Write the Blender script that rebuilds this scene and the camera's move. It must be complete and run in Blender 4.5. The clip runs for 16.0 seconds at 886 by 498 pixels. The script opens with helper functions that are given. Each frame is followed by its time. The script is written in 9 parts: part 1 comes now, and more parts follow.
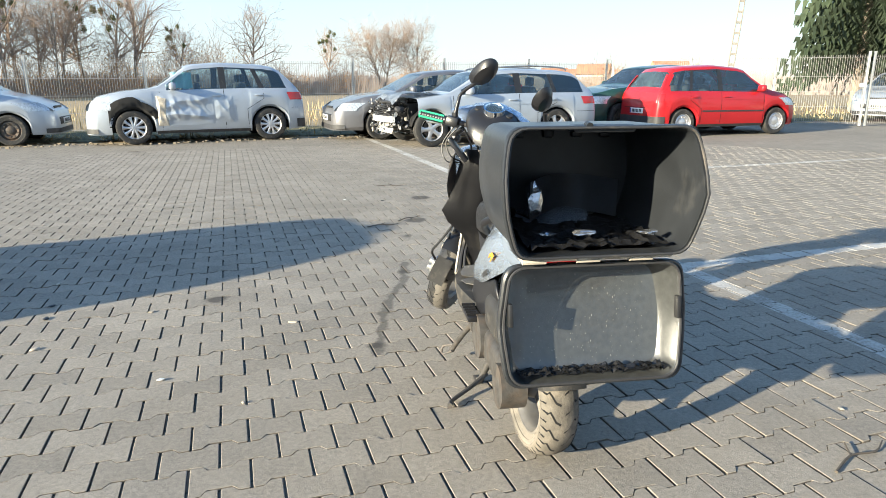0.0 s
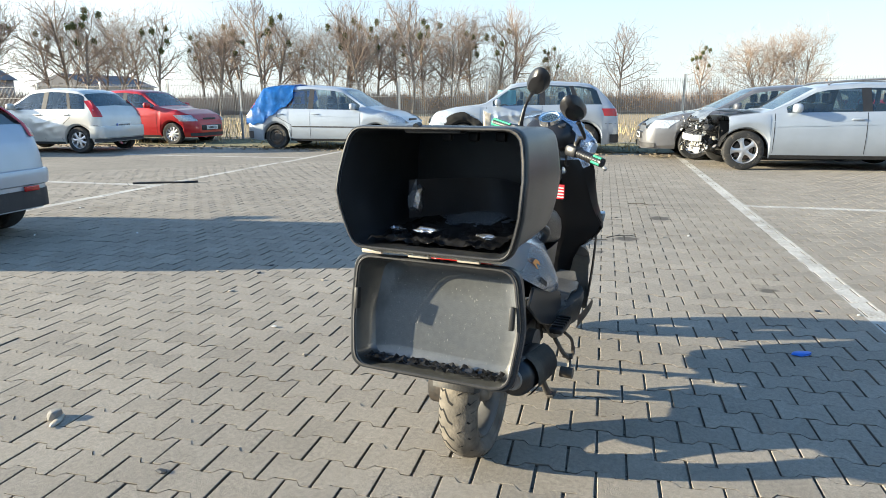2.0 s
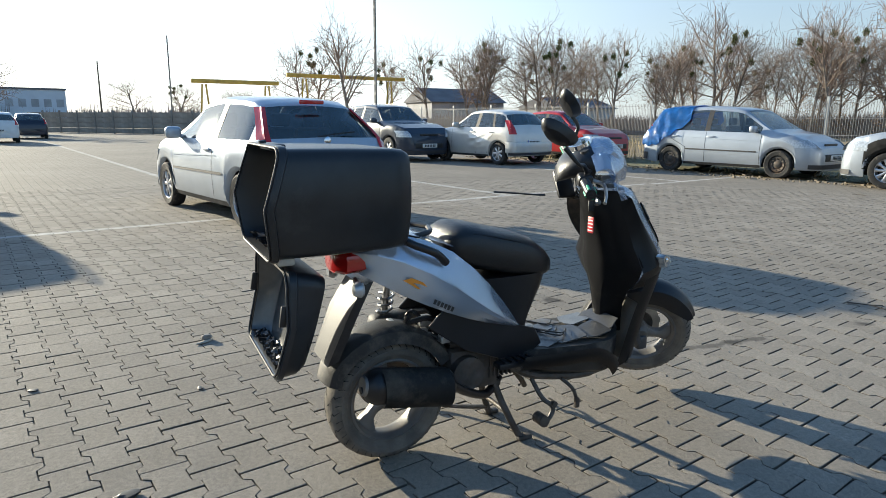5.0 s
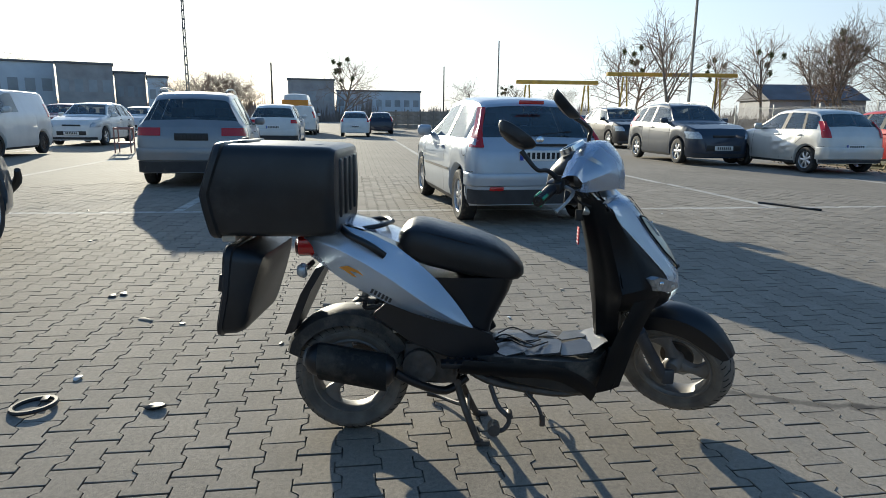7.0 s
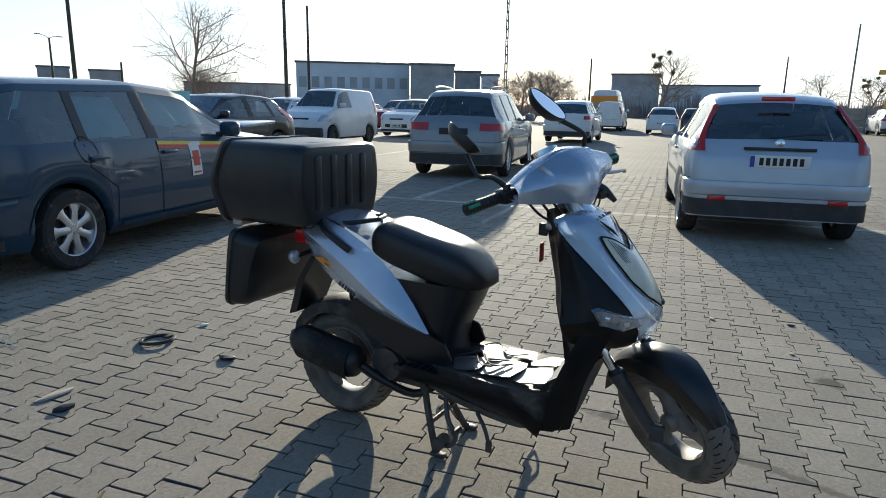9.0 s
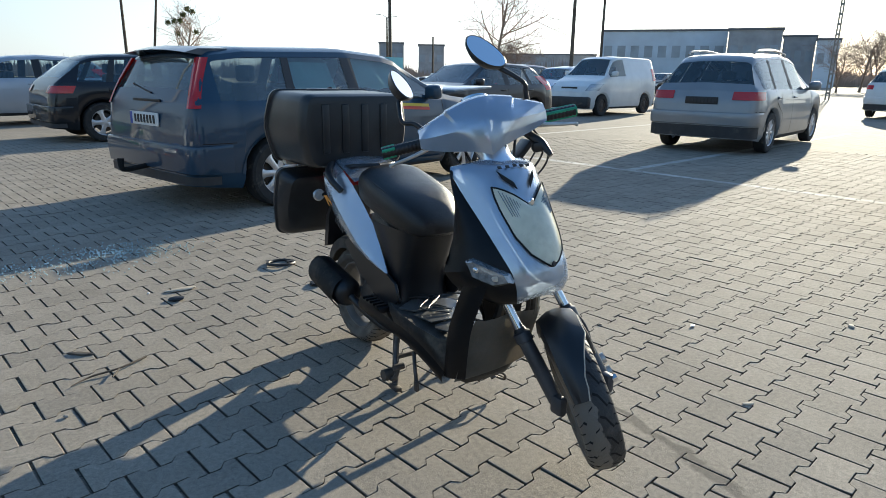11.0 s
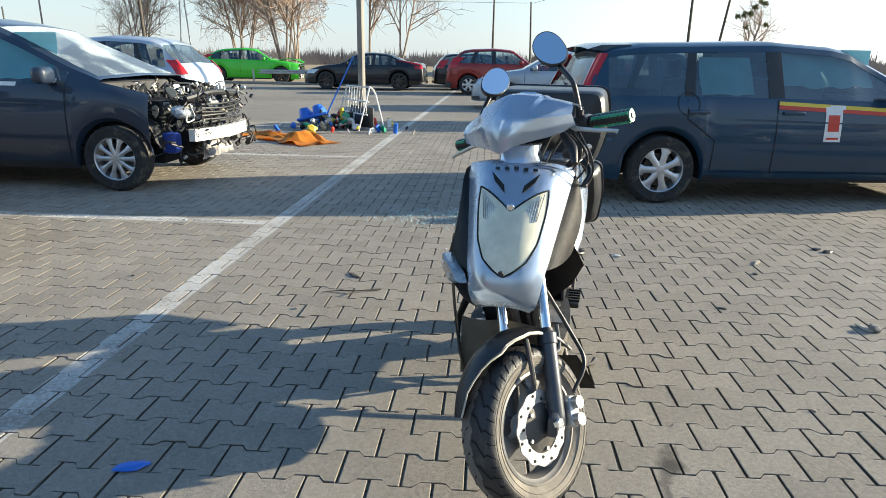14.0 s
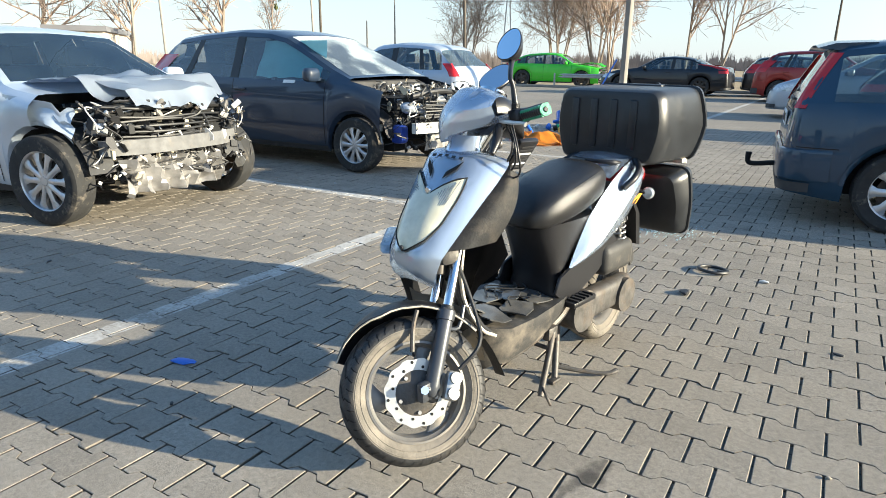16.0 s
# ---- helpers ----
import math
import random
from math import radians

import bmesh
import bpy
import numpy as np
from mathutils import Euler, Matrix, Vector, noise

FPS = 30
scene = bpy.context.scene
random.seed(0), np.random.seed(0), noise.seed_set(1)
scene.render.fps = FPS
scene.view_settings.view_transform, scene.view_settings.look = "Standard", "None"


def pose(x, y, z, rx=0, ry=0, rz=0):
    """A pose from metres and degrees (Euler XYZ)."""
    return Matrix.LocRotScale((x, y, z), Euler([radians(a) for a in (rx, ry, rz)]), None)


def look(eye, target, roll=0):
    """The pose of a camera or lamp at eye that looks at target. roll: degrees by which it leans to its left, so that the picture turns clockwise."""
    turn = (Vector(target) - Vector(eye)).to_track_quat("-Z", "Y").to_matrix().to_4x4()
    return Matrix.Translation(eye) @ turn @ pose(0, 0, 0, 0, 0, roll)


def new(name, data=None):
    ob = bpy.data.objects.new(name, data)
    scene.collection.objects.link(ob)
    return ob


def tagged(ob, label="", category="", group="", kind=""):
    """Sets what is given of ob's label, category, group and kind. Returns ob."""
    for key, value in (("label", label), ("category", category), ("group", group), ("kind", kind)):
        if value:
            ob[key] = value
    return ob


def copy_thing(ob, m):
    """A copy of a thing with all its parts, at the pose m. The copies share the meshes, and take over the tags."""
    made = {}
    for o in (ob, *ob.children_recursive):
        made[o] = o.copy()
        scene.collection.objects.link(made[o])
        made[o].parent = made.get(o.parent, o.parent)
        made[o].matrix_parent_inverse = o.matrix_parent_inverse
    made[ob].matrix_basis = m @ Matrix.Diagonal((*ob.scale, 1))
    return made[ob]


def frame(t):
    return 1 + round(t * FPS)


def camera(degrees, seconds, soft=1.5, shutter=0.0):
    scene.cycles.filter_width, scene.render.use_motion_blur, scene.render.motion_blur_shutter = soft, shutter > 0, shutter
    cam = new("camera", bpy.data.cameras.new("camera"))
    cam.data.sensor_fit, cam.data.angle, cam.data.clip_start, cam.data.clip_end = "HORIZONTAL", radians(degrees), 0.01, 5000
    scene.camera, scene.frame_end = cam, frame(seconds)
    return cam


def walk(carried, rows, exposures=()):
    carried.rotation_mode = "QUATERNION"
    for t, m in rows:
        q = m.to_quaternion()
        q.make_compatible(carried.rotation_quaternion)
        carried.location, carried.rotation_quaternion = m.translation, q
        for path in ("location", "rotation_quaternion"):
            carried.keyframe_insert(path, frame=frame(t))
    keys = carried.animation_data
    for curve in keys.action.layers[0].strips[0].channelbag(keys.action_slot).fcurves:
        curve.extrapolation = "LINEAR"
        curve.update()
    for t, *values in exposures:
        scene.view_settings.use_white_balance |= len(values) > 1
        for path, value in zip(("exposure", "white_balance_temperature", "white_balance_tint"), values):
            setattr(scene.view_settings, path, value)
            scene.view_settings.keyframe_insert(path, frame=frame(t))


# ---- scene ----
cam = camera(69.6, 16.0, soft=0.55)
PATH = [
    (0.0, (0.259, 0.297, 1.211), (0.163, 2.326, 0.676), -0.2),
    (0.5, (0.600, 0.287, 1.183), (0.234, 2.290, 0.672), -0.2),
    (1.0, (0.940, 0.355, 1.166), (0.317, 2.301, 0.680), -0.1),
    (1.5, (1.234, 0.496, 1.162), (0.326, 2.327, 0.683), -0.0),
    (2.0, (1.528, 0.565, 1.168), (0.359, 2.244, 0.693), -0.2),
    (2.5, (1.768, 0.716, 1.153), (0.364, 2.207, 0.690), 0.0),
    (3.0, (1.978, 0.925, 1.182), (0.407, 2.241, 0.722), 0.0),
    (3.5, (2.219, 1.134, 1.183), (0.506, 2.261, 0.729), -0.0),
    (4.0, (2.375, 1.360, 1.176), (0.546, 2.295, 0.741), 0.2),
    (6.5, (2.687, 2.777, 1.178), (0.635, 2.629, 0.759), 0.5),
    (7.0, (2.685, 3.100, 1.196), (0.678, 2.652, 0.770), 0.7),
    (7.5, (2.578, 3.400, 1.225), (0.645, 2.704, 0.793), 0.8),
    (8.0, (2.493, 3.690, 1.215), (0.663, 2.759, 0.776), 0.9),
    (8.5, (2.384, 3.929, 1.245), (0.658, 2.816, 0.801), 1.0),
    (9.0, (2.106, 4.139, 1.232), (0.551, 2.804, 0.778), 1.0),
    (11.5, (1.029, 5.005, 1.176), (0.459, 3.067, 0.603), 0.7),
    (12.0, (0.791, 5.047, 1.182), (0.477, 3.053, 0.601), 0.7),
    (12.5, (0.491, 5.057, 1.196), (0.493, 3.040, 0.611), 0.8),
    (13.0, (0.207, 5.135, 1.204), (0.503, 3.141, 0.614), 0.8),
    (13.5, (-0.037, 5.043, 1.190), (0.570, 3.124, 0.594), 0.7),
    (14.0, (-0.250, 4.959, 1.211), (0.591, 3.130, 0.614), 0.9),
    (14.5, (-0.550, 4.932, 1.217), (0.517, 3.226, 0.618), 0.7),
    (15.0, (-0.764, 4.801, 1.195), (0.513, 3.246, 0.597), 0.7),
    (15.5, (-0.946, 4.604, 1.198), (0.498, 3.203, 0.598), 0.6),
    (16.0, (-1.213, 4.448, 1.199), (0.378, 3.213, 0.603), 0.7),
]
EXPOSURES = [(0.0, 1.40, 6480, 8), (3.0, 1.42, 6480, 8), (4.2, 1.09, 6400, 8), (6.5, 0.48, 6200, 8), (7.5, 0.39, 6150, 8), (9.0, 0.43, 6150, 8), (10.5, 0.72, 6250, 8), (11.5, 0.95, 6380, 8), (13.0, 1.08, 6480, 8), (14.0, 1.12, 6500, 8), (16.0, 1.31, 6500, 8)]
walk(cam, [(t, look(eye, target, roll)) for t, eye, target, roll in PATH], EXPOSURES)

# ---- world and light ----
SUN_AZ, SUN_EL = 216.0, 14.3     # degrees from +x, and above the horizon
world = bpy.data.worlds.new("daylight")
scene.world = world
world.use_nodes = True
wn = world.node_tree
bg = wn.nodes["Background"]
sky = wn.nodes.new("ShaderNodeTexSky")
sky.sky_type = "NISHITA"
sky.sun_disc = False
sky.sun_elevation = radians(SUN_EL)
sky.sun_rotation = radians(90.0 - SUN_AZ)
sky.air_density, sky.dust_density, sky.ozone_density = 1.0, 0.4, 2.5
haze = wn.nodes.new("ShaderNodeMix")     # thin high haze pales the whole sky
haze.data_type = "RGBA"
where = wn.nodes.new("ShaderNodeTexCoord")
split = wn.nodes.new("ShaderNodeSeparateXYZ")
fade = wn.nodes.new("ShaderNodeMapRange")     # the haze thins with height
fade.inputs[1].default_value, fade.inputs[2].default_value, fade.inputs[3].default_value, fade.inputs[4].default_value = 0.02, 0.70, 0.86, 0.10
wn.links.new(where.outputs["Generated"], split.inputs[0])
wn.links.new(split.outputs[2], fade.inputs[0])
wn.links.new(fade.outputs[0], haze.inputs["Factor"])
toward = wn.nodes.new("ShaderNodeVectorMath")     # the haze is brighter towards the sun
toward.operation = "DOT_PRODUCT"
toward.inputs[1].default_value = (math.cos(radians(SUN_AZ)) * math.cos(radians(SUN_EL)), math.sin(radians(SUN_AZ)) * math.cos(radians(SUN_EL)), math.sin(radians(SUN_EL)))
wn.links.new(where.outputs["Generated"], toward.inputs[0])
glow = wn.nodes.new("ShaderNodeMapRange")
glow.interpolation_type = "SMOOTHSTEP"
glow.inputs[1].default_value, glow.inputs[2].default_value = 0.15, 1.02
wn.links.new(toward.outputs["Value"], glow.inputs[0])
veil = wn.nodes.new("ShaderNodeMix")
veil.data_type = "RGBA"
veil.inputs["A"].default_value, veil.inputs["B"].default_value = (2.15, 2.42, 2.66, 1), (5.6, 5.85, 6.0, 1)
wn.links.new(glow.outputs[0], veil.inputs["Factor"])
wn.links.new(veil.outputs["Result"], haze.inputs["B"])
rich = wn.nodes.new("ShaderNodeHueSaturation")
rich.inputs["Saturation"].default_value = 1.28
wn.links.new(sky.outputs[0], rich.inputs["Color"])
wn.links.new(rich.outputs[0], haze.inputs["A"])
wn.links.new(haze.outputs["Result"], bg.inputs[0])
bg.inputs[1].default_value = 0.15
sun_data = bpy.data.lights.new("sun", "SUN")
sun_data.energy, sun_data.angle, sun_data.color = 6.0, radians(0.6), (1.0, 0.895, 0.685)
sun = new("sun", sun_data)
sun_dir = Vector((math.cos(radians(SUN_AZ)) * math.cos(radians(SUN_EL)), math.sin(radians(SUN_AZ)) * math.cos(radians(SUN_EL)), math.sin(radians(SUN_EL))))
sun.matrix_world = look(sun_dir * 50, (0, 0, 0))

# ---- materials ----
def rgb(c):
    return (c[0], c[1], c[2], 1.0)


def material(name, base, rough=0.5, metal=0.0, var=0.0, scale=8.0, bump=0.0, bump_scale=60.0, dirt=None, dirt_amount=0.0, coat=0.0, spec=0.5, rough_var=0.0, per_object=0.0):
    """A procedural surface: base colour with two scales of variation, patches of dirt and fine relief."""
    m = bpy.data.materials.new(name)
    m.use_nodes = True
    nt = m.node_tree
    N, L = nt.nodes, nt.links
    b = N["Principled BSDF"]
    b.inputs["Base Color"].default_value = rgb(base)
    b.inputs["Roughness"].default_value = rough
    b.inputs["Metallic"].default_value = metal
    b.inputs["Specular IOR Level"].default_value = spec
    b.inputs["Coat Weight"].default_value = coat
    b.inputs["Coat Roughness"].default_value = 0.04
    tc = N.new("ShaderNodeTexCoord")
    col = None
    if var > 0:
        n1 = N.new("ShaderNodeTexNoise"); n1.inputs["Scale"].default_value = scale; n1.inputs["Detail"].default_value = 6
        L.new(tc.outputs["Object"], n1.inputs["Vector"])
        r = N.new("ShaderNodeMapRange")
        r.inputs[1].default_value, r.inputs[2].default_value = 0.3, 0.7
        r.inputs[3].default_value, r.inputs[4].default_value = 1 - var, 1 + var
        L.new(n1.outputs[0], r.inputs[0])
        mul = N.new("ShaderNodeVectorMath"); mul.operation = "SCALE"
        mul.inputs[0].default_value = base
        L.new(r.outputs[0], mul.inputs["Scale"])
        col = mul.outputs[0]
    if per_object > 0:
        oi = N.new("ShaderNodeObjectInfo")
        r2 = N.new("ShaderNodeMapRange")
        r2.inputs[3].default_value, r2.inputs[4].default_value = 1 - per_object, 1 + per_object
        L.new(oi.outputs["Random"], r2.inputs[0])
        mul2 = N.new("ShaderNodeVectorMath"); mul2.operation = "SCALE"
        if col: L.new(col, mul2.inputs[0])
        else: mul2.inputs[0].default_value = base
        L.new(r2.outputs[0], mul2.inputs["Scale"])
        col = mul2.outputs[0]
    if dirt is not None:
        n2 = N.new("ShaderNodeTexNoise"); n2.inputs["Scale"].default_value = scale * 0.45; n2.inputs["Detail"].default_value = 8; n2.inputs["Roughness"].default_value = 0.7
        L.new(tc.outputs["Object"], n2.inputs["Vector"])
        r3 = N.new("ShaderNodeMapRange")
        r3.inputs[1].default_value, r3.inputs[2].default_value = 0.62 - 0.3 * dirt_amount, 0.78 - 0.2 * dirt_amount
        L.new(n2.outputs[0], r3.inputs[0])
        sc = N.new("ShaderNodeMath"); sc.operation = "MULTIPLY"; sc.inputs[1].default_value = min(1.0, 0.35 + dirt_amount * 0.6)
        L.new(r3.outputs[0], sc.inputs[0])
        mx = N.new("ShaderNodeMix"); mx.data_type = "RGBA"
        if col: L.new(col, mx.inputs["A"])
        else: mx.inputs["A"].default_value = rgb(base)
        mx.inputs["B"].default_value = rgb(dirt)
        L.new(sc.outputs[0], mx.inputs["Factor"])
        col = mx.outputs["Result"]
        rr = N.new("ShaderNodeMapRange")
        rr.inputs[3].default_value, rr.inputs[4].default_value = rough, min(0.95, rough + 0.35)
        L.new(sc.outputs[0], rr.inputs[0])
        L.new(rr.outputs[0], b.inputs["Roughness"])
    elif rough_var > 0:
        n3 = N.new("ShaderNodeTexNoise"); n3.inputs["Scale"].default_value = scale * 2
        L.new(tc.outputs["Object"], n3.inputs["Vector"])
        rr = N.new("ShaderNodeMapRange")
        rr.inputs[3].default_value, rr.inputs[4].default_value = max(0.02, rough - rough_var), min(1.0, rough + rough_var)
        L.new(n3.outputs[0], rr.inputs[0])
        L.new(rr.outputs[0], b.inputs["Roughness"])
    if col: L.new(col, b.inputs["Base Color"])
    if bump > 0:
        nb = N.new("ShaderNodeTexNoise"); nb.inputs["Scale"].default_value = bump_scale; nb.inputs["Detail"].default_value = 5
        L.new(tc.outputs["Object"], nb.inputs["Vector"])
        bp = N.new("ShaderNodeBump"); bp.inputs["Strength"].default_value = bump; bp.inputs["Distance"].default_value = 0.004
        L.new(nb.outputs[0], bp.inputs["Height"])
        L.new(bp.outputs[0], b.inputs["Normal"])
    return m


DUST = (0.30, 0.25, 0.19)


def car_paint(name, c, metal=0.35, dirt=0.0):
    return material(name, c, 0.40, metal, 0.06, 3.0, 0.0, 60, DUST, dirt, coat=0.75, spec=0.25)


def glass_material(name, tint, clear, rough=0.03, dust=0.0):
    """A thin pane: clear straight through, mirror-like at its skin, with a film of dust."""
    m = bpy.data.materials.new(name)
    m.use_nodes = True
    nt = m.node_tree
    N, L = nt.nodes, nt.links
    N.remove(N["Principled BSDF"])
    gl = N.new("ShaderNodeBsdfGlossy")
    gl.inputs["Color"].default_value = (0.92, 0.96, 0.98, 1)
    gl.inputs["Roughness"].default_value = rough
    tr = N.new("ShaderNodeBsdfTransparent")
    tr.inputs[0].default_value = (clear * (1 - tint[0]), clear, clear * (1 + tint[2]), 1)
    mx = N.new("ShaderNodeMixShader")
    fr = N.new("ShaderNodeFresnel"); fr.inputs[0].default_value = 1.5
    mr = N.new("ShaderNodeMapRange")
    mr.inputs[3].default_value, mr.inputs[4].default_value = 0.06, 1.0
    L.new(fr.outputs[0], mr.inputs[0])
    L.new(mr.outputs[0], mx.inputs[0])
    film, fm = N.new("ShaderNodeBsdfDiffuse"), N.new("ShaderNodeMixShader")
    film.inputs[0].default_value = (0.30, 0.40, 0.42, 1)
    tc, nz, df = N.new("ShaderNodeTexCoord"), N.new("ShaderNodeTexNoise"), N.new("ShaderNodeMapRange")
    nz.inputs["Scale"].default_value, nz.inputs["Detail"].default_value = 3.0, 5
    L.new(tc.outputs["Object"], nz.inputs["Vector"]); L.new(nz.outputs[0], df.inputs[0])
    df.inputs[1].default_value, df.inputs[2].default_value, df.inputs[3].default_value, df.inputs[4].default_value = 0.3, 0.7, dust * .6, dust * 1.4
    L.new(df.outputs[0], fm.inputs[0]); L.new(tr.outputs[0], fm.inputs[1]); L.new(film.outputs[0], fm.inputs[2])
    L.new(fm.outputs[0], mx.inputs[1]); L.new(gl.outputs[0], mx.inputs[2])
    L.new(mx.outputs[0], N["Material Output"].inputs[0])
    return m


M = {}
M["rubber"] = material("tyre rubber", (0.022, 0.022, 0.022), 0.85, 0, 0.25, 20, 0.4, 120, DUST, 0.25)
M["rubber_dusty"] = material("dusty tyre rubber", (0.15, 0.135, 0.115), 0.9, 0, 0.25, 14, 0.5, 120, (0.27, 0.235, 0.19), 0.5)
M["tread"] = material("worn tyre tread", (0.022, 0.022, 0.023), 0.55, 0, 0.3, 24, 0.5, 110, (0.15, 0.13, 0.105), 0.22)
M["tread_dusty"] = material("dust-caked tyre tread", (0.13, 0.115, 0.095), 0.9, 0, 0.3, 22, 0.5, 120, (0.25, 0.215, 0.17), 0.45)
M["alloy"] = material("silver alloy", (0.55, 0.55, 0.56), 0.35, 0.75, 0.1, 12, 0, 60, (0.2, 0.17, 0.14), 0.2)
M["rim_dark"] = material("dark steel rim", (0.06, 0.055, 0.05), 0.6, 0.4, 0.3, 18, 0.2, 60, (0.16, 0.09, 0.05), 0.5)
M["black"] = material("black plastic", (0.018, 0.018, 0.019), 0.5, 0, 0.2, 10, 0.15, 220, DUST, 0.10)
M["trim"] = material("grey black bumper plastic", (0.03, 0.03, 0.032), 0.6, 0, 0.2, 8, 0.2, 160, DUST, 0.15)
M["seam"] = material("panel gap", (0.01, 0.01, 0.01), 0.9)
M["glass"] = glass_material("car glass", (0.12, 0.0, 0.02), 0.82, dust=0.04)
M["glass_dark"] = glass_material("tinted car glass", (0.12, 0.0, 0.02), 0.66, dust=0.10)
M["interior"] = material("dark cabin cloth", (0.055, 0.055, 0.058), 0.9, 0, 0.25, 6)
M["red_lens"] = material("red lamp lens", (0.45, 0.012, 0.012), 0.12, 0, 0.1, 8, coat=0.6)
M["amber_lens"] = material("amber lamp lens", (0.75, 0.20, 0.02), 0.15, coat=0.6)
M["clear_lens"] = material("clear lamp lens", (0.45, 0.48, 0.51), 0.08, 0.35, 0.3, 30, coat=0.8)
M["plate"] = material("white number plate", (0.72, 0.72, 0.70), 0.4, 0, 0.06, 10)
M["plate_blue"] = material("blue plate band", (0.02, 0.06, 0.35), 0.4)
M["ink"] = material("black ink", (0.015, 0.015, 0.015), 0.6)
M["chrome"] = material("chrome", (0.75, 0.76, 0.77), 0.12, 1.0)
M["glass_cracked"] = glass_material("shattered windscreen", (0.02, 0.0, 0.02), 0.7, 0.3)
M["steel"] = material("bare steel", (0.38, 0.37, 0.36), 0.45, 0.85, 0.25, 12, 0.1, 60, (0.16, 0.10, 0.06), 0.25)
M["galv"] = material("galvanised steel", (0.42, 0.43, 0.43), 0.55, 0.5, 0.15, 4)
M["under"] = material("underbody black", (0.012, 0.012, 0.012), 0.95)
PAINT = {
    "white": car_paint("white car paint", (0.66, 0.67, 0.66), 0.0),
    "pearl": car_paint("silver white car paint", (0.42, 0.47, 0.53), 0.40),
    "silver": car_paint("silver car paint", (0.37, 0.41, 0.46), 0.35),
    "silver_blue": car_paint("pale blue silver car paint", (0.44, 0.50, 0.57), 0.3),
    "champagne": car_paint("champagne silver car paint", (0.62, 0.60, 0.56), 0.35),
    "grey": car_paint("graphite grey car paint", (0.17, 0.17, 0.18), 0.5),
    "warm_grey": car_paint("warm grey car paint", (0.25, 0.265, 0.28), 0.40),
    "blue_grey": car_paint("dark blue grey car paint", (0.015, 0.044, 0.080), 0.0),
    "navy": car_paint("dark navy car paint", (0.022, 0.028, 0.045), 0.35),
    "black": car_paint("black car paint", (0.012, 0.013, 0.017), 0.2),
    "red": car_paint("red car paint", (0.40, 0.013, 0.018), 0.1),
    "dark_red": car_paint("dark red car paint", (0.26, 0.025, 0.02), 0.25),
    "green": car_paint("bright green car paint", (0.06, 0.52, 0.03), 0.1, 0.04),
    "dark_green": car_paint("dark green car paint", (0.02, 0.06, 0.05), 0.4),
    "slate": car_paint("slate metallic car paint", (0.020, 0.032, 0.055), 0.0),
}

nt_ = M["glass_cracked"].node_tree
tc_, vo_, nz_, mr_ = nt_.nodes.new("ShaderNodeTexCoord"), nt_.nodes.new("ShaderNodeTexVoronoi"), nt_.nodes.new("ShaderNodeTexNoise"), nt_.nodes.new("ShaderNodeMapRange")
vo_.feature = "DISTANCE_TO_EDGE"
vo_.inputs["Scale"].default_value, nz_.inputs["Scale"].default_value = 26.0, 2.2
nt_.links.new(tc_.outputs["Object"], vo_.inputs["Vector"])
nt_.links.new(tc_.outputs["Object"], nz_.inputs["Vector"])
mr_.inputs[1].default_value, mr_.inputs[2].default_value, mr_.inputs[3].default_value, mr_.inputs[4].default_value = 0.40, 0.60, 0.12, 1.0
nt_.links.new(nz_.outputs[0], mr_.inputs[0])
mixer_ = nt_.nodes["Material Output"].inputs[0].links[0].from_node
white_, mix2_ = nt_.nodes.new("ShaderNodeBsdfDiffuse"), nt_.nodes.new("ShaderNodeMixShader")
white_.inputs[0].default_value = (0.70, 0.80, 0.80, 1)
ed_ = nt_.nodes.new("ShaderNodeMapRange")      # fine cracks, whiter near the blows
ed_.inputs[1].default_value, ed_.inputs[2].default_value, ed_.inputs[3].default_value, ed_.inputs[4].default_value = 0.0, 0.10, 1.0, 0.35
nt_.links.new(vo_.outputs["Distance"], ed_.inputs[0])
mu_ = nt_.nodes.new("ShaderNodeMath")
mu_.operation = "MULTIPLY"
nt_.links.new(mr_.outputs[0], mu_.inputs[0]); nt_.links.new(ed_.outputs[0], mu_.inputs[1])
nt_.links.new(mu_.outputs[0], mix2_.inputs[0])
nt_.links.new(mixer_.outputs[0], mix2_.inputs[1]); nt_.links.new(white_.outputs[0], mix2_.inputs[2])
nt_.links.new(mix2_.outputs[0], nt_.nodes["Material Output"].inputs[0])

# ---- helpers for building ----
GRID = 20.5                       # the parking grid's turn, degrees
GU = Vector((math.cos(radians(GRID)), math.sin(radians(GRID)), 0))
GV = Vector((-GU.y, GU.x, 0))


def uv(u, v, z=0.0):
    return GU * u + GV * v + Vector((0, 0, z))


def mesh_object(name, bm, mat, smooth=35.0):
    me = bpy.data.meshes.new(name)
    bmesh.ops.recalc_face_normals(bm, faces=bm.faces)
    bm.to_mesh(me)
    bm.free()
    mats = mat if isinstance(mat, (list, tuple)) else [mat]
    for m in mats:
        me.materials.append(m)
    if smooth:
        me.shade_smooth()
        me.set_sharp_from_angle(angle=radians(smooth))
    return new(name, me)


def part(name, bm, mat, parent, label="", smooth=35.0):
    ob = mesh_object(name, bm, mat, smooth)
    ob.parent = parent
    if label:
        tagged(ob, label)
    return ob


def thing(name, label, category, m=None, group="", kind=""):
    ob = new(name)
    ob.empty_display_size = 0.2
    if m is not None:
        ob.matrix_basis = m
    return tagged(ob, label, category, group, kind)


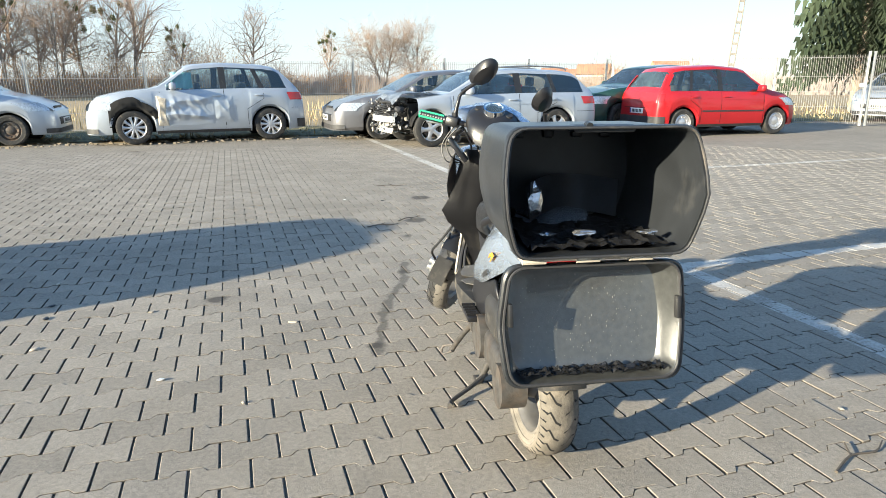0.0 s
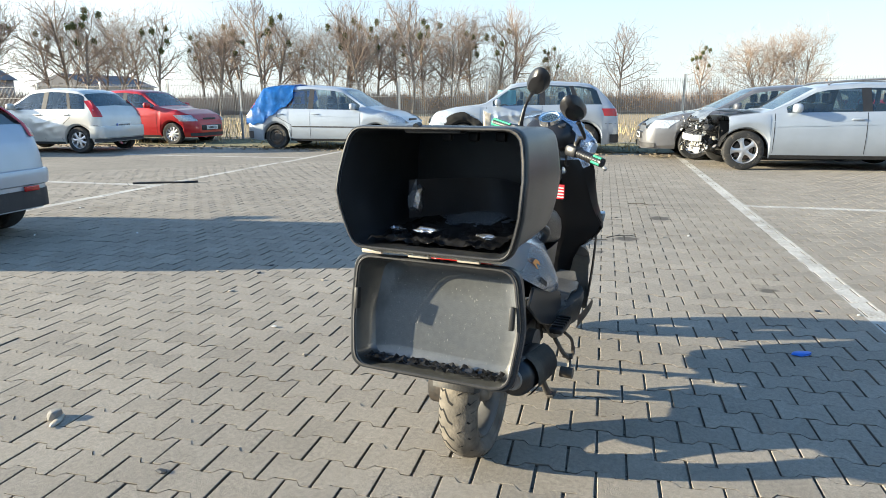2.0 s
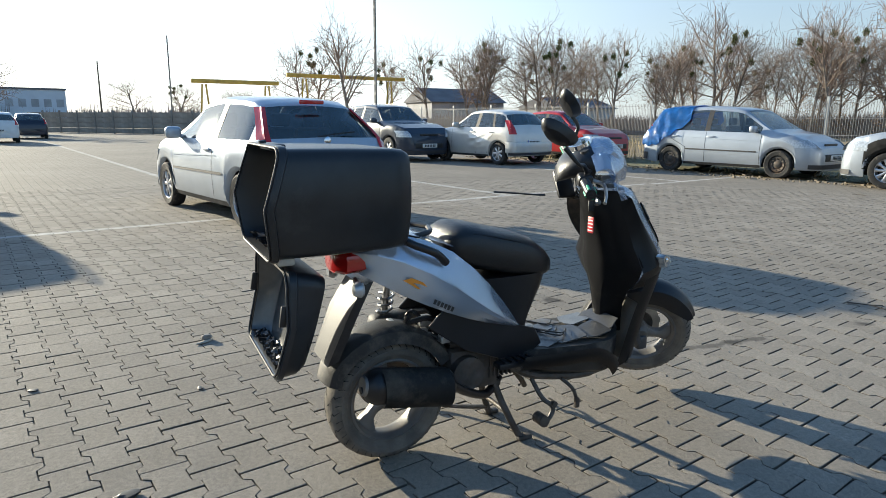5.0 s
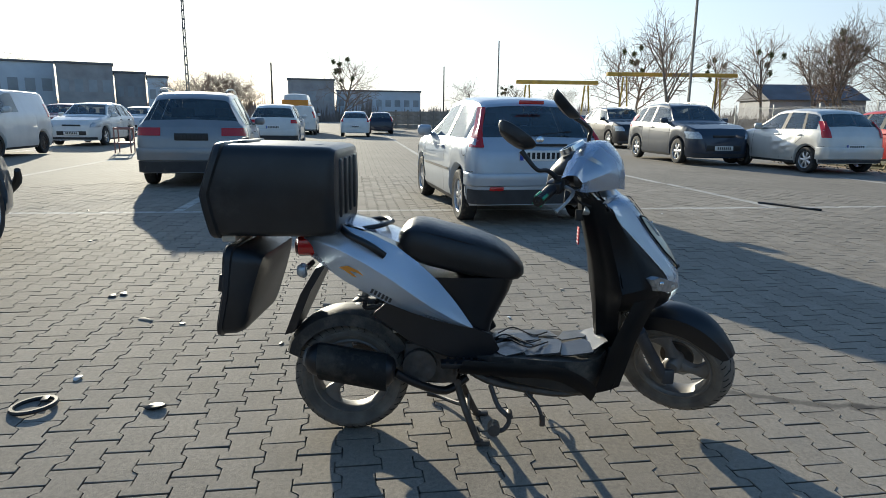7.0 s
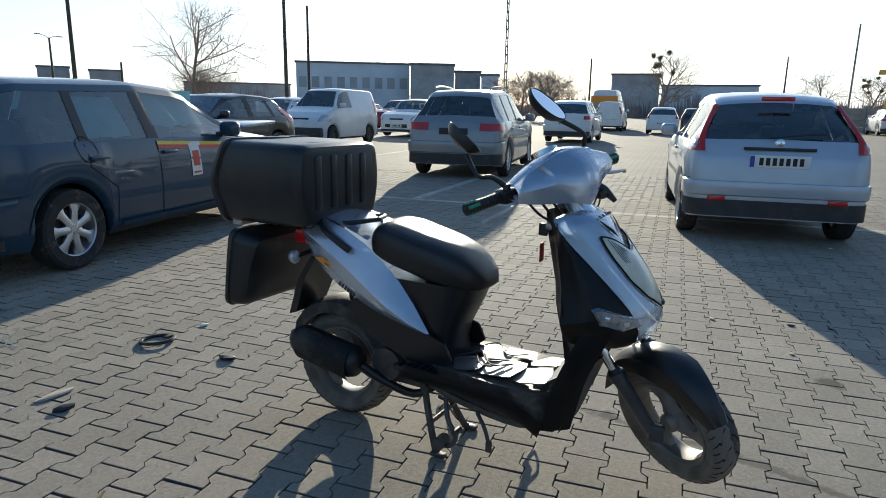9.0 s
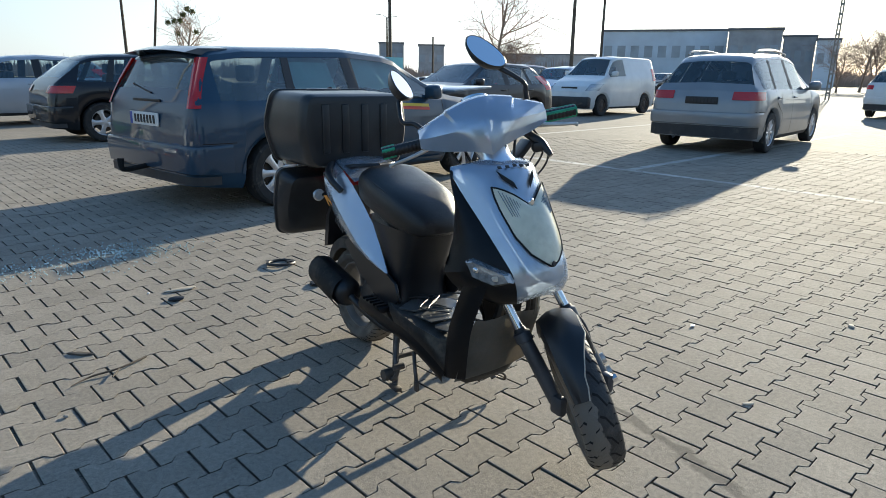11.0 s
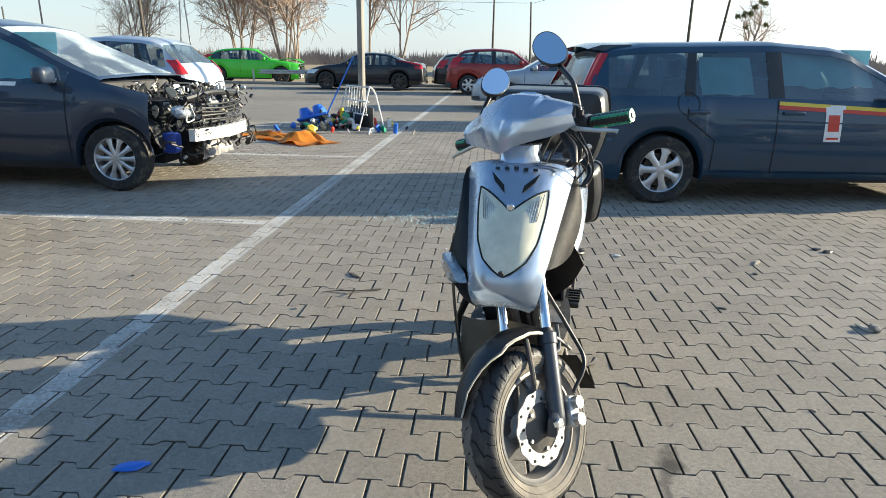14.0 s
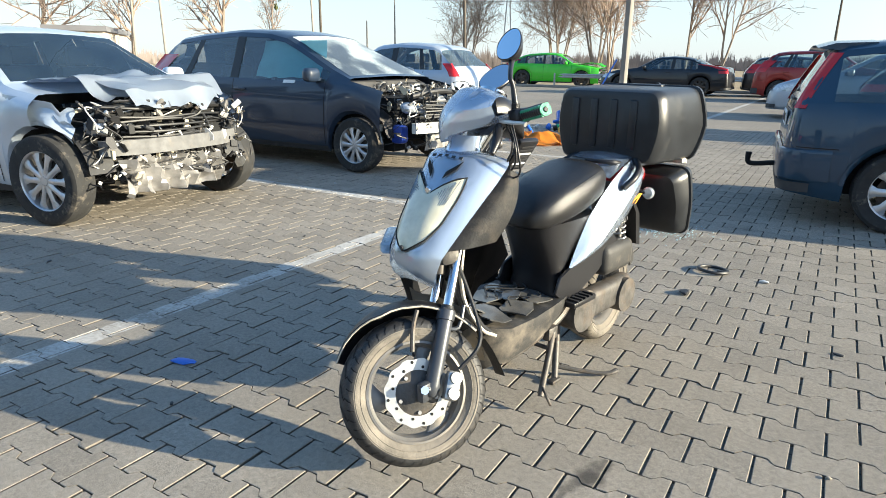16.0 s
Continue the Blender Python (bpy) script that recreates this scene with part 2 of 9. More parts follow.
def box_bm(bm, c, s, m=None, bevel=0.0, seg=2):
    mat = Matrix.Translation(c) @ Matrix.Diagonal((s[0], s[1], s[2], 1))
    if m is not None:
        mat = m @ mat
    r = bmesh.ops.create_cube(bm, size=1.0, matrix=mat)
    if bevel > 0:
        es = list({e for v in r["verts"] for e in v.link_edges})
        bmesh.ops.bevel(bm, geom=es, offset=bevel, segments=seg, affect="EDGES", profile=0.5)
    return bm


def box(c, s, m=None, bevel=0.0, seg=2):
    return box_bm(bmesh.new(), c, s, m, bevel, seg)


def cyl_bm(bm, a, b, r1, r2=None, n=12, caps=True):
    a, b = Vector(a), Vector(b)
    d = b - a
    r2 = r1 if r2 is None else r2
    q = d.to_track_quat("Z", "Y").to_matrix().to_4x4()
    bmesh.ops.create_cone(bm, cap_ends=caps, cap_tris=False, segments=n, radius1=r1, radius2=r2, depth=d.length, matrix=Matrix.Translation((a + b) / 2) @ q)
    return bm


def cyl(a, b, r1, r2=None, n=12, caps=True):
    return cyl_bm(bmesh.new(), a, b, r1, r2, n, caps)


def smooth_path(pts, n=6):
    """Points of a Catmull-Rom curve through pts."""
    P = [Vector(p) for p in pts]
    P = [P[0] * 2 - P[1]] + P + [P[-1] * 2 - P[-2]]
    out = []
    for i in range(1, len(P) - 2):
        for k in range(n):
            t = k / n
            a, b, c, d = P[i - 1], P[i], P[i + 1], P[i + 2]
            out.append(0.5 * ((2 * b) + (c - a) * t + (2 * a - 5 * b + 4 * c - d) * t * t + (3 * b - a - 3 * c + d) * t ** 3))
    out.append(P[-2])
    return out


def tube_bm(bm, pts, r, n=8, curve=4, caps=True):
    """A tube along pts; r is one radius, or one for each point."""
    path = smooth_path(pts, curve) if curve > 1 and len(pts) > 2 else [Vector(p) for p in pts]
    k = len(path)
    if isinstance(r, (list, tuple)):
        rs = [float(np.interp(i / (k - 1), np.linspace(0, 1, len(r)), r)) for i in range(k)]
    else:
        rs = [r] * k
    rings = []
    side = None
    for i, p in enumerate(path):
        d = (path[min(i + 1, k - 1)] - path[max(i - 1, 0)]).normalized()
        if side is None:
            side = d.orthogonal().normalized()
        side = (side - d * side.dot(d)).normalized()
        up = d.cross(side)
        rings.append([bm.verts.new(p + (side * math.cos(2 * math.pi * j / n) + up * math.sin(2 * math.pi * j / n)) * rs[i]) for j in range(n)])
    for a, b in zip(rings, rings[1:]):
        for j in range(n):
            bm.faces.new((a[j], a[(j + 1) % n], b[(j + 1) % n], b[j]))
    if caps:
        bm.faces.new(rings[0]); bm.faces.new(rings[-1])
    return bm


def tube(pts, r, n=8, curve=4):
    return tube_bm(bmesh.new(), pts, r, n, curve)


def loft_bm(bm, rings, close=True, caps=(True, True)):
    """A skin over rings of equally many points."""
    R = [[bm.verts.new(p) for p in ring] for ring in rings]
    n = len(R[0])
    for a, b in zip(R, R[1:]):
        for j in range(n if close else n - 1):
            try:
                bm.faces.new((a[j], a[(j + 1) % n], b[(j + 1) % n], b[j]))
            except ValueError:
                pass
    if close and caps[0]: bm.faces.new(R[0])
    if close and caps[1]: bm.faces.new(R[-1])
    return bm


def loft(rings, close=True, caps=(True, True)):
    return loft_bm(bmesh.new(), rings, close, caps)


def revolve_bm(bm, profile, n=32, axis="y", c=(0, 0, 0)):
    """Turns profile [(radius, along)] round an axis through c."""
    rings = []
    for j in range(n):
        a = 2 * math.pi * j / n
        ring = []
        for r, h in profile:
            x, z = r * math.cos(a), r * math.sin(a)
            p = {"y": (x, h, z), "x": (h, x, z), "z": (x, z, h)}[axis]
            ring.append(bm.verts.new(Vector(p) + Vector(c)))
        rings.append(ring)
    for i in range(n):
        a, b = rings[i], rings[(i + 1) % n]
        for j in range(len(profile) - 1):
            if profile[j][0] < 1e-6 and profile[j + 1][0] < 1e-6: continue
            bm.faces.new((a[j], a[j + 1], b[j + 1], b[j]))
    bmesh.ops.remove_doubles(bm, verts=bm.verts, dist=1e-6)
    return bm


def revolve(profile, n=32, axis="y", c=(0, 0, 0)):
    return revolve_bm(bmesh.new(), profile, n, axis, c)


def plate_bm(bm, pts, thick, normal):
    """A flat slab: the polygon pts, pushed by thick along normal."""
    n = Vector(normal) * thick
    a = [bm.verts.new(Vector(p)) for p in pts]
    b = [bm.verts.new(Vector(p) + n) for p in pts]
    bm.faces.new(a); bm.faces.new(b)
    for i in range(len(pts)):
        j = (i + 1) % len(pts)
        bm.faces.new((a[i], a[j], b[j], b[i]))
    return bm


def words(text, size, mat, parent, m, name="lettering", extrude=0.001):
    """Raised letters, as a mesh, under parent."""
    cu = bpy.data.curves.new(name, "FONT")
    cu.body, cu.size, cu.extrude, cu.align_x, cu.align_y = text, size, extrude, "CENTER", "CENTER"
    tmp = bpy.data.objects.new("tmp", cu)
    scene.collection.objects.link(tmp)
    dg = bpy.context.evaluated_depsgraph_get()
    me = bpy.data.meshes.new_from_object(tmp.evaluated_get(dg))
    bpy.data.objects.remove(tmp)
    me.materials.clear(); me.materials.append(mat)
    ob = new(name, me)
    ob.parent = parent
    ob.matrix_basis = m
    return ob


def bars(n, width, height, mat, parent, m, name="lettering"):
    """Plain upright bars in place of writing."""
    bm = bmesh.new()
    w = width / n
    for i in range(n):
        box_bm(bm, (-width / 2 + w * (i + 0.5), 0, 0), (w * 0.62, height, 0.002))
    ob = mesh_object(name, bm, mat, 0)
    ob.parent = parent
    ob.matrix_basis = m
    return ob

# ---- ground ----
PITCH, ROW = 0.1915, 0.1370       # one paving block along its row, and from row to row
PAVE = 20.9                       # the rows' turn, degrees
PU = Vector((math.cos(radians(PAVE)), math.sin(radians(PAVE)), 0))
PV = Vector((-PU.y, PU.x, 0))
BLOCK_U, BLOCK_V = 0.0348 + PITCH / 2, 0.0301
DRIPS = [(-0.30, 7.05, .10), (-0.25, 5.9, .09), (-0.27, 5.3, .05), (-0.19, 4.31, .03), (-0.19, 3.08, .04), (1.0, 4.9, .05), (-1.2, 3.7, .06)]
LINES = [                         # painted lines: along "u" or "v", at, from, to
    ("v", 3.12, -30.0, 16.0), ("v", -4.62, -9.0, 15.5),
    ("u", 7.75, 3.1, 22.0), ("u", 3.62, 3.1, 22.0), ("u", 0.12, 3.1, 14.0), ("u", -3.35, 3.1, 14.0), ("u", -6.9, 3.1, 14.0),
    ("u", 7.85, -11.5, -4.6), ("u", 12.6, -9.2, -4.6), ("u", -0.25, -14.0, -4.6), ("u", -4.4, -18.0, -4.6), ("u", 4.0, -44.0, -9.5), ("u", -8.4, -22.0, -4.6),
]


def line_mask(nt, pos):
    """Where paint lies: 1 on the lines, worn by noise."""
    N, L = nt.nodes, nt.links

    def math_node(op, a, b=None):
        n = N.new("ShaderNodeMath"); n.operation = op
        for i, x in enumerate((a, b)):
            if x is None: continue
            if isinstance(x, (int, float)): n.inputs[i].default_value = x
            else: L.new(x, n.inputs[i])
        return n.outputs[0]

    def dot(v):
        n = N.new("ShaderNodeVectorMath"); n.operation = "DOT_PRODUCT"
        L.new(pos, n.inputs[0]); n.inputs[1].default_value = v
        return n.outputs["Value"]

    u, v = dot(GU), dot(GV)
    total = None
    for way, at, lo, hi in LINES:
        across, along = (u, v) if way == "v" else (v, u)
        a = math_node("LESS_THAN", math_node("ABSOLUTE", math_node("SUBTRACT", across, at)), 0.065)
        b = math_node("LESS_THAN", math_node("ABSOLUTE", math_node("SUBTRACT", along, (lo + hi) / 2)), (hi - lo) / 2)
        m = math_node("MULTIPLY", a, b)
        total = m if total is None else math_node("MAXIMUM", total, m)
    return total, u, v, math_node


def paving_material(name, joints):
    m = bpy.data.materials.new(name)
    m.use_nodes = True
    nt = m.node_tree
    N, L = nt.nodes, nt.links
    b = N["Principled BSDF"]
    geo = N.new("ShaderNodeNewGeometry")
    pos = geo.outputs["Position"]
    mask, u, v, mth = line_mask(nt, pos)

    def noise_tex(scale, detail=4, rough=0.6):
        n = N.new("ShaderNodeTexNoise"); n.inputs["Scale"].default_value = scale; n.inputs["Detail"].default_value = detail; n.inputs["Roughness"].default_value = rough
        L.new(pos, n.inputs["Vector"])
        return n.outputs[0]

    def ramp(x, lo, hi, a, c):
        r = N.new("ShaderNodeMapRange")
        L.new(x, r.inputs[0])
        r.inputs[1].default_value, r.inputs[2].default_value, r.inputs[3].default_value, r.inputs[4].default_value = lo, hi, a, c
        return r.outputs[0]

    big, mid, fine, grit = noise_tex(0.35, 5), noise_tex(2.2, 6, 0.7), noise_tex(60, 3), noise_tex(330, 2)
    if joints:                    # far off, the joints are left to the surface
        cm = N.new("ShaderNodeCombineXYZ")
        L.new(u, cm.inputs[0]); L.new(v, cm.inputs[1])
        br = N.new("ShaderNodeTexBrick")
        br.inputs["Scale"].default_value = 1.0
        br.inputs["Brick Width"].default_value, br.inputs["Row Height"].default_value = PITCH, ROW
        br.inputs["Mortar Size"].default_value = 0.004
        br.inputs["Color1"].default_value, br.inputs["Color2"].default_value, br.inputs["Mortar"].default_value = (0.95, 0.95, 0.95, 1), (1.05, 1.05, 1.05, 1), (0.45, 0.45, 0.45, 1)
        L.new(cm.outputs[0], br.inputs["Vector"])
        rnd = mth("MULTIPLY", br.outputs["Color"], 1.0)
    else:
        rnd = ramp(geo.outputs["Random Per Island"], 0, 1, 0.9, 1.1)
        oi = N.new("ShaderNodeObjectInfo")
        rnd = mth("MULTIPLY", rnd, ramp(oi.outputs["Random"], 0, 1, 0.92, 1.08))
    k = mth("MULTIPLY", rnd, mth("MULTIPLY", ramp(big, 0.3, 0.7, 0.88, 1.12), mth("MULTIPLY", ramp(mid, 0.3, 0.7, 0.9, 1.1), mth("MULTIPLY", ramp(fine, 0.25, 0.75, 0.80, 1.20), ramp(grit, 0.3, 0.7, 0.68, 1.32)))))
    base = N.new("ShaderNodeVectorMath"); base.operation = "SCALE"
    base.inputs[0].default_value = (0.254, 0.226, 0.188)
    L.new(k, base.inputs["Scale"])
    # oil and damp stains
    st = N.new("ShaderNodeTexNoise"); st.inputs["Scale"].default_value = 1.3; st.inputs["Detail"].default_value = 3
    L.new(pos, st.inputs["Vector"])
    stain = N.new("ShaderNodeMix"); stain.data_type = "RGBA"
    L.new(ramp(st.outputs[0], 0.68, 0.76, 0, 0.45), stain.inputs["Factor"])
    L.new(base.outputs[0], stain.inputs["A"]); stain.inputs["B"].default_value = (0.11, 0.095, 0.08, 1)
    col = stain.outputs["Result"]
    wob = noise_tex(9, 3)
    for sx, sy, sr in DRIPS:
        dn = N.new("ShaderNodeVectorMath"); dn.operation = "DISTANCE"
        L.new(pos, dn.inputs[0]); dn.inputs[1].default_value = (sx, sy, 0)
        dm = N.new("ShaderNodeMix"); dm.data_type = "RGBA"
        L.new(ramp(mth("ADD", dn.outputs["Value"], mth("MULTIPLY", wob, 0.16)), sr + 0.06, sr + 0.10, 0.8, 0.0), dm.inputs["Factor"])
        L.new(col, dm.inputs["A"]); dm.inputs["B"].default_value = (0.055, 0.05, 0.045, 1)
        col = dm.outputs["Result"]
    # a wandering trail of dripped oil
    sep = N.new("ShaderNodeSeparateXYZ"); L.new(pos, sep.inputs[0])
    px, py = sep.outputs[0], sep.outputs[1]
    way = mth("ADD", mth("MULTIPLY", mth("SINE", mth("MULTIPLY", py, 6.5), None), 0.018), mth("ADD", mth("MULTIPLY", wob, 0.12), -0.255))
    off = mth("ABSOLUTE", mth("SUBTRACT", px, way), None)
    run = mth("LESS_THAN", mth("ABSOLUTE", mth("SUBTRACT", py, 3.75), None), 0.78)
    tm = N.new("ShaderNodeMix"); tm.data_type = "RGBA"
    L.new(mth("MULTIPLY", run, ramp(mth("ADD", off, mth("MULTIPLY", mid, 0.03)), 0.028, 0.046, 0.6, 0.0)), tm.inputs["Factor"])
    L.new(col, tm.inputs["A"]); tm.inputs["B"].default_value = (0.06, 0.055, 0.05, 1)
    col = tm.outputs["Result"]
    # paint, thin and worn
    worn = mth("MULTIPLY", mask, ramp(mth("ADD", mth("MULTIPLY", mid, 0.6), mth("MULTIPLY", fine, 0.4)), 0.38, 0.58, 0.12, 0.85))
    mx = N.new("ShaderNodeMix"); mx.data_type = "RGBA"
    L.new(worn, mx.inputs["Factor"]); L.new(col, mx.inputs["A"]); mx.inputs["B"].default_value = (0.56, 0.545, 0.51, 1)
    L.new(mx.outputs["Result"], b.inputs["Base Color"])
    b.inputs["Roughness"].default_value = 0.88
    b.inputs["Specular IOR Level"].default_value = 0.2
    bp = N.new("ShaderNodeBump"); bp.inputs["Strength"].default_value = 0.75; bp.inputs["Distance"].default_value = 0.004
    L.new(mth("ADD", mth("MULTIPLY", fine, 0.5), mth("MULTIPLY", grit, 0.4)), bp.inputs["Height"])
    L.new(bp.outputs[0], b.inputs["Normal"])
    return m


def ground_material():
    """The far sheet: paving inside the lot, dry grass and sand outside it."""
    m = paving_material("far paving and dry grass", True)
    nt = m.node_tree
    N, L = nt.nodes, nt.links
    b = N["Principled BSDF"]
    src = b.inputs["Base Color"].links[0].from_socket
    geo = next(n for n in N if n.bl_idname == "ShaderNodeNewGeometry")
    pos = geo.outputs["Position"]

    def mth(op, a, c):
        n = N.new("ShaderNodeMath"); n.operation = op
        for i, x in enumerate((a, c)):
            if isinstance(x, (int, float)): n.inputs[i].default_value = x
            else: L.new(x, n.inputs[i])
        return n.outputs[0]

    def dot(v):
        n = N.new("ShaderNodeVectorMath"); n.operation = "DOT_PRODUCT"
        L.new(pos, n.inputs[0]); n.inputs[1].default_value = v
        return n.outputs["Value"]

    wob = N.new("ShaderNodeTexNoise"); wob.inputs["Scale"].default_value = 0.8; wob.inputs["Detail"].default_value = 6
    L.new(pos, wob.inputs["Vector"])
    u, v = dot(GU), dot(GV)
    v2 = mth("ADD", v, mth("MULTIPLY", wob.outputs[0], 2.2))
    north = mth("GREATER_THAN", v2, 16.2)
    south = mth("LESS_THAN", v, -26.5)
    out = mth("MAXIMUM", north, south)
    gn = N.new("ShaderNodeTexNoise"); gn.inputs["Scale"].default_value = 3.0; gn.inputs["Detail"].default_value = 8; gn.inputs["Roughness"].default_value = 0.75
    L.new(pos, gn.inputs["Vector"])
    cr = N.new("ShaderNodeValToRGB")
    cr.color_ramp.elements[0].position, cr.color_ramp.elements[0].color = 0.3, (0.17, 0.13, 0.08, 1)
    cr.color_ramp.elements[1].position, cr.color_ramp.elements[1].color = 0.7, (0.50, 0.39, 0.24, 1)
    L.new(gn.outputs[0], cr.inputs[0])
    mx = N.new("ShaderNodeMix"); mx.data_type = "RGBA"
    L.new(out, mx.inputs["Factor"]); L.new(src, mx.inputs["A"]); L.new(cr.outputs[0], mx.inputs["B"])
    L.new(mx.outputs["Result"], b.inputs["Base Color"])
    return m


M["block"] = paving_material("concrete paving block", False)
M["ground"] = ground_material()
bm = bmesh.new()
for (x0, x1, y0, y1) in [(-1500, 1500, -1500, 1500)]:
    bm.faces.new([bm.verts.new(p) for p in ((x0, y0, -0.013), (x1, y0, -0.013), (x1, y1, -0.013), (x0, y1, -0.013))])
ground = tagged(mesh_object("ground", bm, M["ground"], 0), "grey concrete paving running out to dry winter grass", "ground", kind="structure")

# ---- scooter: x forwards from the rear axle, y to its left ----
M["s_silver"] = material("silver scooter paint", (0.66, 0.75, 0.87), 0.21, 0.70, 0.02, 5, 0, 60, (0.24, 0.21, 0.17), 0.02, coat=0.8)
M["s_black"] = material("matt black scooter plastic", (0.012, 0.012, 0.014), 0.36, 0, 0.2, 8, 0.12, 260, (0.14, 0.125, 0.10), 0.05)
M["s_dusty"] = material("dusty black scooter plastic", (0.03, 0.029, 0.028), 0.62, 0, 0.3, 12, 0.25, 200, (0.26, 0.22, 0.17), 0.42)
M["s_guard"] = material("dusty grey guard board", (0.20, 0.19, 0.17), 0.8, 0, 0.3, 9, 0.25, 120, DUST, 0.55)
M["s_floor"] = material("dusty grey floor panel", (0.075, 0.075, 0.075), 0.34, 0, 0.3, 14, 0.2, 160, (0.26, 0.23, 0.18), 0.30, coat=0.3)
M["s_seat"] = material("black seat vinyl", (0.014, 0.014, 0.015), 0.33, 0, 0.15, 20, 0.35, 420, (0.12, 0.11, 0.1), 0.08)
M["s_box"] = material("scuffed black box plastic", (0.021, 0.023, 0.026), 0.33, 0, 0.25, 9, 0.08, 330, (0.09, 0.088, 0.084), 0.12, spec=0.4)
M["s_boxin"] = material("scratched inner lid plastic", (0.044, 0.046, 0.046), 0.30, 0, 0.22, 60, 0.12, 260, spec=1.0, coat=0.5)
M["s_speck"] = material("dried pale splashes", (0.24, 0.23, 0.21), 0.7, 0, 0.2, 40)
M["s_rim"] = material("dusty grey wheel casting", (0.20, 0.195, 0.19), 0.5, 0.5, 0.2, 12, 0.1, 80, (0.28, 0.235, 0.18), 0.4)
M["s_head"] = material("yellowed headlight lens", (0.61, 0.585, 0.45), 0.14, 0.0, 0.12, 22, 0.1, 40, (0.40, 0.38, 0.26), 0.25, coat=0.7)
M["s_engine"] = material("oily cast engine", (0.09, 0.085, 0.08), 0.55, 0.5, 0.35, 22, 0.4, 80, (0.14, 0.10, 0.07), 0.5)
M["s_fork"] = material("dark fork casting", (0.06, 0.065, 0.075), 0.38, 0.3, 0.2, 14, 0.1, 90, (0.2, 0.17, 0.14), 0.18)
M["s_alu"] = material("dull aluminium", (0.50, 0.50, 0.49), 0.42, 0.8, 0.15, 20, 0.1, 80, (0.2, 0.18, 0.15), 0.25)
M["s_lens"] = material("clear indicator lens", (0.30, 0.32, 0.34), 0.10, 0.5, 0.4, 60, 0.4, 90, coat=0.8)
M["s_mirror"] = material("mirror glass", (0.85, 0.88, 0.92), 0.02, 1.0)
M["s_green"] = material("green grip tape", (0.02, 0.30, 0.16), 0.4, 0, 0.2, 40, 0.3, 300)
M["s_foil"] = material("crinkled silver foil", (0.40, 0.41, 0.43), 0.22, 0.85, 0.2, 40, 0.9, 60)
M["s_liner"] = material("grey plastic liner sheet", (0.045, 0.05, 0.06), 0.45, 0, 0.2, 8, 0.2, 60)
M["s_bag"] = material("crumpled black film", (0.015, 0.015, 0.016), 0.25, 0, 0.3, 20, 1.0, 45)
M["s_hinge"] = material("dirty cream plastic", (0.50, 0.45, 0.37), 0.6, 0, 0.2, 18, 0.2, 90, (0.24, 0.19, 0.14), 0.45)
M["s_redtag"] = material("red plastic tag", (0.55, 0.03, 0.04), 0.4)
M["s_white"] = material("white print", (0.75, 0.75, 0.75), 0.5)
M["s_orange"] = material("orange decal", (0.75, 0.28, 0.03), 0.4)
M["s_yellow"] = material("yellow sticker", (0.75, 0.62, 0.03), 0.4)

SCOOTER = pose(0.497, 2.256, 0, 0, 0, 100.6)
scooter = thing("scooter", "silver and black delivery scooter on its centre stand, steering turned", "scooter", SCOOTER)


def spart(name, bm, mat, label="", smooth=38, parent=None):
    return part(name, bm, mat, parent or scooter, label, smooth)


def oval(cx, cz, hw, hh, y_off=0.0, n=20, p=2.6, x=0.0):
    """A squarish ring in the y-z plane at x."""
    out = []
    for k in range(n):
        a = 2 * math.pi * k / n
        c, s = math.cos(a), math.sin(a)
        out.append(Vector((x, y_off + hw * math.copysign(abs(c) ** (2 / p), c), cz + hh * math.copysign(abs(s) ** (2 / p), s))))
    return out


def tyre_profile(r, w, rim):
    h = w / 2
    return [(rim, -h * .66), (r * .73, -h * .84), (r * .79, -h * .97), (r * .85, -h), (r * .895, -h * .95), (r * .94, -h * .80), (r * .975, -h * .52), (r * .995, -h * .22), (r, 0),
            (r * .995, h * .22), (r * .975, h * .52), (r * .94, h * .80), (r * .895, h * .95), (r * .85, h), (r * .79, h * .97), (r * .73, h * .84), (rim, h * .66), (rim * .98, 0), (rim, -h * .66)]


def tyre_radius(r, k):
    """The tyre's radius at k of its half width."""
    return r * float(np.interp(abs(k), [0, .22, .52, .80, .95, 1], [1, .995, .975, .94, .895, .85]))


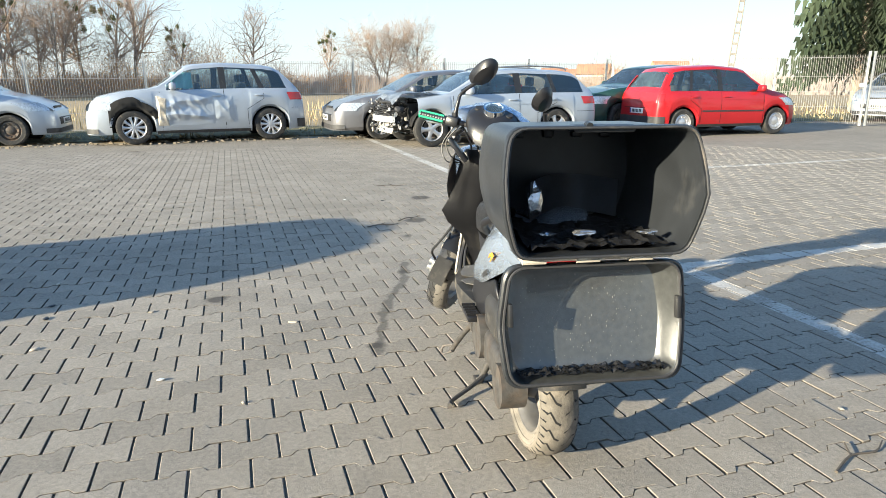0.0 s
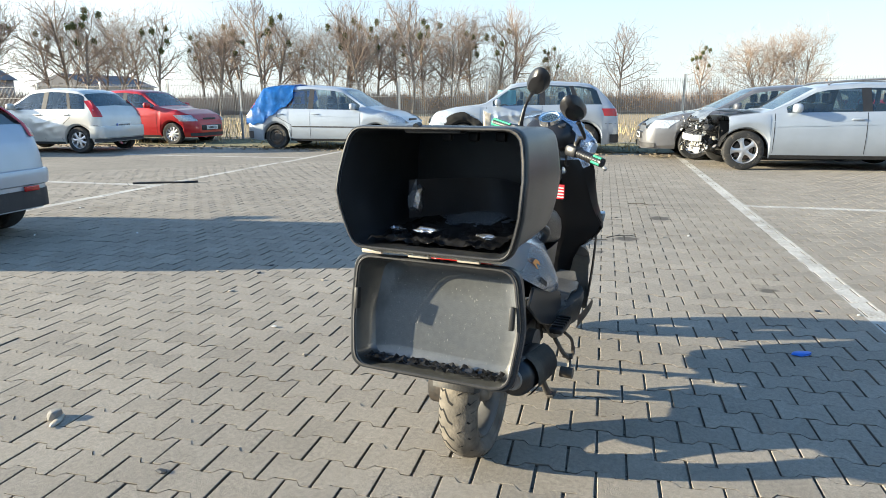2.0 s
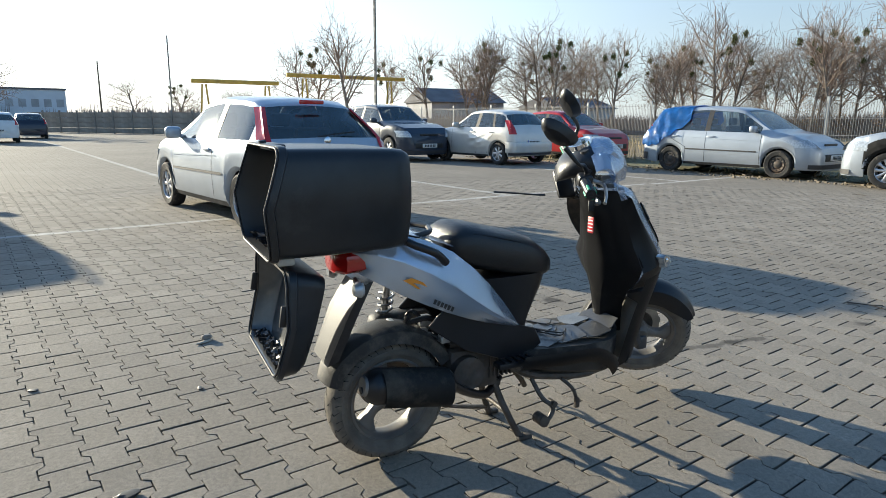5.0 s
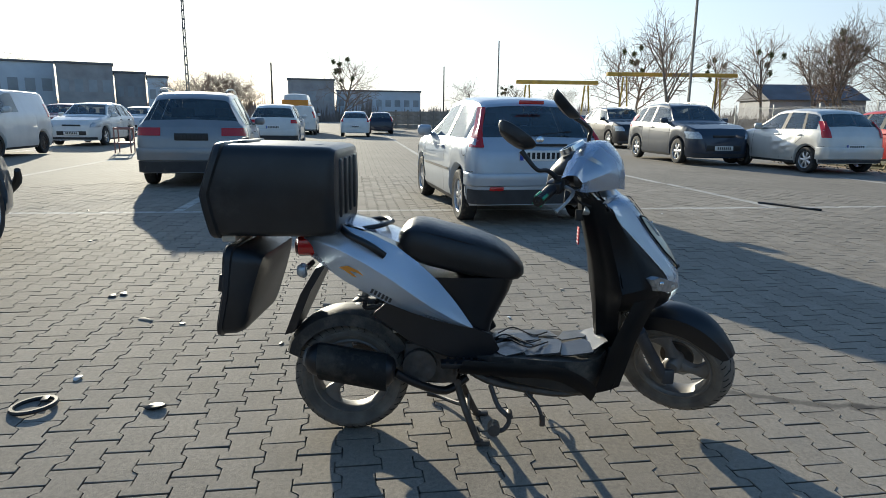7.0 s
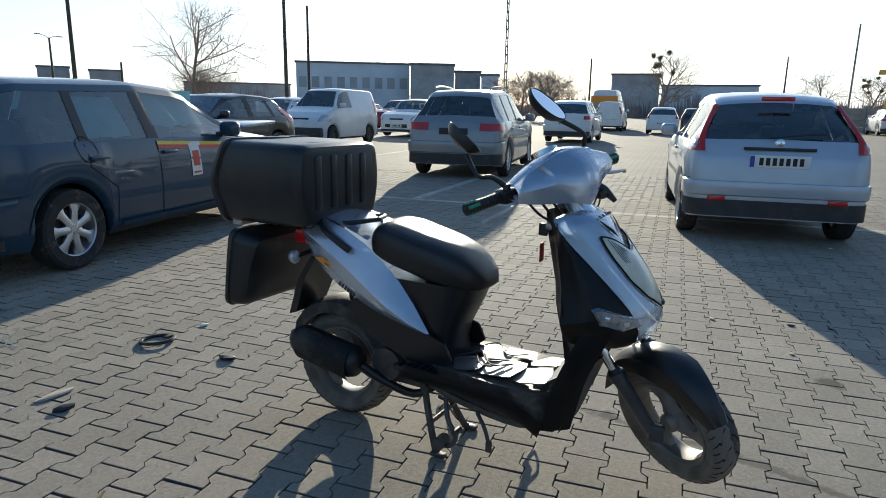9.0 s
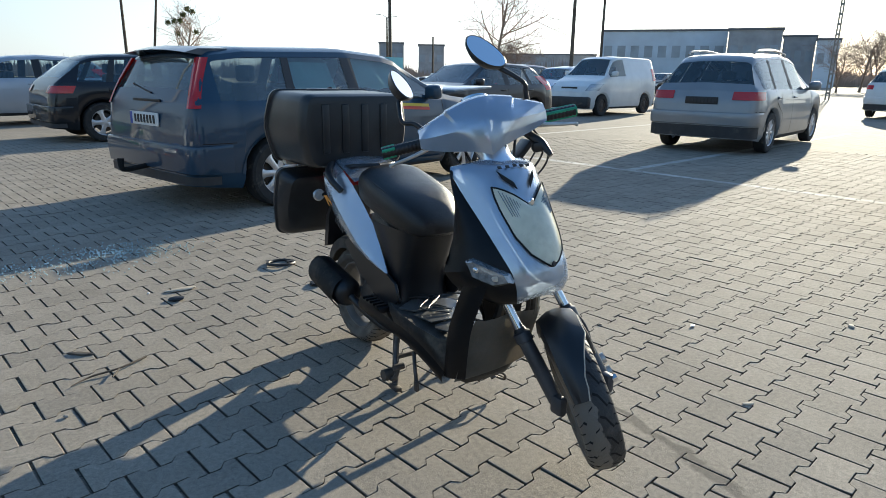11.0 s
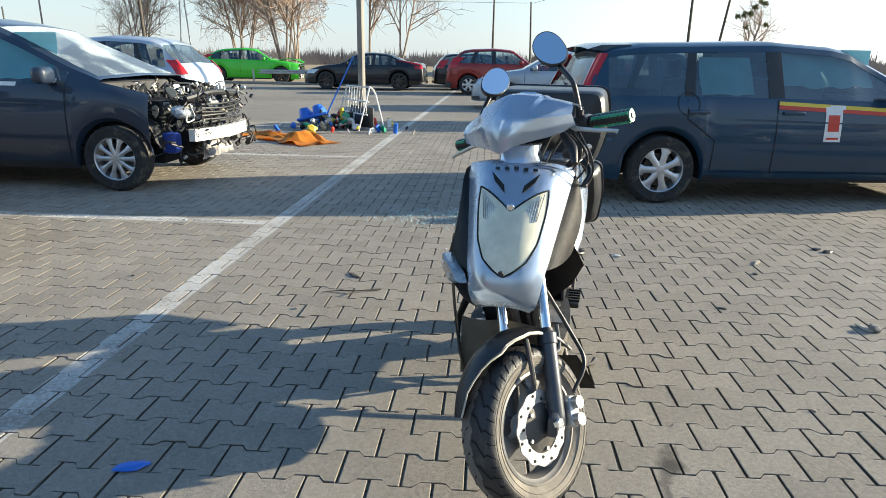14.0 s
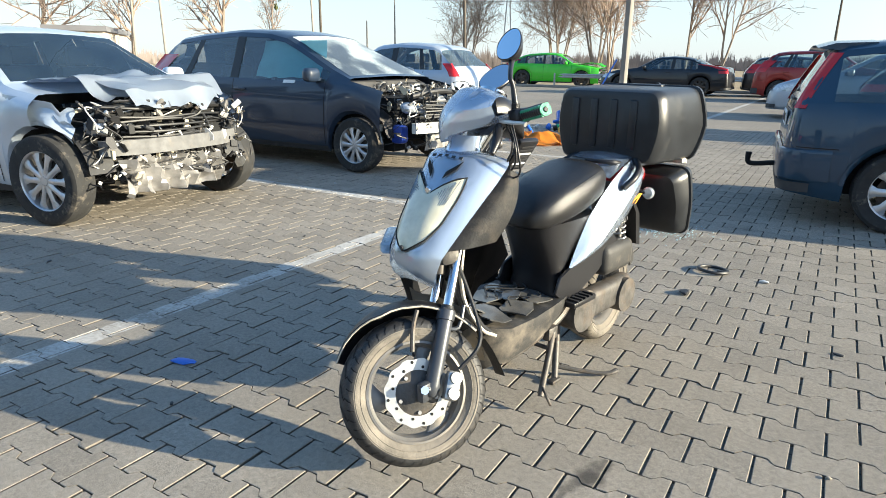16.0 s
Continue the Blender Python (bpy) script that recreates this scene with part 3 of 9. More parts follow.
def scooter_wheel(name, parent, m, r, w, label, disc, tread):
    wh = new(name)
    wh.parent = parent
    wh.matrix_basis = m
    tagged(wh, label)
    rim = r * 0.67
    bm = revolve(tyre_profile(r, w, rim), 72)
    for f in bm.faces:
        c = f.calc_center_median()
        if math.hypot(c.x, c.z) > r * .865: f.material_index = 1
    part("tyre", bm, [M["rubber_dusty"], tread], wh)
    # tread cuts: long lightning strokes over the shoulders, short ones between them
    bm = bmesh.new()
    for k in range(22):
        a = 2 * math.pi * k / 22
        for side in (1, -1):
            for stroke, wd in (([(.97, 0), (.74, .07), (.62, .045), (.34, .20), (.10, .24)], .0032), ([(.99, .16), (.80, .20)], .0028)):
                pts = []
                for (k0, a0), (k1, a1) in zip(stroke, stroke[1:]):
                    for q in (0, .34, .67): pts.append((k0 + (k1 - k0) * q, a0 + (a1 - a0) * q))
                pts.append(stroke[-1])
                rows = []
                for kk, da in pts:
                    aa = a + da + (.14 if side < 0 else 0)
                    rr = tyre_radius(r, kk) + .0008
                    rows.append([bm.verts.new((rr * math.cos(aa + o), side * kk * w / 2 + e, rr * math.sin(aa + o))) for o, e in ((-wd / r, -wd * .5), (wd / r, wd * .5))])
                for e, f in zip(rows, rows[1:]): bm.faces.new((e[0], e[1], f[1], f[0]))
    part("tread_groove", bm, M["seam"], wh, "dark tread grooves", smooth=0)
    # raised sidewall rings
    bm = bmesh.new()
    for side in (1, -1):
        for rr, hh in ((.76, .92), (.83, 1.0)):
            ring_ = [Vector((r * rr * math.cos(a), side * w / 2 * hh, r * rr * math.sin(a))) for a in np.linspace(0, 2 * math.pi, 49)]
            tube_bm(bm, ring_, .0012, 5, 1, False)
    part("sidewall_ring", bm, M["rubber_dusty"], wh)
    bm = revolve([(rim * 1.015, -w * .335), (rim * 1.01, -w * .365), (rim * .965, -w * .375), (rim * .95, -w * .33), (rim * .90, -w * .27), (rim * .875, -w * .10), (rim * .875, w * .10), (rim * .90, w * .27), (rim * .95, w * .33), (rim * .965, w * .375), (rim * 1.01, w * .365), (rim * 1.015, w * .335)], 56)
    revolve_bm(bm, [(0.0001, -w * .40), (0.022, -w * .40), (0.030, -w * .34), (0.036, -w * .18), (0.036, w * .18), (0.030, w * .34), (0.022, w * .40), (0.0001, w * .40)], 24)
    for k in range(3):
        # broad swept spokes with a raised spine
        rings = []
        for q in np.linspace(0, 1, 8):
            rad = .026 + (rim * .90 - .026) * q
            mt = Matrix.Rotation(-(2 * math.pi * k / 3 + .34 * q * q), 4, "Y")
            hw, hd = .026 - .010 * math.sin(math.pi * min(1, q * 1.25)) + .020 * max(0, q - .6) / .4, .022 - .006 * q
            rings.append([mt @ Vector((rad, y, z)) for y, z in ((-hd * .7, -hw), (-hd, -hw * .55), (-hd * 1.15, 0), (-hd, hw * .55), (-hd * .7, hw), (hd * .7, hw), (hd, hw * .55), (hd * 1.15, 0), (hd, -hw * .55), (hd * .7, -hw))])
        loft_bm(bm, rings)
    part("rim", bm, M["s_rim"], wh)
    part("valve", cyl((rim * .86 * math.cos(1.9), w * .10, rim * .86 * math.sin(1.9)), (rim * .70 * math.cos(1.9), w * .26, rim * .70 * math.sin(1.9)), .005, .004, 8), M["black"], wh)
    if disc:
        bm = bmesh.new()
        y0 = w * .42
        n, ro, ri = 72, 0.098, 0.066
        ring = []
        for k in range(n):
            a = 2 * math.pi * k / n
            wave = .0025 * math.cos(a * 12)
            ring.append([bm.verts.new((rr * math.cos(a), yy, rr * math.sin(a))) for rr, yy in ((ri, y0), (ro + wave, y0), (ro + wave, y0 + .004), (ri, y0 + .004))])
        for k in range(n):
            a, b = ring[k], ring[(k + 1) % n]
            for j in range(4): bm.faces.new((a[j], a[(j + 1) % 4], b[(j + 1) % 4], b[j]))
        bd = part("brake_disc", bm, M["s_alu"], wh, "drilled steel brake disc")
        for k in range(16):
            a = 2 * math.pi * (k + 0.5) / 16
            rr = 0.075 if k % 2 else 0.089
            bm = cyl((rr * math.cos(a), y0 + .001, rr * math.sin(a)), (rr * math.cos(a), y0 + .0055, rr * math.sin(a)), 0.0045, n=8)
            part("drilled_hole", bm, M["seam"], bd)
        bm = revolve([(0.0001, y0 - .01), (0.064, y0 - .01), (0.066, y0), (0.05, y0 + .006), (0.018, y0 + .012), (0.0001, y0 + .012)], 24)
        part("disc_carrier", bm, M["s_engine"], wh)
        for k in range(5):
            a = 2 * math.pi * k / 5
            part("disc_bolt", cyl((.056 * math.cos(a), y0 + .004, .056 * math.sin(a)), (.056 * math.cos(a), y0 + .010, .056 * math.sin(a)), .006, n=6), M["steel"], bd)
    return wh


# rear wheel, engine and exhaust
scooter_wheel("rear_wheel", scooter, pose(0.003, 0.010, 0.2215, 0, 25, 3), 0.221, 0.124, "dusty rear wheel with broad grey spokes", False, M["tread_dusty"])
bm = bmesh.new()
rings = []
for k in range(13):
    a = radians(158 - k * 10.8)
    r = 0.262 - 0.01 * (k == 0)
    c = Vector((r * math.cos(a), 0, 0.232 + r * math.sin(a)))
    d = Vector((math.cos(a), 0, math.sin(a)))
    wd = 0.070 + 0.008 * math.sin(k / 12 * math.pi)
    rings.append([c + Vector((0, y, 0)) - d * h for y, h in ((-wd, .055), (-wd * .96, .012), (-wd * .6, 0), (0, -.004), (wd * .6, 0), (wd * .96, .012), (wd, .055), (wd - .006, .055), (wd * .9, .018), (0, .006), (-wd * .9, .018), (-wd + .006, .055))])
spart("rear_fender", loft(rings), M["s_dusty"], "dusty dark rear fender")
bm = bmesh.new()
box_bm(bm, (0.18, 0.105, 0.255), (0.50, 0.075, 0.125), Matrix.Translation((0, 0, 0.0)), 0.03, 3)
cyl_bm(bm, (0.0, 0.07, 0.235), (0.0, 0.155, 0.235), 0.075, n=24)
cyl_bm(bm, (0.36, 0.07, 0.265), (0.36, 0.155, 0.265), 0.085, n=24)
spart("transmission_case", bm, M["s_engine"])
bm = bmesh.new()
box_bm(bm, (0.31, 0.0, 0.30), (0.20, 0.17, 0.16), None, 0.02)
box_bm(bm, (0.42, -0.01, 0.33), (0.16, 0.12, 0.11), None, 0.015)
for k in range(6):
    spart("cooling_fin", box((0.37 + k * 0.018, -0.01, 0.33), (0.006, 0.16, 0.14)), M["s_engine"])
cyl_bm(bm, (0.27, -0.115, 0.30), (0.27, -0.06, 0.30), 0.062, n=20)
box_bm(bm, (0.22, 0.0, 0.42), (0.16, 0.09, 0.06), Matrix.Rotation(radians(12), 4, "Y"), 0.015)
spart("engine", bm, M["s_engine"], "oily grey engine block with cooling fins")
bm = bmesh.new()
box_bm(bm, (0.10, 0.11, 0.43), (0.24, 0.10, 0.13), None, 0.035, 3)
spart("air_filter_box", bm, M["s_dusty"])
# muffler, with its heat shield, on the right
bm = bmesh.new()
A0, A1 = Vector((-0.135, -0.155, 0.345)), Vector((0.185, -0.150, 0.290))
tube_bm(bm, [A0, A0.lerp(A1, .05), A0.lerp(A1, .12), A0.lerp(A1, .88), A0.lerp(A1, .96), A1], [0.030, 0.050, 0.060, 0.062, 0.050, 0.028], 20, 1)
tube_bm(bm, [A1, A1 + Vector((.07, .03, -.05)), A1 + Vector((.18, .08, -.10)), A1 + Vector((.26, .12, -.06))], 0.016, 10, 4)
cyl_bm(bm, A0 + Vector((-.012, 0, -.012)), A0 + Vector((.03, 0, -.012)), 0.012, n=12)
muf = spart("muffler", bm, M["s_black"], "matt black exhaust muffler")
part("end_cap", tube([A0 - (A1 - A0).normalized() * .006, A0 + (A1 - A0).normalized() * .004], [.030, .034], 20, 1), M["s_rim"], muf, "dusty metal muffler end cap")
bm = bmesh.new()
ax = (A1 - A0).normalized()
rows = []
for q in np.linspace(0.16, 0.92, 8):
    c = A0.lerp(A1, float(q))
    rows.append([c + Vector((0, -math.cos(a) * .072, math.sin(a) * .072)) for a in np.linspace(-1.1, 1.25, 9)])
G = [[bm.verts.new(p) for p in r] for r in rows]
for a, b in zip(G, G[1:]):
    for i in range(8): bm.faces.new((a[i], a[i + 1], b[i + 1], b[i]))
bmesh.ops.solidify(bm, geom=bm.faces, thickness=0.003)
spart("heat_shield", bm, M["s_dusty"], "dark ribbed exhaust heat shield")
# shock absorber with coil spring
bm = bmesh.new()
S0, S1 = Vector((0.02, 0.115, 0.36)), Vector((0.05, 0.105, 0.60))
cyl_bm(bm, S0, S1, 0.012, n=10)
coil = [S0.lerp(S1, .15 + .75 * k / 64) + Vector((math.cos(k * .75) * .027, math.sin(k * .75) * .027, 0)) for k in range(65)]
tube_bm(bm, coil, 0.0045, 6, 1)
spart("shock_absorber", bm, M["steel"])
# carburettor, hoses and loose wiring below the tail
rg = random.Random(3)
for k in range(9):
    x, y, z = rg.uniform(0.02, 0.34), rg.uniform(-.09, .09), rg.uniform(.40, .53)
    bm = tube([(x, y, z), (x + rg.uniform(-.06, .08), y + rg.uniform(-.04, .04), z + rg.uniform(-.06, .05)), (x + rg.uniform(.0, .14), y + rg.uniform(-.05, .05), z + rg.uniform(-.05, .05)), (x + .13, y * .5, z - .06)], rg.choice([.005, .007, .010]), 7, 4)
    spart("hose", bm, M["black"], "loose black hose")
for k in range(10):
    bm = box((rg.uniform(0.02, .30), rg.uniform(-.08, .08), rg.uniform(.41, .52)), (rg.uniform(.02, .06), rg.uniform(.02, .05), rg.uniform(.02, .05)), Matrix.Identity(4), 0.004, 1)
    spart("carburettor", bm, M["s_alu"])

# tail: silver flanks, top and black lower panels
def flank(side):
    U = [(-.150, .800, .075), (-.08, .818, .115), (0.0, .822, .140), (.10, .795, .150), (.19, .752, .152), (.27, .690, .148), (.335, .628, .142), (.40, .550, .137), (.462, .462, .128)]
    D = [(-.135, .705, .072), (-.07, .668, .112), (0.0, .628, .138), (.08, .588, .152), (.16, .552, .156), (.24, .520, .155), (.31, .496, .150), (.39, .474, .142), (.464, .455, .130)]
    rows = []
    for i, ((x0, z0, y0), (x1, z1, y1)) in enumerate(zip(U, D)):
        row = []
        qc = .30 + .055 * i               # the crease runs down towards the front tip
        h = min(1, abs(z0 - z1) / 0.12)
        for q in (0, qc * .5, qc - .015, qc + .015, qc + (1 - qc) * .33, qc + (1 - qc) * .7, 1):
            bul = h * (.030 * q / qc - .020 * (1 - q / qc) if q <= qc else .030 * (1 - ((q - qc) / (1 - qc)) ** 2.2))
            row.append(Vector((x0 + (x1 - x0) * q, side * (y0 + (y1 - y0) * q + bul), z0 + (z1 - z0) * q)))
        rows.append(row)
    return rows


for side in (1, -1):
    rows = flank(side)
    bm = bmesh.new()
    G = [[bm.verts.new(p) for p in r] for r in rows]
    for a, b in zip(G, G[1:]):
        for i in range(6): bm.faces.new((a[i], a[i + 1], b[i + 1], b[i]))
    bmesh.ops.solidify(bm, geom=bm.faces, thickness=0.006)
    fl = spart("side_panel", bm, M["s_silver"], "silver tail side panel with orange swoosh decal", 16)
    bm = bmesh.new()
    c = rows[2][5].lerp(rows[3][4], .5)
    sw = [(-.05, -.004), (-.02, .016), (.02, .018), (.035, .008), (.01, .008), (-.015, .002), (.012, -.008), (.0, -.012), (-.03, -.006)]
    plate_bm(bm, [c + Vector((x, side * (.0065 + .0 * x), z - .5 * x)) for x, z in sw], 0.0015, (0, side, 0))
    part("decal", bm, M["s_orange"], fl, "orange swoosh decal")
    d = bars(6, 0.085, 0.016, M["trim"], fl, Matrix.Identity(4))
    pc = rows[4][5].lerp(rows[3][6], .3) + Vector((0, side * .006, 0))
    d.matrix_basis = pose(pc.x, pc.y, pc.z, 90, 0, 0 if side < 0 else 180) @ pose(0, 0, 0, 0, 0, -27 if side < 0 else 27)
    # black lower body below the silver panel
    bm = bmesh.new()
    low = [(.10, .50), (.16, .555), (.28, .51), (.40, .475), (.47, .458), (.53, .44), (.56, .38), (.50, .335), (.38, .345), (.24, .40)]
    plate_bm(bm, [Vector((x, side * .135, z)) for x, z in low], 0.012, (0, -side, 0))
    bmesh.ops.bevel(bm, geom=bm.edges[:], offset=0.004, segments=1, affect="EDGES")
    spart("lower_panel", bm, M["s_black"])
bm = bmesh.new()
rows = []
for x, z, w in ((-.15, .803, .060), (-.08, .824, .096), (0, .828, .119), (.10, .802, .129), (.20, .765, .129)):
    rows.append([Vector((x, w * q, z + .012 * (1 - q * q))) for q in np.linspace(-1, 1, 9)])
G = [[bm.verts.new(p) for p in r] for r in rows]
for a, b in zip(G, G[1:]):
    for i in range(8): bm.faces.new((a[i], a[i + 1], b[i + 1], b[i]))
bmesh.ops.solidify(bm, geom=bm.faces, thickness=0.006)
spart("tail_cover", bm, M["s_silver"], "silver tail cover")
# tail lamp and indicators
bm = loft([oval(0, .728, .062, .034, 0, 16, 3, -.188), oval(0, .735, .108, .044, 0, 16, 3, -.165), oval(0, .742, .118, .046, 0, 16, 3, -.10)])
spart("tail_lamp", bm, M["red_lens"], "red tail lamp")
for side in (1, -1):
    bm = cyl((-.125, side * .06, .672), (-.135, side * .13, .662), .010, n=10)
    st = spart("indicator_stalk", bm, M["s_black"])
    bm = revolve([(0.0001, -.018), (.018, -.016), (.026, -.004), (.027, .006), (.022, .014), (.0001, .016)], 20, "x", (-.142, side * .142, .661))
    part("indicator_lens", bm, M["clear_lens"], st, "clear round indicator")
# number plate carrier
bm = bmesh.new()
plate_bm(bm, [Vector(p) for p in ((-.11, -.085, .655), (-.11, .085, .655), (-.165, .10, .56), (-.232, .085, .40), (-.232, -.085, .40), (-.165, -.10, .56))], 0.042, (.9, 0, .3))
spart("plate_carrier", bm, M["s_black"])
for side in (1, -1):
    spart("grab_handle", tube([(-.02, side * .115, .825), (.03, side * .165, .795), (.10, side * .185, .765), (.15, side * .165, .725)], .013, 10, 5), M["s_black"], "curved black grab handle")

# seat
def seat_ring(x, zt, zb, hw, n=22):
    out = []
    for k in range(n):
        a = 2 * math.pi * k / n
        c, s = math.cos(a), math.sin(a)
        y = hw * math.copysign(abs(c) ** 0.75, c)
        mid, h = (zt + zb) / 2, (zt - zb) / 2
        out.append(Vector((x, y, mid + h * math.copysign(abs(s) ** (0.62 if s > 0 else 0.45), s))))
    return out


prof = [(.180, .755, .735, .050), (.190, .785, .715, .090), (.215, .818, .698, .120), (.25, .834, .685, .136), (.30, .830, .668, .142), (.36, .814, .655, .145), (.42, .800, .640, .143), (.48, .786, .628, .138), (.54, .764, .618, .128), (.59, .730, .616, .108), (.625, .695, .622, .080), (.643, .668, .636, .045)]
spart("seat", loft([seat_ring(*p) for p in prof]), M["s_seat"], "black vinyl seat")
bm = bmesh.new()
for side in (1, -1):
    tube_bm(bm, [(.20, side * .088, .785), (.26, side * .120, .803), (.36, side * .128, .786), (.46, side * .124, .760), (.55, side * .105, .727)], .0035, 6, 4)
spart("seat_piping", bm, M["s_black"])
# storage body under the seat
rings = []
for z, xa, xb, hw in ((.64, .22, .615, .125), (.58, .27, .595, .118), (.52, .33, .565, .112), (.46, .38, .535, .108), (.40, .40, .520, .112), (.355, .40, .530, .120)):
    ring = []
    for k in range(20):
        a = 2 * math.pi * k / 20
        c, s = math.cos(a), math.sin(a)
        ring.append(Vector(((xa + xb) / 2 + (xb - xa) / 2 * math.copysign(abs(c) ** .6, c), hw * math.copysign(abs(s) ** .6, s), z)))
    rings.append(ring)
spart("seat_body", loft(rings), M["s_black"], "black plastic storage body")
spart("warning_label", box((.566, -.03, .545), (.003, .055, .018), Matrix.Translation((0, 0, 0)), 0), M["s_white"])

# floorboard with ribbed mat, skirts and belly
bm = bmesh.new()
rings = []
for x, zt, zb, hw in ((.44, .350, .29, .120), (.52, .362, .26, .150), (.62, .362, .235, .165), (.74, .356, .215, .170), (.86, .352, .195, .160), (.915, .36, .195, .135), (.945, .375, .225, .100)):
    rings.append([Vector((x, y, z)) for y, z in ((-hw, zt), (-hw * .5, zt - .006), (0, zt - .008), (hw * .5, zt - .006), (hw, zt), (hw * 1.01, zt - .03), (hw * .9, zb + .03), (hw * .6, zb), (0, zb - .005), (-hw * .6, zb), (-hw * .9, zb + .03), (-hw * 1.01, zt - .03))])
spart("floorboard", loft(rings), M["s_dusty"], "dusty black floorboard and belly pan")
rf = random.Random(9)
for x, y, sx, sy, rz, rx, ry, dz in ((.60, -.075, .13, .13, 12, 3, -4, 0), (.60, .07, .12, .14, -8, -4, -6, .002), (.72, -.06, .15, .16, -14, 5, -3, .004), (.73, .085, .13, .12, 20, -3, 5, .003), (.84, -.08, .14, .13, 6, 4, -9, .008), (.85, .055, .12, .15, -18, -5, -12, .010), (.915, -.03, .08, .20, 4, 2, -28, .030), (.66, .01, .10, .07, 38, 7, 2, .012)):
    bm = bmesh.new()
    m_ = Matrix.Translation((x, y, .366 + dz)) @ Euler((radians(rx), radians(ry), radians(rz))).to_matrix().to_4x4()
    n_ = 9
    P_ = [m_ @ Vector((sx * .5 * rf.uniform(.75, 1.1) * math.copysign(abs(math.cos(a)) ** .5, math.cos(a)), sy * .5 * rf.uniform(.75, 1.1) * math.copysign(abs(math.sin(a)) ** .5, math.sin(a)), rf.uniform(-.003, .003))) for a in np.linspace(.2, 2 * math.pi + .2, n_, endpoint=False)]
    plate_bm(bm, P_, .004, m_.to_3x3() @ Vector((0, 0, 1)))
    spart("floor_plate", bm, M["s_floor"], "cracked dusty floor panel", 20)
for k in range(4):
    x, y = rf.uniform(.58, .86), rf.uniform(-.1, .1)
    spart("loose_wire", tube([(x - .08, y, .378), (x - .02, y + .05, .386), (x + .05, y - .03, .384), (x + .11, y + .02, .380)], .0028, 6, 4), M["black"], "loose black wire")
for side in (1, -1):
    bm = bmesh.new()
    box_bm(bm, (.43, side * .165, .335), (.16, .05, .022), None, .006)
    for k in range(5):
        box_bm(bm, (.375 + k * .028, side * .168, .349), (.010, .046, .008))
    spart("passenger_footrest", bm, M["s_black"])

# leg shield
def shield_row(z):
    hw = float(np.interp(z, [.34, .42, .50, .56, .61, .64, .70, .80, .88, .92], [.060, .070, .090, .150, .212, .205, .170, .145, .125, .105]))
    xc = float(np.interp(z, [.34, .42, .52, .60, .70, .80, .88, .92], [.945, .935, .925, .915, .90, .875, .855, .85]))
    return hw, xc


bm = bmesh.new()
zs = [.34, .40, .46, .52, .58, .64, .70, .76, .82, .88, .92]
rows = []
for z in zs:
    hw, xc = shield_row(z)
    rows.append([Vector((xc + .055 * abs(q) ** 2.2 - (.018 if abs(q) < .35 else 0), hw * q, z)) for q in np.linspace(-1, 1, 13)])
G = [[bm.verts.new(p) for p in r] for r in rows]
for a, b in zip(G, G[1:]):
    for i in range(12): bm.faces.new((a[i], a[i + 1], b[i + 1], b[i]))
bmesh.ops.solidify(bm, geom=bm.faces, thickness=-0.006)
spart("leg_shield", bm, M["s_black"], "black inner leg shield")
# front cowl, silver: middle line and half widths
COWL = [(.925, .934, .120, .030), (.965, .938, .150, .062), (1.012, .920, .157, .100), (1.052, .870, .147, .098), (1.090, .818, .136, .083), (1.130, .765, .125, .070), (1.168, .712, .115, .056), (1.198, .665, .104, .045), (1.208, .622, .098, .040), (1.196, .586, .088, .035), (1.168, .562, .070, .03)]


def cowl(t, q):
    """A place on the cowl: t from top to bottom, q from right to left edge."""
    f = t * (len(COWL) - 1)
    i = min(int(f), len(COWL) - 2)
    k = f - i
    x, z, w, dep = (COWL[i][j] + (COWL[i + 1][j] - COWL[i][j]) * k for j in range(4))
    return Vector((x - dep * abs(q) ** 3.2, w * q, z - .022 * abs(q) ** 3 + .006 * max(0.0, 1 - abs(q) / .22) * max(0.0, 1 - t / .4)))


bm = bmesh.new()
G = [[bm.verts.new(cowl(t, q)) for q in np.linspace(-1, 1, 15)] for t in np.linspace(0, 1, 28)]
for a, b in zip(G, G[1:]):
    for i in range(14): bm.faces.new((a[i], a[i + 1], b[i + 1], b[i]))
bmesh.ops.solidify(bm, geom=bm.faces, thickness=0.006)
front = spart("front_cowl", bm, M["s_silver"], "silver front cowl")
# headlight: shield shape with a notch at the top
bm = bmesh.new()
rows = []
for t in np.linspace(0.30, 0.715, 16):
    wq = float(np.interp(t, [.30, .345, .42, .54, .63, .68, .715], [.65, .68, .70, .68, .53, .30, .05]))
    row = []
    for q in np.linspace(-1, 1, 15):
        tt = t + (0.115 * (1 - abs(q)) ** 1.3) * max(0, (0.415 - t) / 0.115)
        p = cowl(tt, q * wq)
        row.append(p + Vector((.0055, 0, .004)) + Vector((.010, 0, .006)) * (1 - q * q) * math.sin(math.pi * (t - .30) / .415))
    rows.append(row)
G = [[bm.verts.new(p) for p in r] for r in rows]
for a, b in zip(G, G[1:]):
    for i in range(14): bm.faces.new((a[i], a[i + 1], b[i + 1], b[i]))
hl = part("headlight", bm, M["s_head"], front, "yellowed clear headlight")
edge = [r[0] for r in rows] + [rows[-1][7]] + [r[-1] for r in reversed(rows)] + [rows[0][k] for k in range(13, 0, -1)]
part("headlight_seal", tube_bm(bmesh.new(), edge + [edge[0]], .0028, 6, 1), M["seam"], hl)
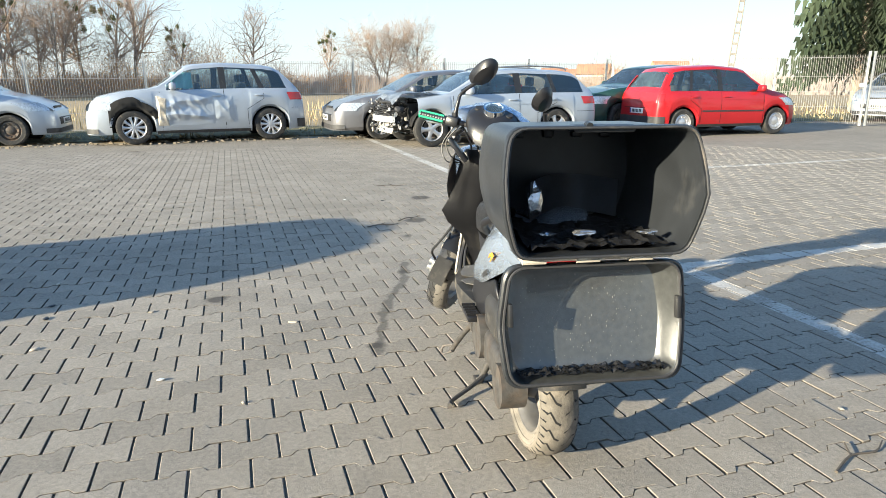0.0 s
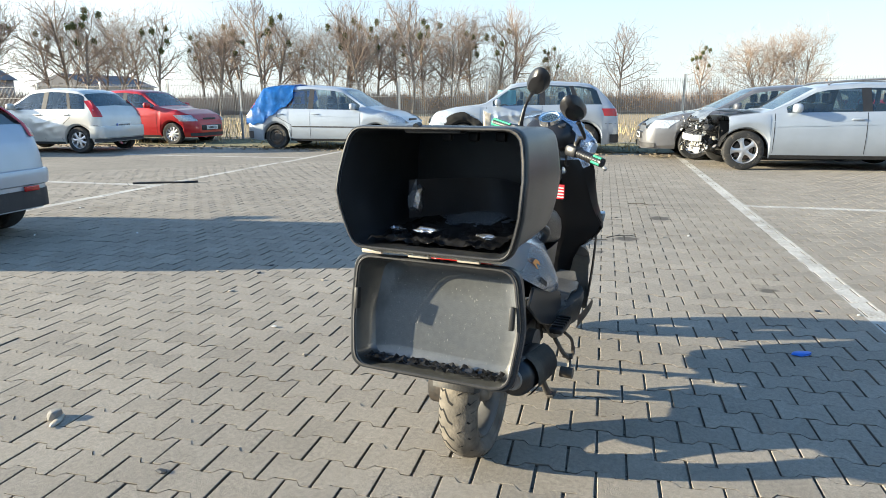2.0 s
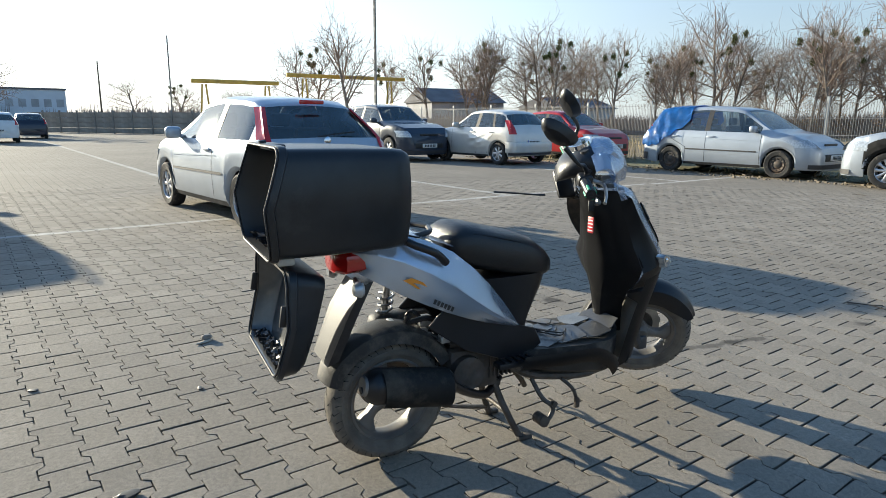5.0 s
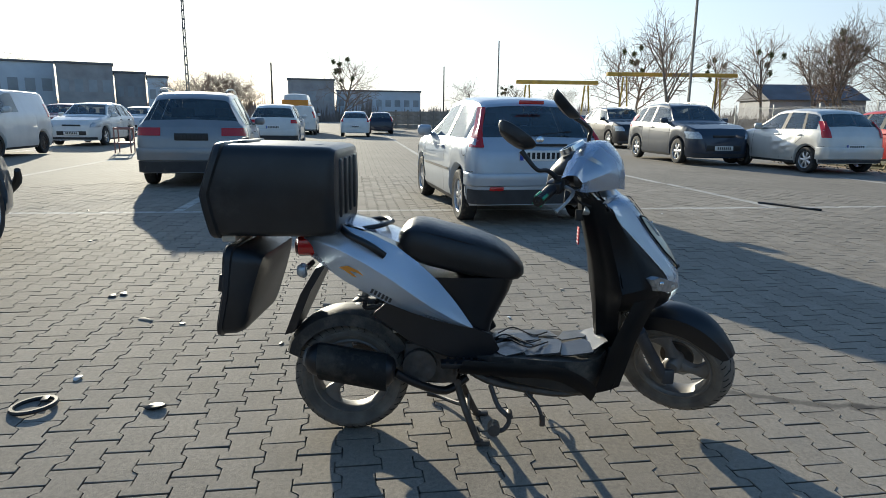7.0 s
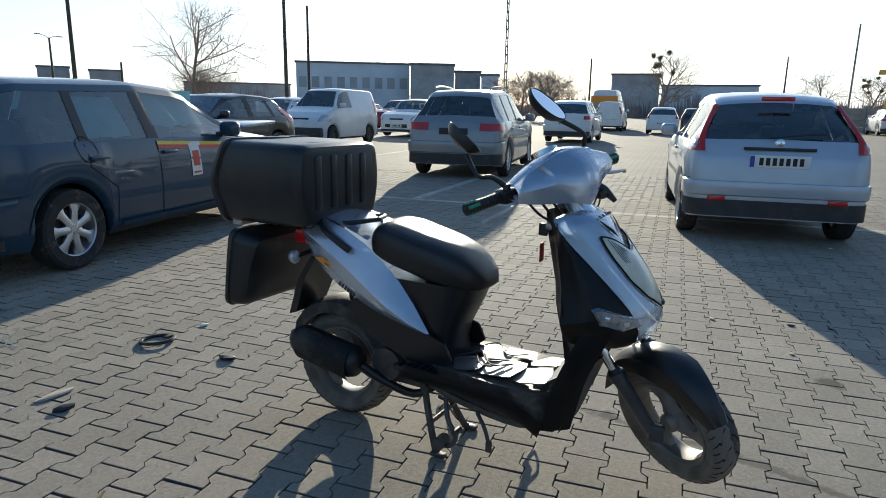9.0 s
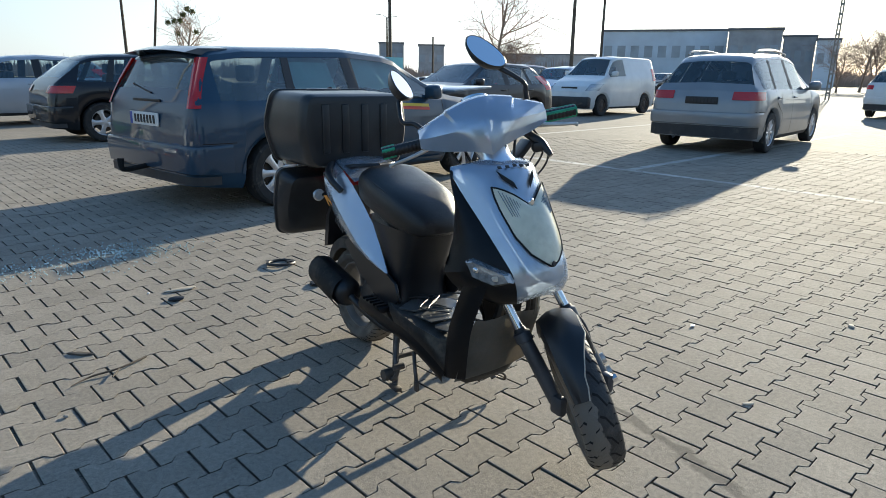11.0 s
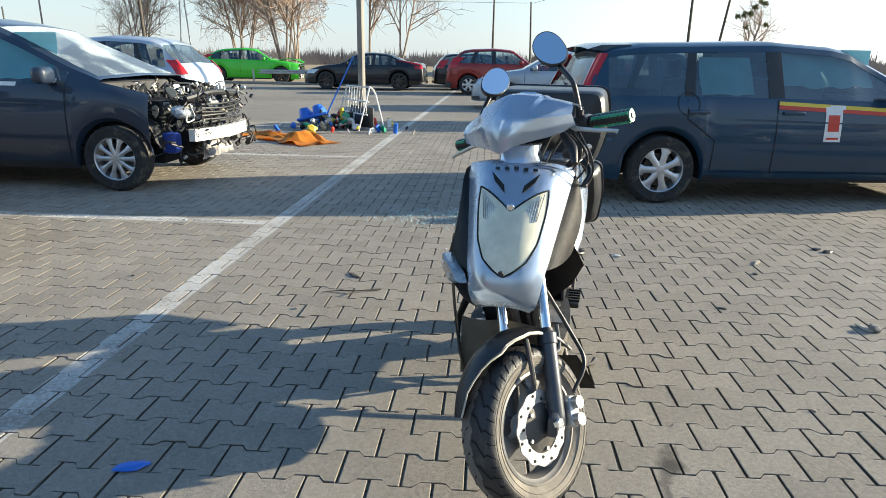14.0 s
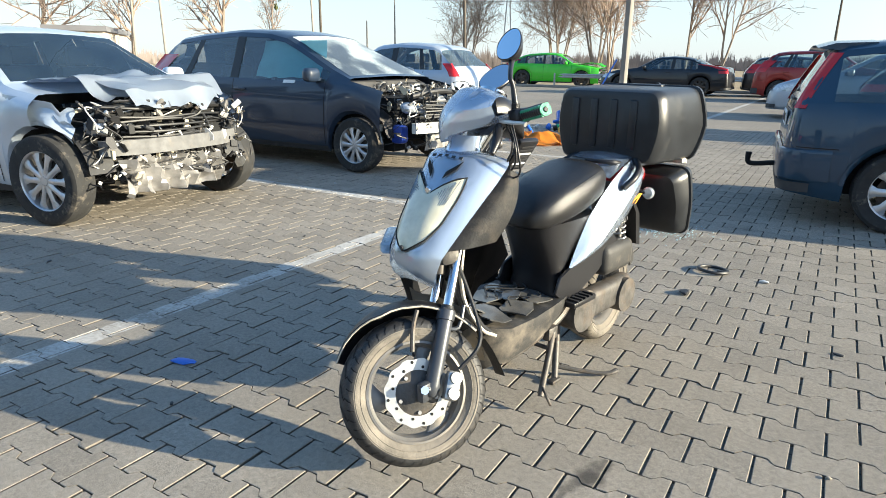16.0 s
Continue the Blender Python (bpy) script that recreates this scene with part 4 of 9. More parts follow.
for side in (1, -1):
    for k in range(7):
        a, b = cowl(.325 + .012 * k, side * (.60 - .05 * k)), cowl(.45 + .004 * k, side * (.56 - .045 * k))
        o = Vector((.0095, 0, .0075))
        part("reflector_rib", tube([a + o, b + o], .0013, 5, 1), M["s_lens"], hl)
part("bulb_cap", revolve([(.0001, .004), (.006, .004), (.008, 0)], 14, "x", (1.2095, -.002, .672)), M["trim"], hl)
bm = revolve([(.0001, .004), (.008, .004), (.011, 0)], 16, "x", (1.10, 0, .828))
part("badge", bm, M["chrome"], front, "small round chrome badge")
for side in (1, -1):
    pts = [cowl(.225, side * .44), cowl(.29, side * .19), cowl(.325, side * .17), cowl(.27, side * .38)]
    part("cowl_slot", plate_bm(bmesh.new(), [p + Vector((.003, 0, .004)) for p in pts], .002, (.6, 0, .8)), M["seam"], front, "dark slot in the cowl")
for k in range(5):
    p0 = cowl(.205, .17 * (k - 2) )
    part("maker_mark", box((0, 0, 0), (.009, .013, .002), Matrix.Translation(p0 + Vector((.003, 0, .003))) @ Matrix.Rotation(radians(42), 4, "Y")), M["ink"], front)
# black side panels from the cowl back to the shield, and the indicators
for side in (1, -1):
    rows = []
    for t in np.linspace(0.05, 1.0, 12):
        e = cowl(float(t), side * 1.0) + Vector((-.002, -side * .004, 0))
        zz = e.z - .03 * t
        hw, xc = shield_row(max(.50, min(.92, zz - .02)))
        b = Vector((xc + .05, side * hw, max(.52, zz - .03)))
        if side > 0:                   # the left one is a short flap, broken off at its foot
            if t > .70: continue
            b = Vector((.875 + .115 * (t / .70) ** 1.6, .162 + .025 * math.sin(math.pi * t / .7), .885 - .225 * t / .70))
        rows.append([e.lerp(b, float(q)) + Vector((.02, side * (.028 if side < 0 else .008), 0)) * math.sin(math.pi * q) for q in np.linspace(0, 1, 8)])
    bm = bmesh.new()
    G = [[bm.verts.new(p) for p in r] for r in rows]
    for a, b in zip(G, G[1:]):
        for i in range(7): bm.faces.new((a[i], a[i + 1], b[i + 1], b[i]))
    bmesh.ops.solidify(bm, geom=bm.faces, thickness=0.005)
    spart("side_cowl", bm, M["s_black"] if side < 0 else M["trim"], "black side cowl")
    if side > 0: continue
    # all that is left of the lower flank: two curved struts with gaps between
    for pts, hw in ((((1.075, -.160, .625), (1.040, -.165, .545), (.992, -.166, .43), (.968, -.160, .34), (.945, -.150, .245)), Vector((.046, .010, .010))), (((.42, -.222, .348), (.60, -.224, .340), (.75, -.214, .328), (.845, -.188, .280), (.900, -.160, .228)), Vector((.010, -.004, .026)))):
        bm = bmesh.new()
        C_ = smooth_path([Vector(q) for q in pts], 4)
        G = [[bm.verts.new(c_ + hw * f + Vector((0, -.008 * (1 - f * f), 0))) for f in (-1, -.5, 0, .5, 1)] for c_ in C_]
        for a, b in zip(G, G[1:]):
            for i in range(4): bm.faces.new((a[i], a[i + 1], b[i + 1], b[i]))
        bmesh.ops.solidify(bm, geom=bm.faces, thickness=0.006)
        spart("lower_cowl", bm, M["s_black"], "curved black strut of the broken lower cowl")
bm = bmesh.new()
I = [Vector(p) for p in ((1.052, -.196, .668), (1.075, -.188, .676), (1.165, -.128, .644), (1.176, -.118, .622), (1.135, -.148, .606), (1.075, -.186, .624))]
cI = sum(I, Vector()) / 6
loft_bm(bm, [[p + Vector((-.012, .016, 0)) for p in I], I, [cI + (p - cI) * .85 + Vector((.006, -.010, .002)) for p in I], [cI + (p - cI) * .4 + Vector((.009, -.014, .003)) for p in I]])
ind = spart("front_indicator", bm, M["s_lens"], "clear front indicator lens")
for q in (.3, .68):
    part("bulb", revolve([(.0001, .010), (.007, .008), (.010, 0), (.010, -.006)], 14, "x", tuple(I[0].lerp(I[3], q) + Vector((.006, -.012, -.003)))), M["chrome"] if q < .5 else M["s_hinge"], ind)

# steering: fork, front wheel, bars
def mud_side(m, colour, edge):
    """Caked mud over one side of a tread, up to a ragged line along it."""
    N, L = m.node_tree.nodes, m.node_tree.links
    b = N["Principled BSDF"]
    tc, sx, nz, ad, mr, mx = N.new("ShaderNodeTexCoord"), N.new("ShaderNodeSeparateXYZ"), N.new("ShaderNodeTexNoise"), N.new("ShaderNodeMath"), N.new("ShaderNodeMapRange"), N.new("ShaderNodeMix")
    nz.inputs["Scale"].default_value, nz.inputs["Detail"].default_value = 34.0, 5
    L.new(tc.outputs["Object"], sx.inputs[0]); L.new(tc.outputs["Object"], nz.inputs["Vector"])
    ad.operation = "MULTIPLY_ADD"; ad.inputs[1].default_value = .045
    L.new(nz.outputs[0], ad.inputs[0]); L.new(sx.outputs["Y"], ad.inputs[2])
    mr.inputs[1].default_value, mr.inputs[2].default_value, mr.inputs[3].default_value, mr.inputs[4].default_value = edge + .0225, edge + .0255, .85, 0.0
    L.new(ad.outputs[0], mr.inputs[0])
    mx.data_type = "RGBA"
    L.new(mr.outputs[0], mx.inputs["Factor"]); L.new(b.inputs["Base Color"].links[0].from_socket, mx.inputs["A"])
    mx.inputs["B"].default_value = rgb(colour)
    L.new(mx.outputs["Result"], b.inputs["Base Color"])
    return m


M["tread_mud"] = mud_side(material("tyre tread with caked mud", (0.022, 0.022, 0.023), 0.55, 0, 0.3, 24, 0.5, 110, (0.15, 0.13, 0.105), 0.22), (0.16, 0.145, 0.125), .002)
RAKE = Vector((-math.sin(radians(26)), 0, math.cos(radians(26))))
STEER = Matrix.Rotation(radians(-30.5), 4, RAKE)
AXLE = Vector((1.261, 0.097, 0.263))
HUB = Vector((.479, .809, .340)).normalized()          # the axle's own direction, leaning with the turned fork
HUB_F = HUB.cross(Vector((0, 0, 1))).normalized()
FW = Matrix.Translation(AXLE) @ Matrix((HUB_F, HUB, HUB_F.cross(HUB))).transposed().to_4x4()
front_wheel = scooter_wheel("front_wheel", scooter, FW @ Matrix.Rotation(0.3, 4, "Y"), 0.220, 0.108, "dusty front wheel with drilled brake disc", True, M["tread_mud"])
TOP = Vector((1.035, 0.0, 0.63))
UP = (TOP - AXLE).normalized()
LEFT = (HUB - UP * HUB.dot(UP)).normalized()
FWD = LEFT.cross(UP)
for side in (1, -1):
    o = LEFT * side * .078
    a, b = AXLE + o - FWD * .03, AXLE + o - FWD * .03 + UP * .24
    bm = tube([a - UP * .012, a - UP * .004, a + UP * .02, b - UP * .03, b - UP * .028, b, b + UP * .006], [.015, .021, .023, .0235, .0275, .0275, .021], 18, 1)
    box_bm(bm, AXLE + o - FWD * .012, (.05, .03, .06), None, .01)
    if side > 0:
        tube_bm(bm, [b - FWD * .0 - UP * .05, b - FWD * .045 - UP * .04, b - FWD * .05 + UP * .03], [.007, .007, .005], 8, 3)
    leg = spart("fork_leg", bm, M["s_fork"], "dark blue-grey fork lower leg")
    part("fork_tube", cyl(b, b + UP * .24, .0155, n=18), M["chrome"], leg, "chrome fork tube")
    part("dust_seal", cyl(b + UP * .004, b + UP * .016, .021, .018, 18), M["black"], leg)
    if side > 0:
        part("axle_nut", cyl(AXLE + o + LEFT * .02, AXLE + o + LEFT * .036, .013, n=6), M["chrome"], leg)
bm = bmesh.new()
c = AXLE + LEFT * .085 - FWD * .085 + UP * .03
mt = Matrix.Translation(c) @ Matrix(((FWD.x, LEFT.x, UP.x, 0), (FWD.y, LEFT.y, UP.y, 0), (FWD.z, LEFT.z, UP.z, 0), (0, 0, 0, 1)))
box_bm(bm, (0, 0, 0), (.045, .035, .085), mt, .012)
for dz in (-.022, .022):
    cyl_bm(bm, mt @ Vector((0, .012, dz)), mt @ Vector((0, .034, dz)), .017, n=14)
spart("brake_caliper", bm, M["s_alu"], "bare aluminium brake caliper")
spart("brake_hose", tube([mt @ Vector((-.01, .01, .05)), mt @ Vector((-.05, .03, .13)), mt @ Vector((-.03, .01, .22)), TOP + LEFT * .06 + UP * .02], .006, 8, 5), M["black"])
spart("fork_yoke", box(TOP - UP * .02, (.06, .20, .05), Matrix.Translation(TOP) @ STEER @ Matrix.Translation(-TOP), .012), M["s_engine"])
# front fender: a deep skirt on its right, a thin edge on its left
rings, lip = [], []
for k in range(17):
    a = radians(26 + k * 7.2)
    r = .236 + .022 * math.sin(min(1, k / 9) * math.pi / 2)
    c = Vector((r * math.cos(a), 0, r * math.sin(a)))
    d = c.normalized()
    f = math.sin(min(1, (k + 1) / 6) * math.pi / 2)
    wr_ = .044 + .013 * f
    wl = float(np.interp(k, [0, 2, 3.5, 5, 6, 8], [-.006, .006, .018, .040, .050, .054])) + .0022 * math.sin(k * 2.3)      # its left half is broken off towards the front
    dl, dr = .006 + .010 * f, .016 + .062 * f * (1 - .6 * max(0, k - 9) / 7)
    crown = lambda y: -.009 + .013 * (y / .052) ** 2
    ys = [-wr_ * .7 + (wl + wr_ * .7) * q for q in (.25, .5, .75, 1)]
    prof = [(-wr_, dr), (-wr_, dr * .5), (-wr_ * .92, dr * .16), (-wr_ * .7, .004)] + [(y, crown(y)) for y in ys] + [(wl + .001, crown(wl) + dl * .4), (wl - .002, crown(wl) + dl * .5 + .002)]
    prof += [(y, crown(y) + .006) for y in ys[2::-1]] + [(-wr_ * .7, .012), (-wr_ + .006, dr * .5), (-wr_ + .006, dr)]
    rings.append([FW @ (c + Vector((0, y - .004, 0)) - d * h) for y, h in prof])
    lip.append(rings[-1][8] + FW.to_3x3() @ (d * .001))
fender = spart("front_fender", loft(rings), M["s_black"], "black front fender with scuffed edge")
# pale tube along the broken edge; sunlight on it is in its colour
part("scuffed_edge", tube(lip, .0028, 6, 1), M["s_hinge"], fender, "pale scuffed fender edge with sunlight in its colour")
part("fender_stay", tube([FW @ Vector((-.02, .045, .235)), FW @ Vector((.0, .062, .19)), FW @ Vector((.01, .066, .12))], .007, 8, 3), M["s_engine"], fender)
bm = bmesh.new()
rows = [[FW @ Vector((rr * math.cos(radians(a)), y, rr * math.sin(radians(a)))) for y in (-.04, -.015, .015, .042)] for a, rr in ((150, .258), (160, .262), (170, .268), (178, .276))]
G = [[bm.verts.new(p) for p in r] for r in rows]
for a, b in zip(G, G[1:]):
    for i in range(3): bm.faces.new((a[i], a[i + 1], b[i + 1], b[i]))
bmesh.ops.solidify(bm, geom=bm.faces, thickness=0.004)
part("fender_flap", bm, M["s_dusty"], fender, "dusty grey rear flap of the fender")
# wiring loom and bracket left bare behind the broken cowl
for k, (yy, zz) in enumerate(((.055, 0), (.075, -.02), (.035, .03))):
    spart("bare_loom", tube([(1.02, yy, .66 + zz), (1.045, yy + .015, .56), (1.035, yy + .03, .47), (.985, yy + .055, .40 + zz), (.93, yy + .07, .345)], (.010, .006, .007)[k], 8, 4), M["black"] if k != 1 else M["s_hinge"], "bare wiring loom")
spart("steering_stem", tube([(1.03, .0, .66), (1.055, .01, .60), (1.07, .018, .56)], .022, 12, 1), M["s_engine"])
bm = bmesh.new()
G = []
for i in range(8):
    q = i / 7
    lo, hi = Vector((.957, -.160 + .288 * q, .238 + .02 * q)), Vector((1.037, -.142 + .258 * q, .470 - .006 * math.sin(q * 9)))
    G.append([bm.verts.new(lo.lerp(hi, f) + Vector((.014 * math.sin(math.pi * q) + .004 * noise.noise(Vector((q * 4, f * 4, 3))), 0, 0))) for f in (0, .2, .4, .6, .8, 1)])
for a, b in zip(G, G[1:]):
    for i in range(5): bm.faces.new((a[i], a[i + 1], b[i + 1], b[i]))
bmesh.ops.solidify(bm, geom=bm.faces, thickness=0.004)
spart("inner_guard", bm, M["s_guard"], "dusty grey guard board behind the front wheel")

HEAD = Matrix.Translation((0.855, 0, 1.0)) @ STEER     # the turned bars
def hp(x, y, z): return HEAD @ Vector((x, y, z))


HOOD = HEAD @ Matrix.Rotation(radians(0.5), 4, "Z")


def hood(t, q):
    """A place on the handlebar hood: t from its top edge to its chin, q from right to left."""
    a = abs(q)
    top = Vector((.046 - .014 * a, .195 * q, .114 - .058 * a ** 1.5))
    qb = q * .42 if a < .52 else math.copysign(.218 + (a - .52) / .48 * .782, q)
    ab = abs(qb)
    bot = Vector((float(np.interp(ab, [0, .2, .45, .75, 1], [.138, .126, .092, .046, .040])), .198 * qb, float(np.interp(ab, [0, .2, .45, .75, 1], [-.042, -.026, -.020, -.016, .004]))))
    p = top.lerp(bot, t)
    proud = .013 if a < .53 else 0.0          # the middle panel stands above the wings
    bulge = math.sin(math.pi * min(1, t * 1.05)) * (.024 * (1 - a * a)) + (.016 * (1 - abs(t - .55) / .55) if a > .53 else 0)
    return HOOD @ (p + Vector((.85, 0, .5)) * (bulge + proud * min(1, 4 * (1 - t) + .3)))


bm = bmesh.new()
QS = [-1, -.9, -.78, -.66, -.56, -.525, -.40, -.26, -.13, 0, .13, .26, .40, .525, .56, .66, .78, .9, 1]
G = []
for back, dz in ((.085, -.012), (.05, .0), (.018, .003)):
    G.append([bm.verts.new(hood(0, q) + (HOOD.to_3x3() @ Vector((-back * (1 - .35 * abs(q)), 0, dz)))) for q in QS])
G += [[bm.verts.new(hood(float(t), q)) for q in QS] for t in (0, .08, .2, .35, .48, .55, .62, .75, .88, 1)]
G.append([bm.verts.new(hood(1, q) + (HOOD.to_3x3() @ Vector((-.05, 0, .004)))) for q in QS])
for a, b in zip(G, G[1:]):
    for i in range(len(QS) - 1): bm.faces.new((a[i], a[i + 1], b[i + 1], b[i]))
bmesh.ops.solidify(bm, geom=bm.faces, thickness=0.004)
spart("handlebar_cowl", bm, M["s_silver"], "silver handlebar cowl with sharp creases", 20)
n0, n1 = hp(.045, 0, -.02), Vector((.945, 0, .925))
spart("steering_neck", loft([[c + Vector((.050 * k_ * math.cos(a), .062 * k_ * math.sin(a), 0)) for a in np.linspace(0, 2 * math.pi, 20, endpoint=False)] for c, k_ in ((n0, 1.15), (n0.lerp(n1, .5), .92), (n1, 1.0))]), M["s_silver"], "silver neck below the handlebar cowl")
rings = []
for x, zc, hw, hh in ((-.005, .034, .120, .068), (-.04, .035, .115, .062), (-.08, .020, .098, .052), (-.115, -.01, .07, .04), (-.13, -.03, .04, .03)):
    rings.append([hp(x, hw * math.copysign(abs(math.cos(2 * math.pi * k / 24)) ** .8, math.cos(2 * math.pi * k / 24)), zc + hh * math.copysign(abs(math.sin(2 * math.pi * k / 24)) ** .8, math.sin(2 * math.pi * k / 24))) for k in range(24)])
spart("instrument_cowl", loft(rings), M["s_black"], "black instrument housing")
dash = HEAD @ Matrix.Translation((-.052, 0, .094)) @ Matrix.Rotation(radians(-28), 4, "Y")
bm = revolve([(.0001, .004), (.036, .004), (.040, .010), (.046, .010), (.048, -.012)], 28, "z")
ob = spart("speedometer", bm, M["chrome"], "round speedometer with chrome ring")
ob.matrix_basis = dash
ob2 = part("dial", revolve([(.0001, .0062), (.035, .0062)], 28, "z"), M["glass_dark"], ob)
for y in (.068, -.068):
    ob = spart("warning_lamp", revolve([(.0001, .004), (.016, .004), (.019, -.01)], 18, "z", (0.0, y, -.012)), M["black"])
    ob.matrix_basis = dash
# bar ends: grips, levers, switchgear
bar = spart("handlebar", tube([hp(-.055, .31, .0), hp(-.05, .16, .004), hp(0, 0, .0), hp(-.05, -.16, .004), hp(-.055, -.31, .0)], .011, 10, 5), M["s_engine"])
for side in (1, -1):
    bm = tube([hp(-.055, side * (.19 + .125 * k / 40), .002 - .002 * k / 40) for k in range(41)], [.0175 if k % 4 < 2 else .0192 for k in range(41)], 16, 1)
    gr = part("grip", bm, M["s_black"], bar, "worn black rubber grip")
    for k in range(4):
        a = k * math.pi / 2 + .5
        d_ = Vector((.0164 * math.cos(a), 0, .0164 * math.sin(a)))
        part("grip_strip", tube([hp(-.0555, .205 if side > 0 else -.275, .0015) + STEER.to_3x3() @ d_, hp(-.056, side * .316, 0) + STEER.to_3x3() @ d_], .0056, 8, 1), M["s_green"], bar, "green grip strip")
    part("grip_collar", cyl(hp(-.056, side * .312, 0), hp(-.056, side * .319, 0), .0178, n=18), M["s_green"] if side > 0 else M["s_black"], bar)
    part("bar_end", revolve([(.0001, .003), (.006, .003), (.008, 0)], 14, "y"), M["s_black"], bar).matrix_basis = Matrix.Translation(hp(-.056, side * .319, 0)) @ STEER @ Matrix.Rotation(0 if side > 0 else math.pi, 4, "Z")
    part("switch_box", box((0, 0, 0), (.055, .06, .045), HEAD @ Matrix.Translation((-.052, side * .165, .003)), .012), M["s_black"], bar)
    part("brake_lever", tube([hp(-.02, side * .155, .0), hp(.015, side * .18, -.006), hp(.015, side * .24, -.02), hp(.004, side * .29, -.03), hp(.0, side * .30, -.035)], [.008, .007, .006, .005, .0075], 8, 5), M["s_alu"], bar, "bare metal brake lever")
# mirrors, both turned to the front
for base, knee, c, nrm, spin, w, h in (((hp(-.045, .165, .03)), Vector((.885, .128, 1.16)), Vector((.790, .050, 1.248)), Vector((.727, -.155, .669)), 51, .076, .046),
                                  ((hp(-.045, -.165, .03)), Vector((.66, -.175, 1.03)), Vector((.596, -.139, 1.143)), Vector((.57, .38, .72)), -50, .074, .045)):
    nrm.normalize()
    side_v = nrm.cross(Vector((0, 0, 1))).normalized()
    side_v = Matrix.Rotation(radians(-spin), 3, nrm) @ side_v
    up_v = side_v.cross(nrm)
    stem_to = c - nrm * .018 + (knee - c).normalized() * .05
    bm = tube([base, base.lerp(knee, .5) + Vector((0, 0, .012)), knee, stem_to], [.010, .008, .007, .009], 10, 5)
    cyl_bm(bm, base - Vector((0, 0, .03)), base + Vector((0, 0, .012)), .013, n=8)
    mi = spart("mirror", bm, M["s_black"], "mirror on a black stalk, turned to the front")

    def egg(k, s, off):
        a = 2 * math.pi * k / 28
        cx, cy = math.cos(a), math.sin(a)
        wx = w * (1 + .12 * cy)
        return c + side_v * (wx * s * math.copysign(abs(cx) ** .9, cx)) + up_v * (h * s * cy) + nrm * off
    part("mirror_housing", loft([[egg(k, .25, -.036) for k in range(28)], [egg(k, .70, -.030) for k in range(28)], [egg(k, .95, -.012) for k in range(28)], [egg(k, 1.0, 0) for k in range(28)], [egg(k, .95, .003) for k in range(28)], [egg(k, .93, 0) for k in range(28)]], caps=(True, False)), M["s_black"], mi)
    bm = bmesh.new()
    bm.faces.new([bm.verts.new(egg(k, .94, .0015)) for k in range(28)])
    part("mirror_glass", bm, M["s_mirror"], mi, "clear mirror glass", smooth=0)
# ignition key with red tag, cables, loose glove-box flap
k0 = Vector((.868, -.045, .872))
ks = spart("ignition_lock", cyl(k0, k0 + Vector((-.022, 0, .006)), .016, n=16), M["s_alu"])
part("key", box(k0 + Vector((-.035, 0, -.012)), (.03, .004, .04), None, .004), M["black"], ks)
part("key_tag", box(k0 + Vector((-.036, -.002, -.085)), (.004, .034, .062), None, .003), M["s_redtag"], ks, "red plastic key tag")
for k in range(4):
    part("tag_print", box(k0 + Vector((-.0385, -.002, -.068 - k * .013)), (.0012, .028, .004)), M["s_white"], ks)
for k in range(6):
    y = -.07 + k * .028
    bm = tube([hp(-.03, y * 1.6, -.02), hp(.02, y * 1.2, -.08), Vector((.93 + rg.uniform(-.02, .02), y, .90 + rg.uniform(-.03, .02))), Vector((.96, y * .6, .84))], .0045, 6, 5)
    spart("cable", bm, M["black"], "black control cable")
for k in range(3):
    bm = tube([hp(-.03, .12 + .02 * k, -.01), hp(-.02, .17 + .015 * k, -.07 - .02 * k), Vector((.91, .15 + .02 * k, .91 - .02 * k)), Vector((.93, .11, .86))], .0032, 6, 5)
    spart("cable", bm, M["black"], "black control cable")
bm = bmesh.new()
fm = Matrix.Translation((.845, .150, .925)) @ Matrix.Rotation(radians(-14), 4, "Z") @ Matrix.Rotation(radians(52), 4, "X")
box_bm(bm, (0, 0, 0), (.075, .125, .020), fm, .008)
fl = spart("phone_mount", bm, M["s_black"], "black plastic mount with white bars")
for k in range(7):
    part("mount_print", box((-.002, -.045 + k * .014, -.0105), (.05, .006, .002), fm), M["s_white"] if k % 3 == 1 else M["trim"], fl)
bm = bmesh.new()
tube_bm(bm, [hp(.0, .13, -.02), hp(.03, .17, -.06), hp(.06, .19, -.10)], [.012, .016, .008], 10, 3)
box_bm(bm, (0, 0, 0), (.035, .04, .035), HEAD @ Matrix.Translation((.03, .16, -.07)), .012)
spart("broken_switch_mount", bm, M["s_black"], "broken black lever mount")

# stands and undercarriage
bm = bmesh.new()
for side in (1, -1):
    tube_bm(bm, [(.405, side * .055, .235), (.43, side * .075, .15), (.487, side * .112, .018), (.505, side * .122, .012)], .013, 10, 4)
    box_bm(bm, (.505, side * .122, .010), (.06, .028, .016), None, .005)
cyl_bm(bm, (.41, -.075, .225), (.41, .075, .225), .015, n=10)
cyl_bm(bm, (.45, -.085, .105), (.45, .085, .105), .009, n=10)
spart("centre_stand", bm, M["s_engine"], "dark steel centre stand")
bm = tube([(.56, .135, .235), (.62, .16, .17), (.69, .185, .09), (.715, .195, .055)], .012, 10, 4)
tube_bm(bm, [(.70, .19, .085), (.73, .23, .07), (.72, .24, .04), (.69, .20, .06)], .005, 8, 4)
box_bm(bm, (.57, .13, .235), (.06, .03, .05), None, .006)
spart("side_stand", bm, M["s_engine"], "folded dark side stand")
bm = tube([(.47, .09, .05), (.40, .17, .03), (.33, .25, .018), (.28, .27, .02)], [.009, .009, .008, .011], 8, 4)
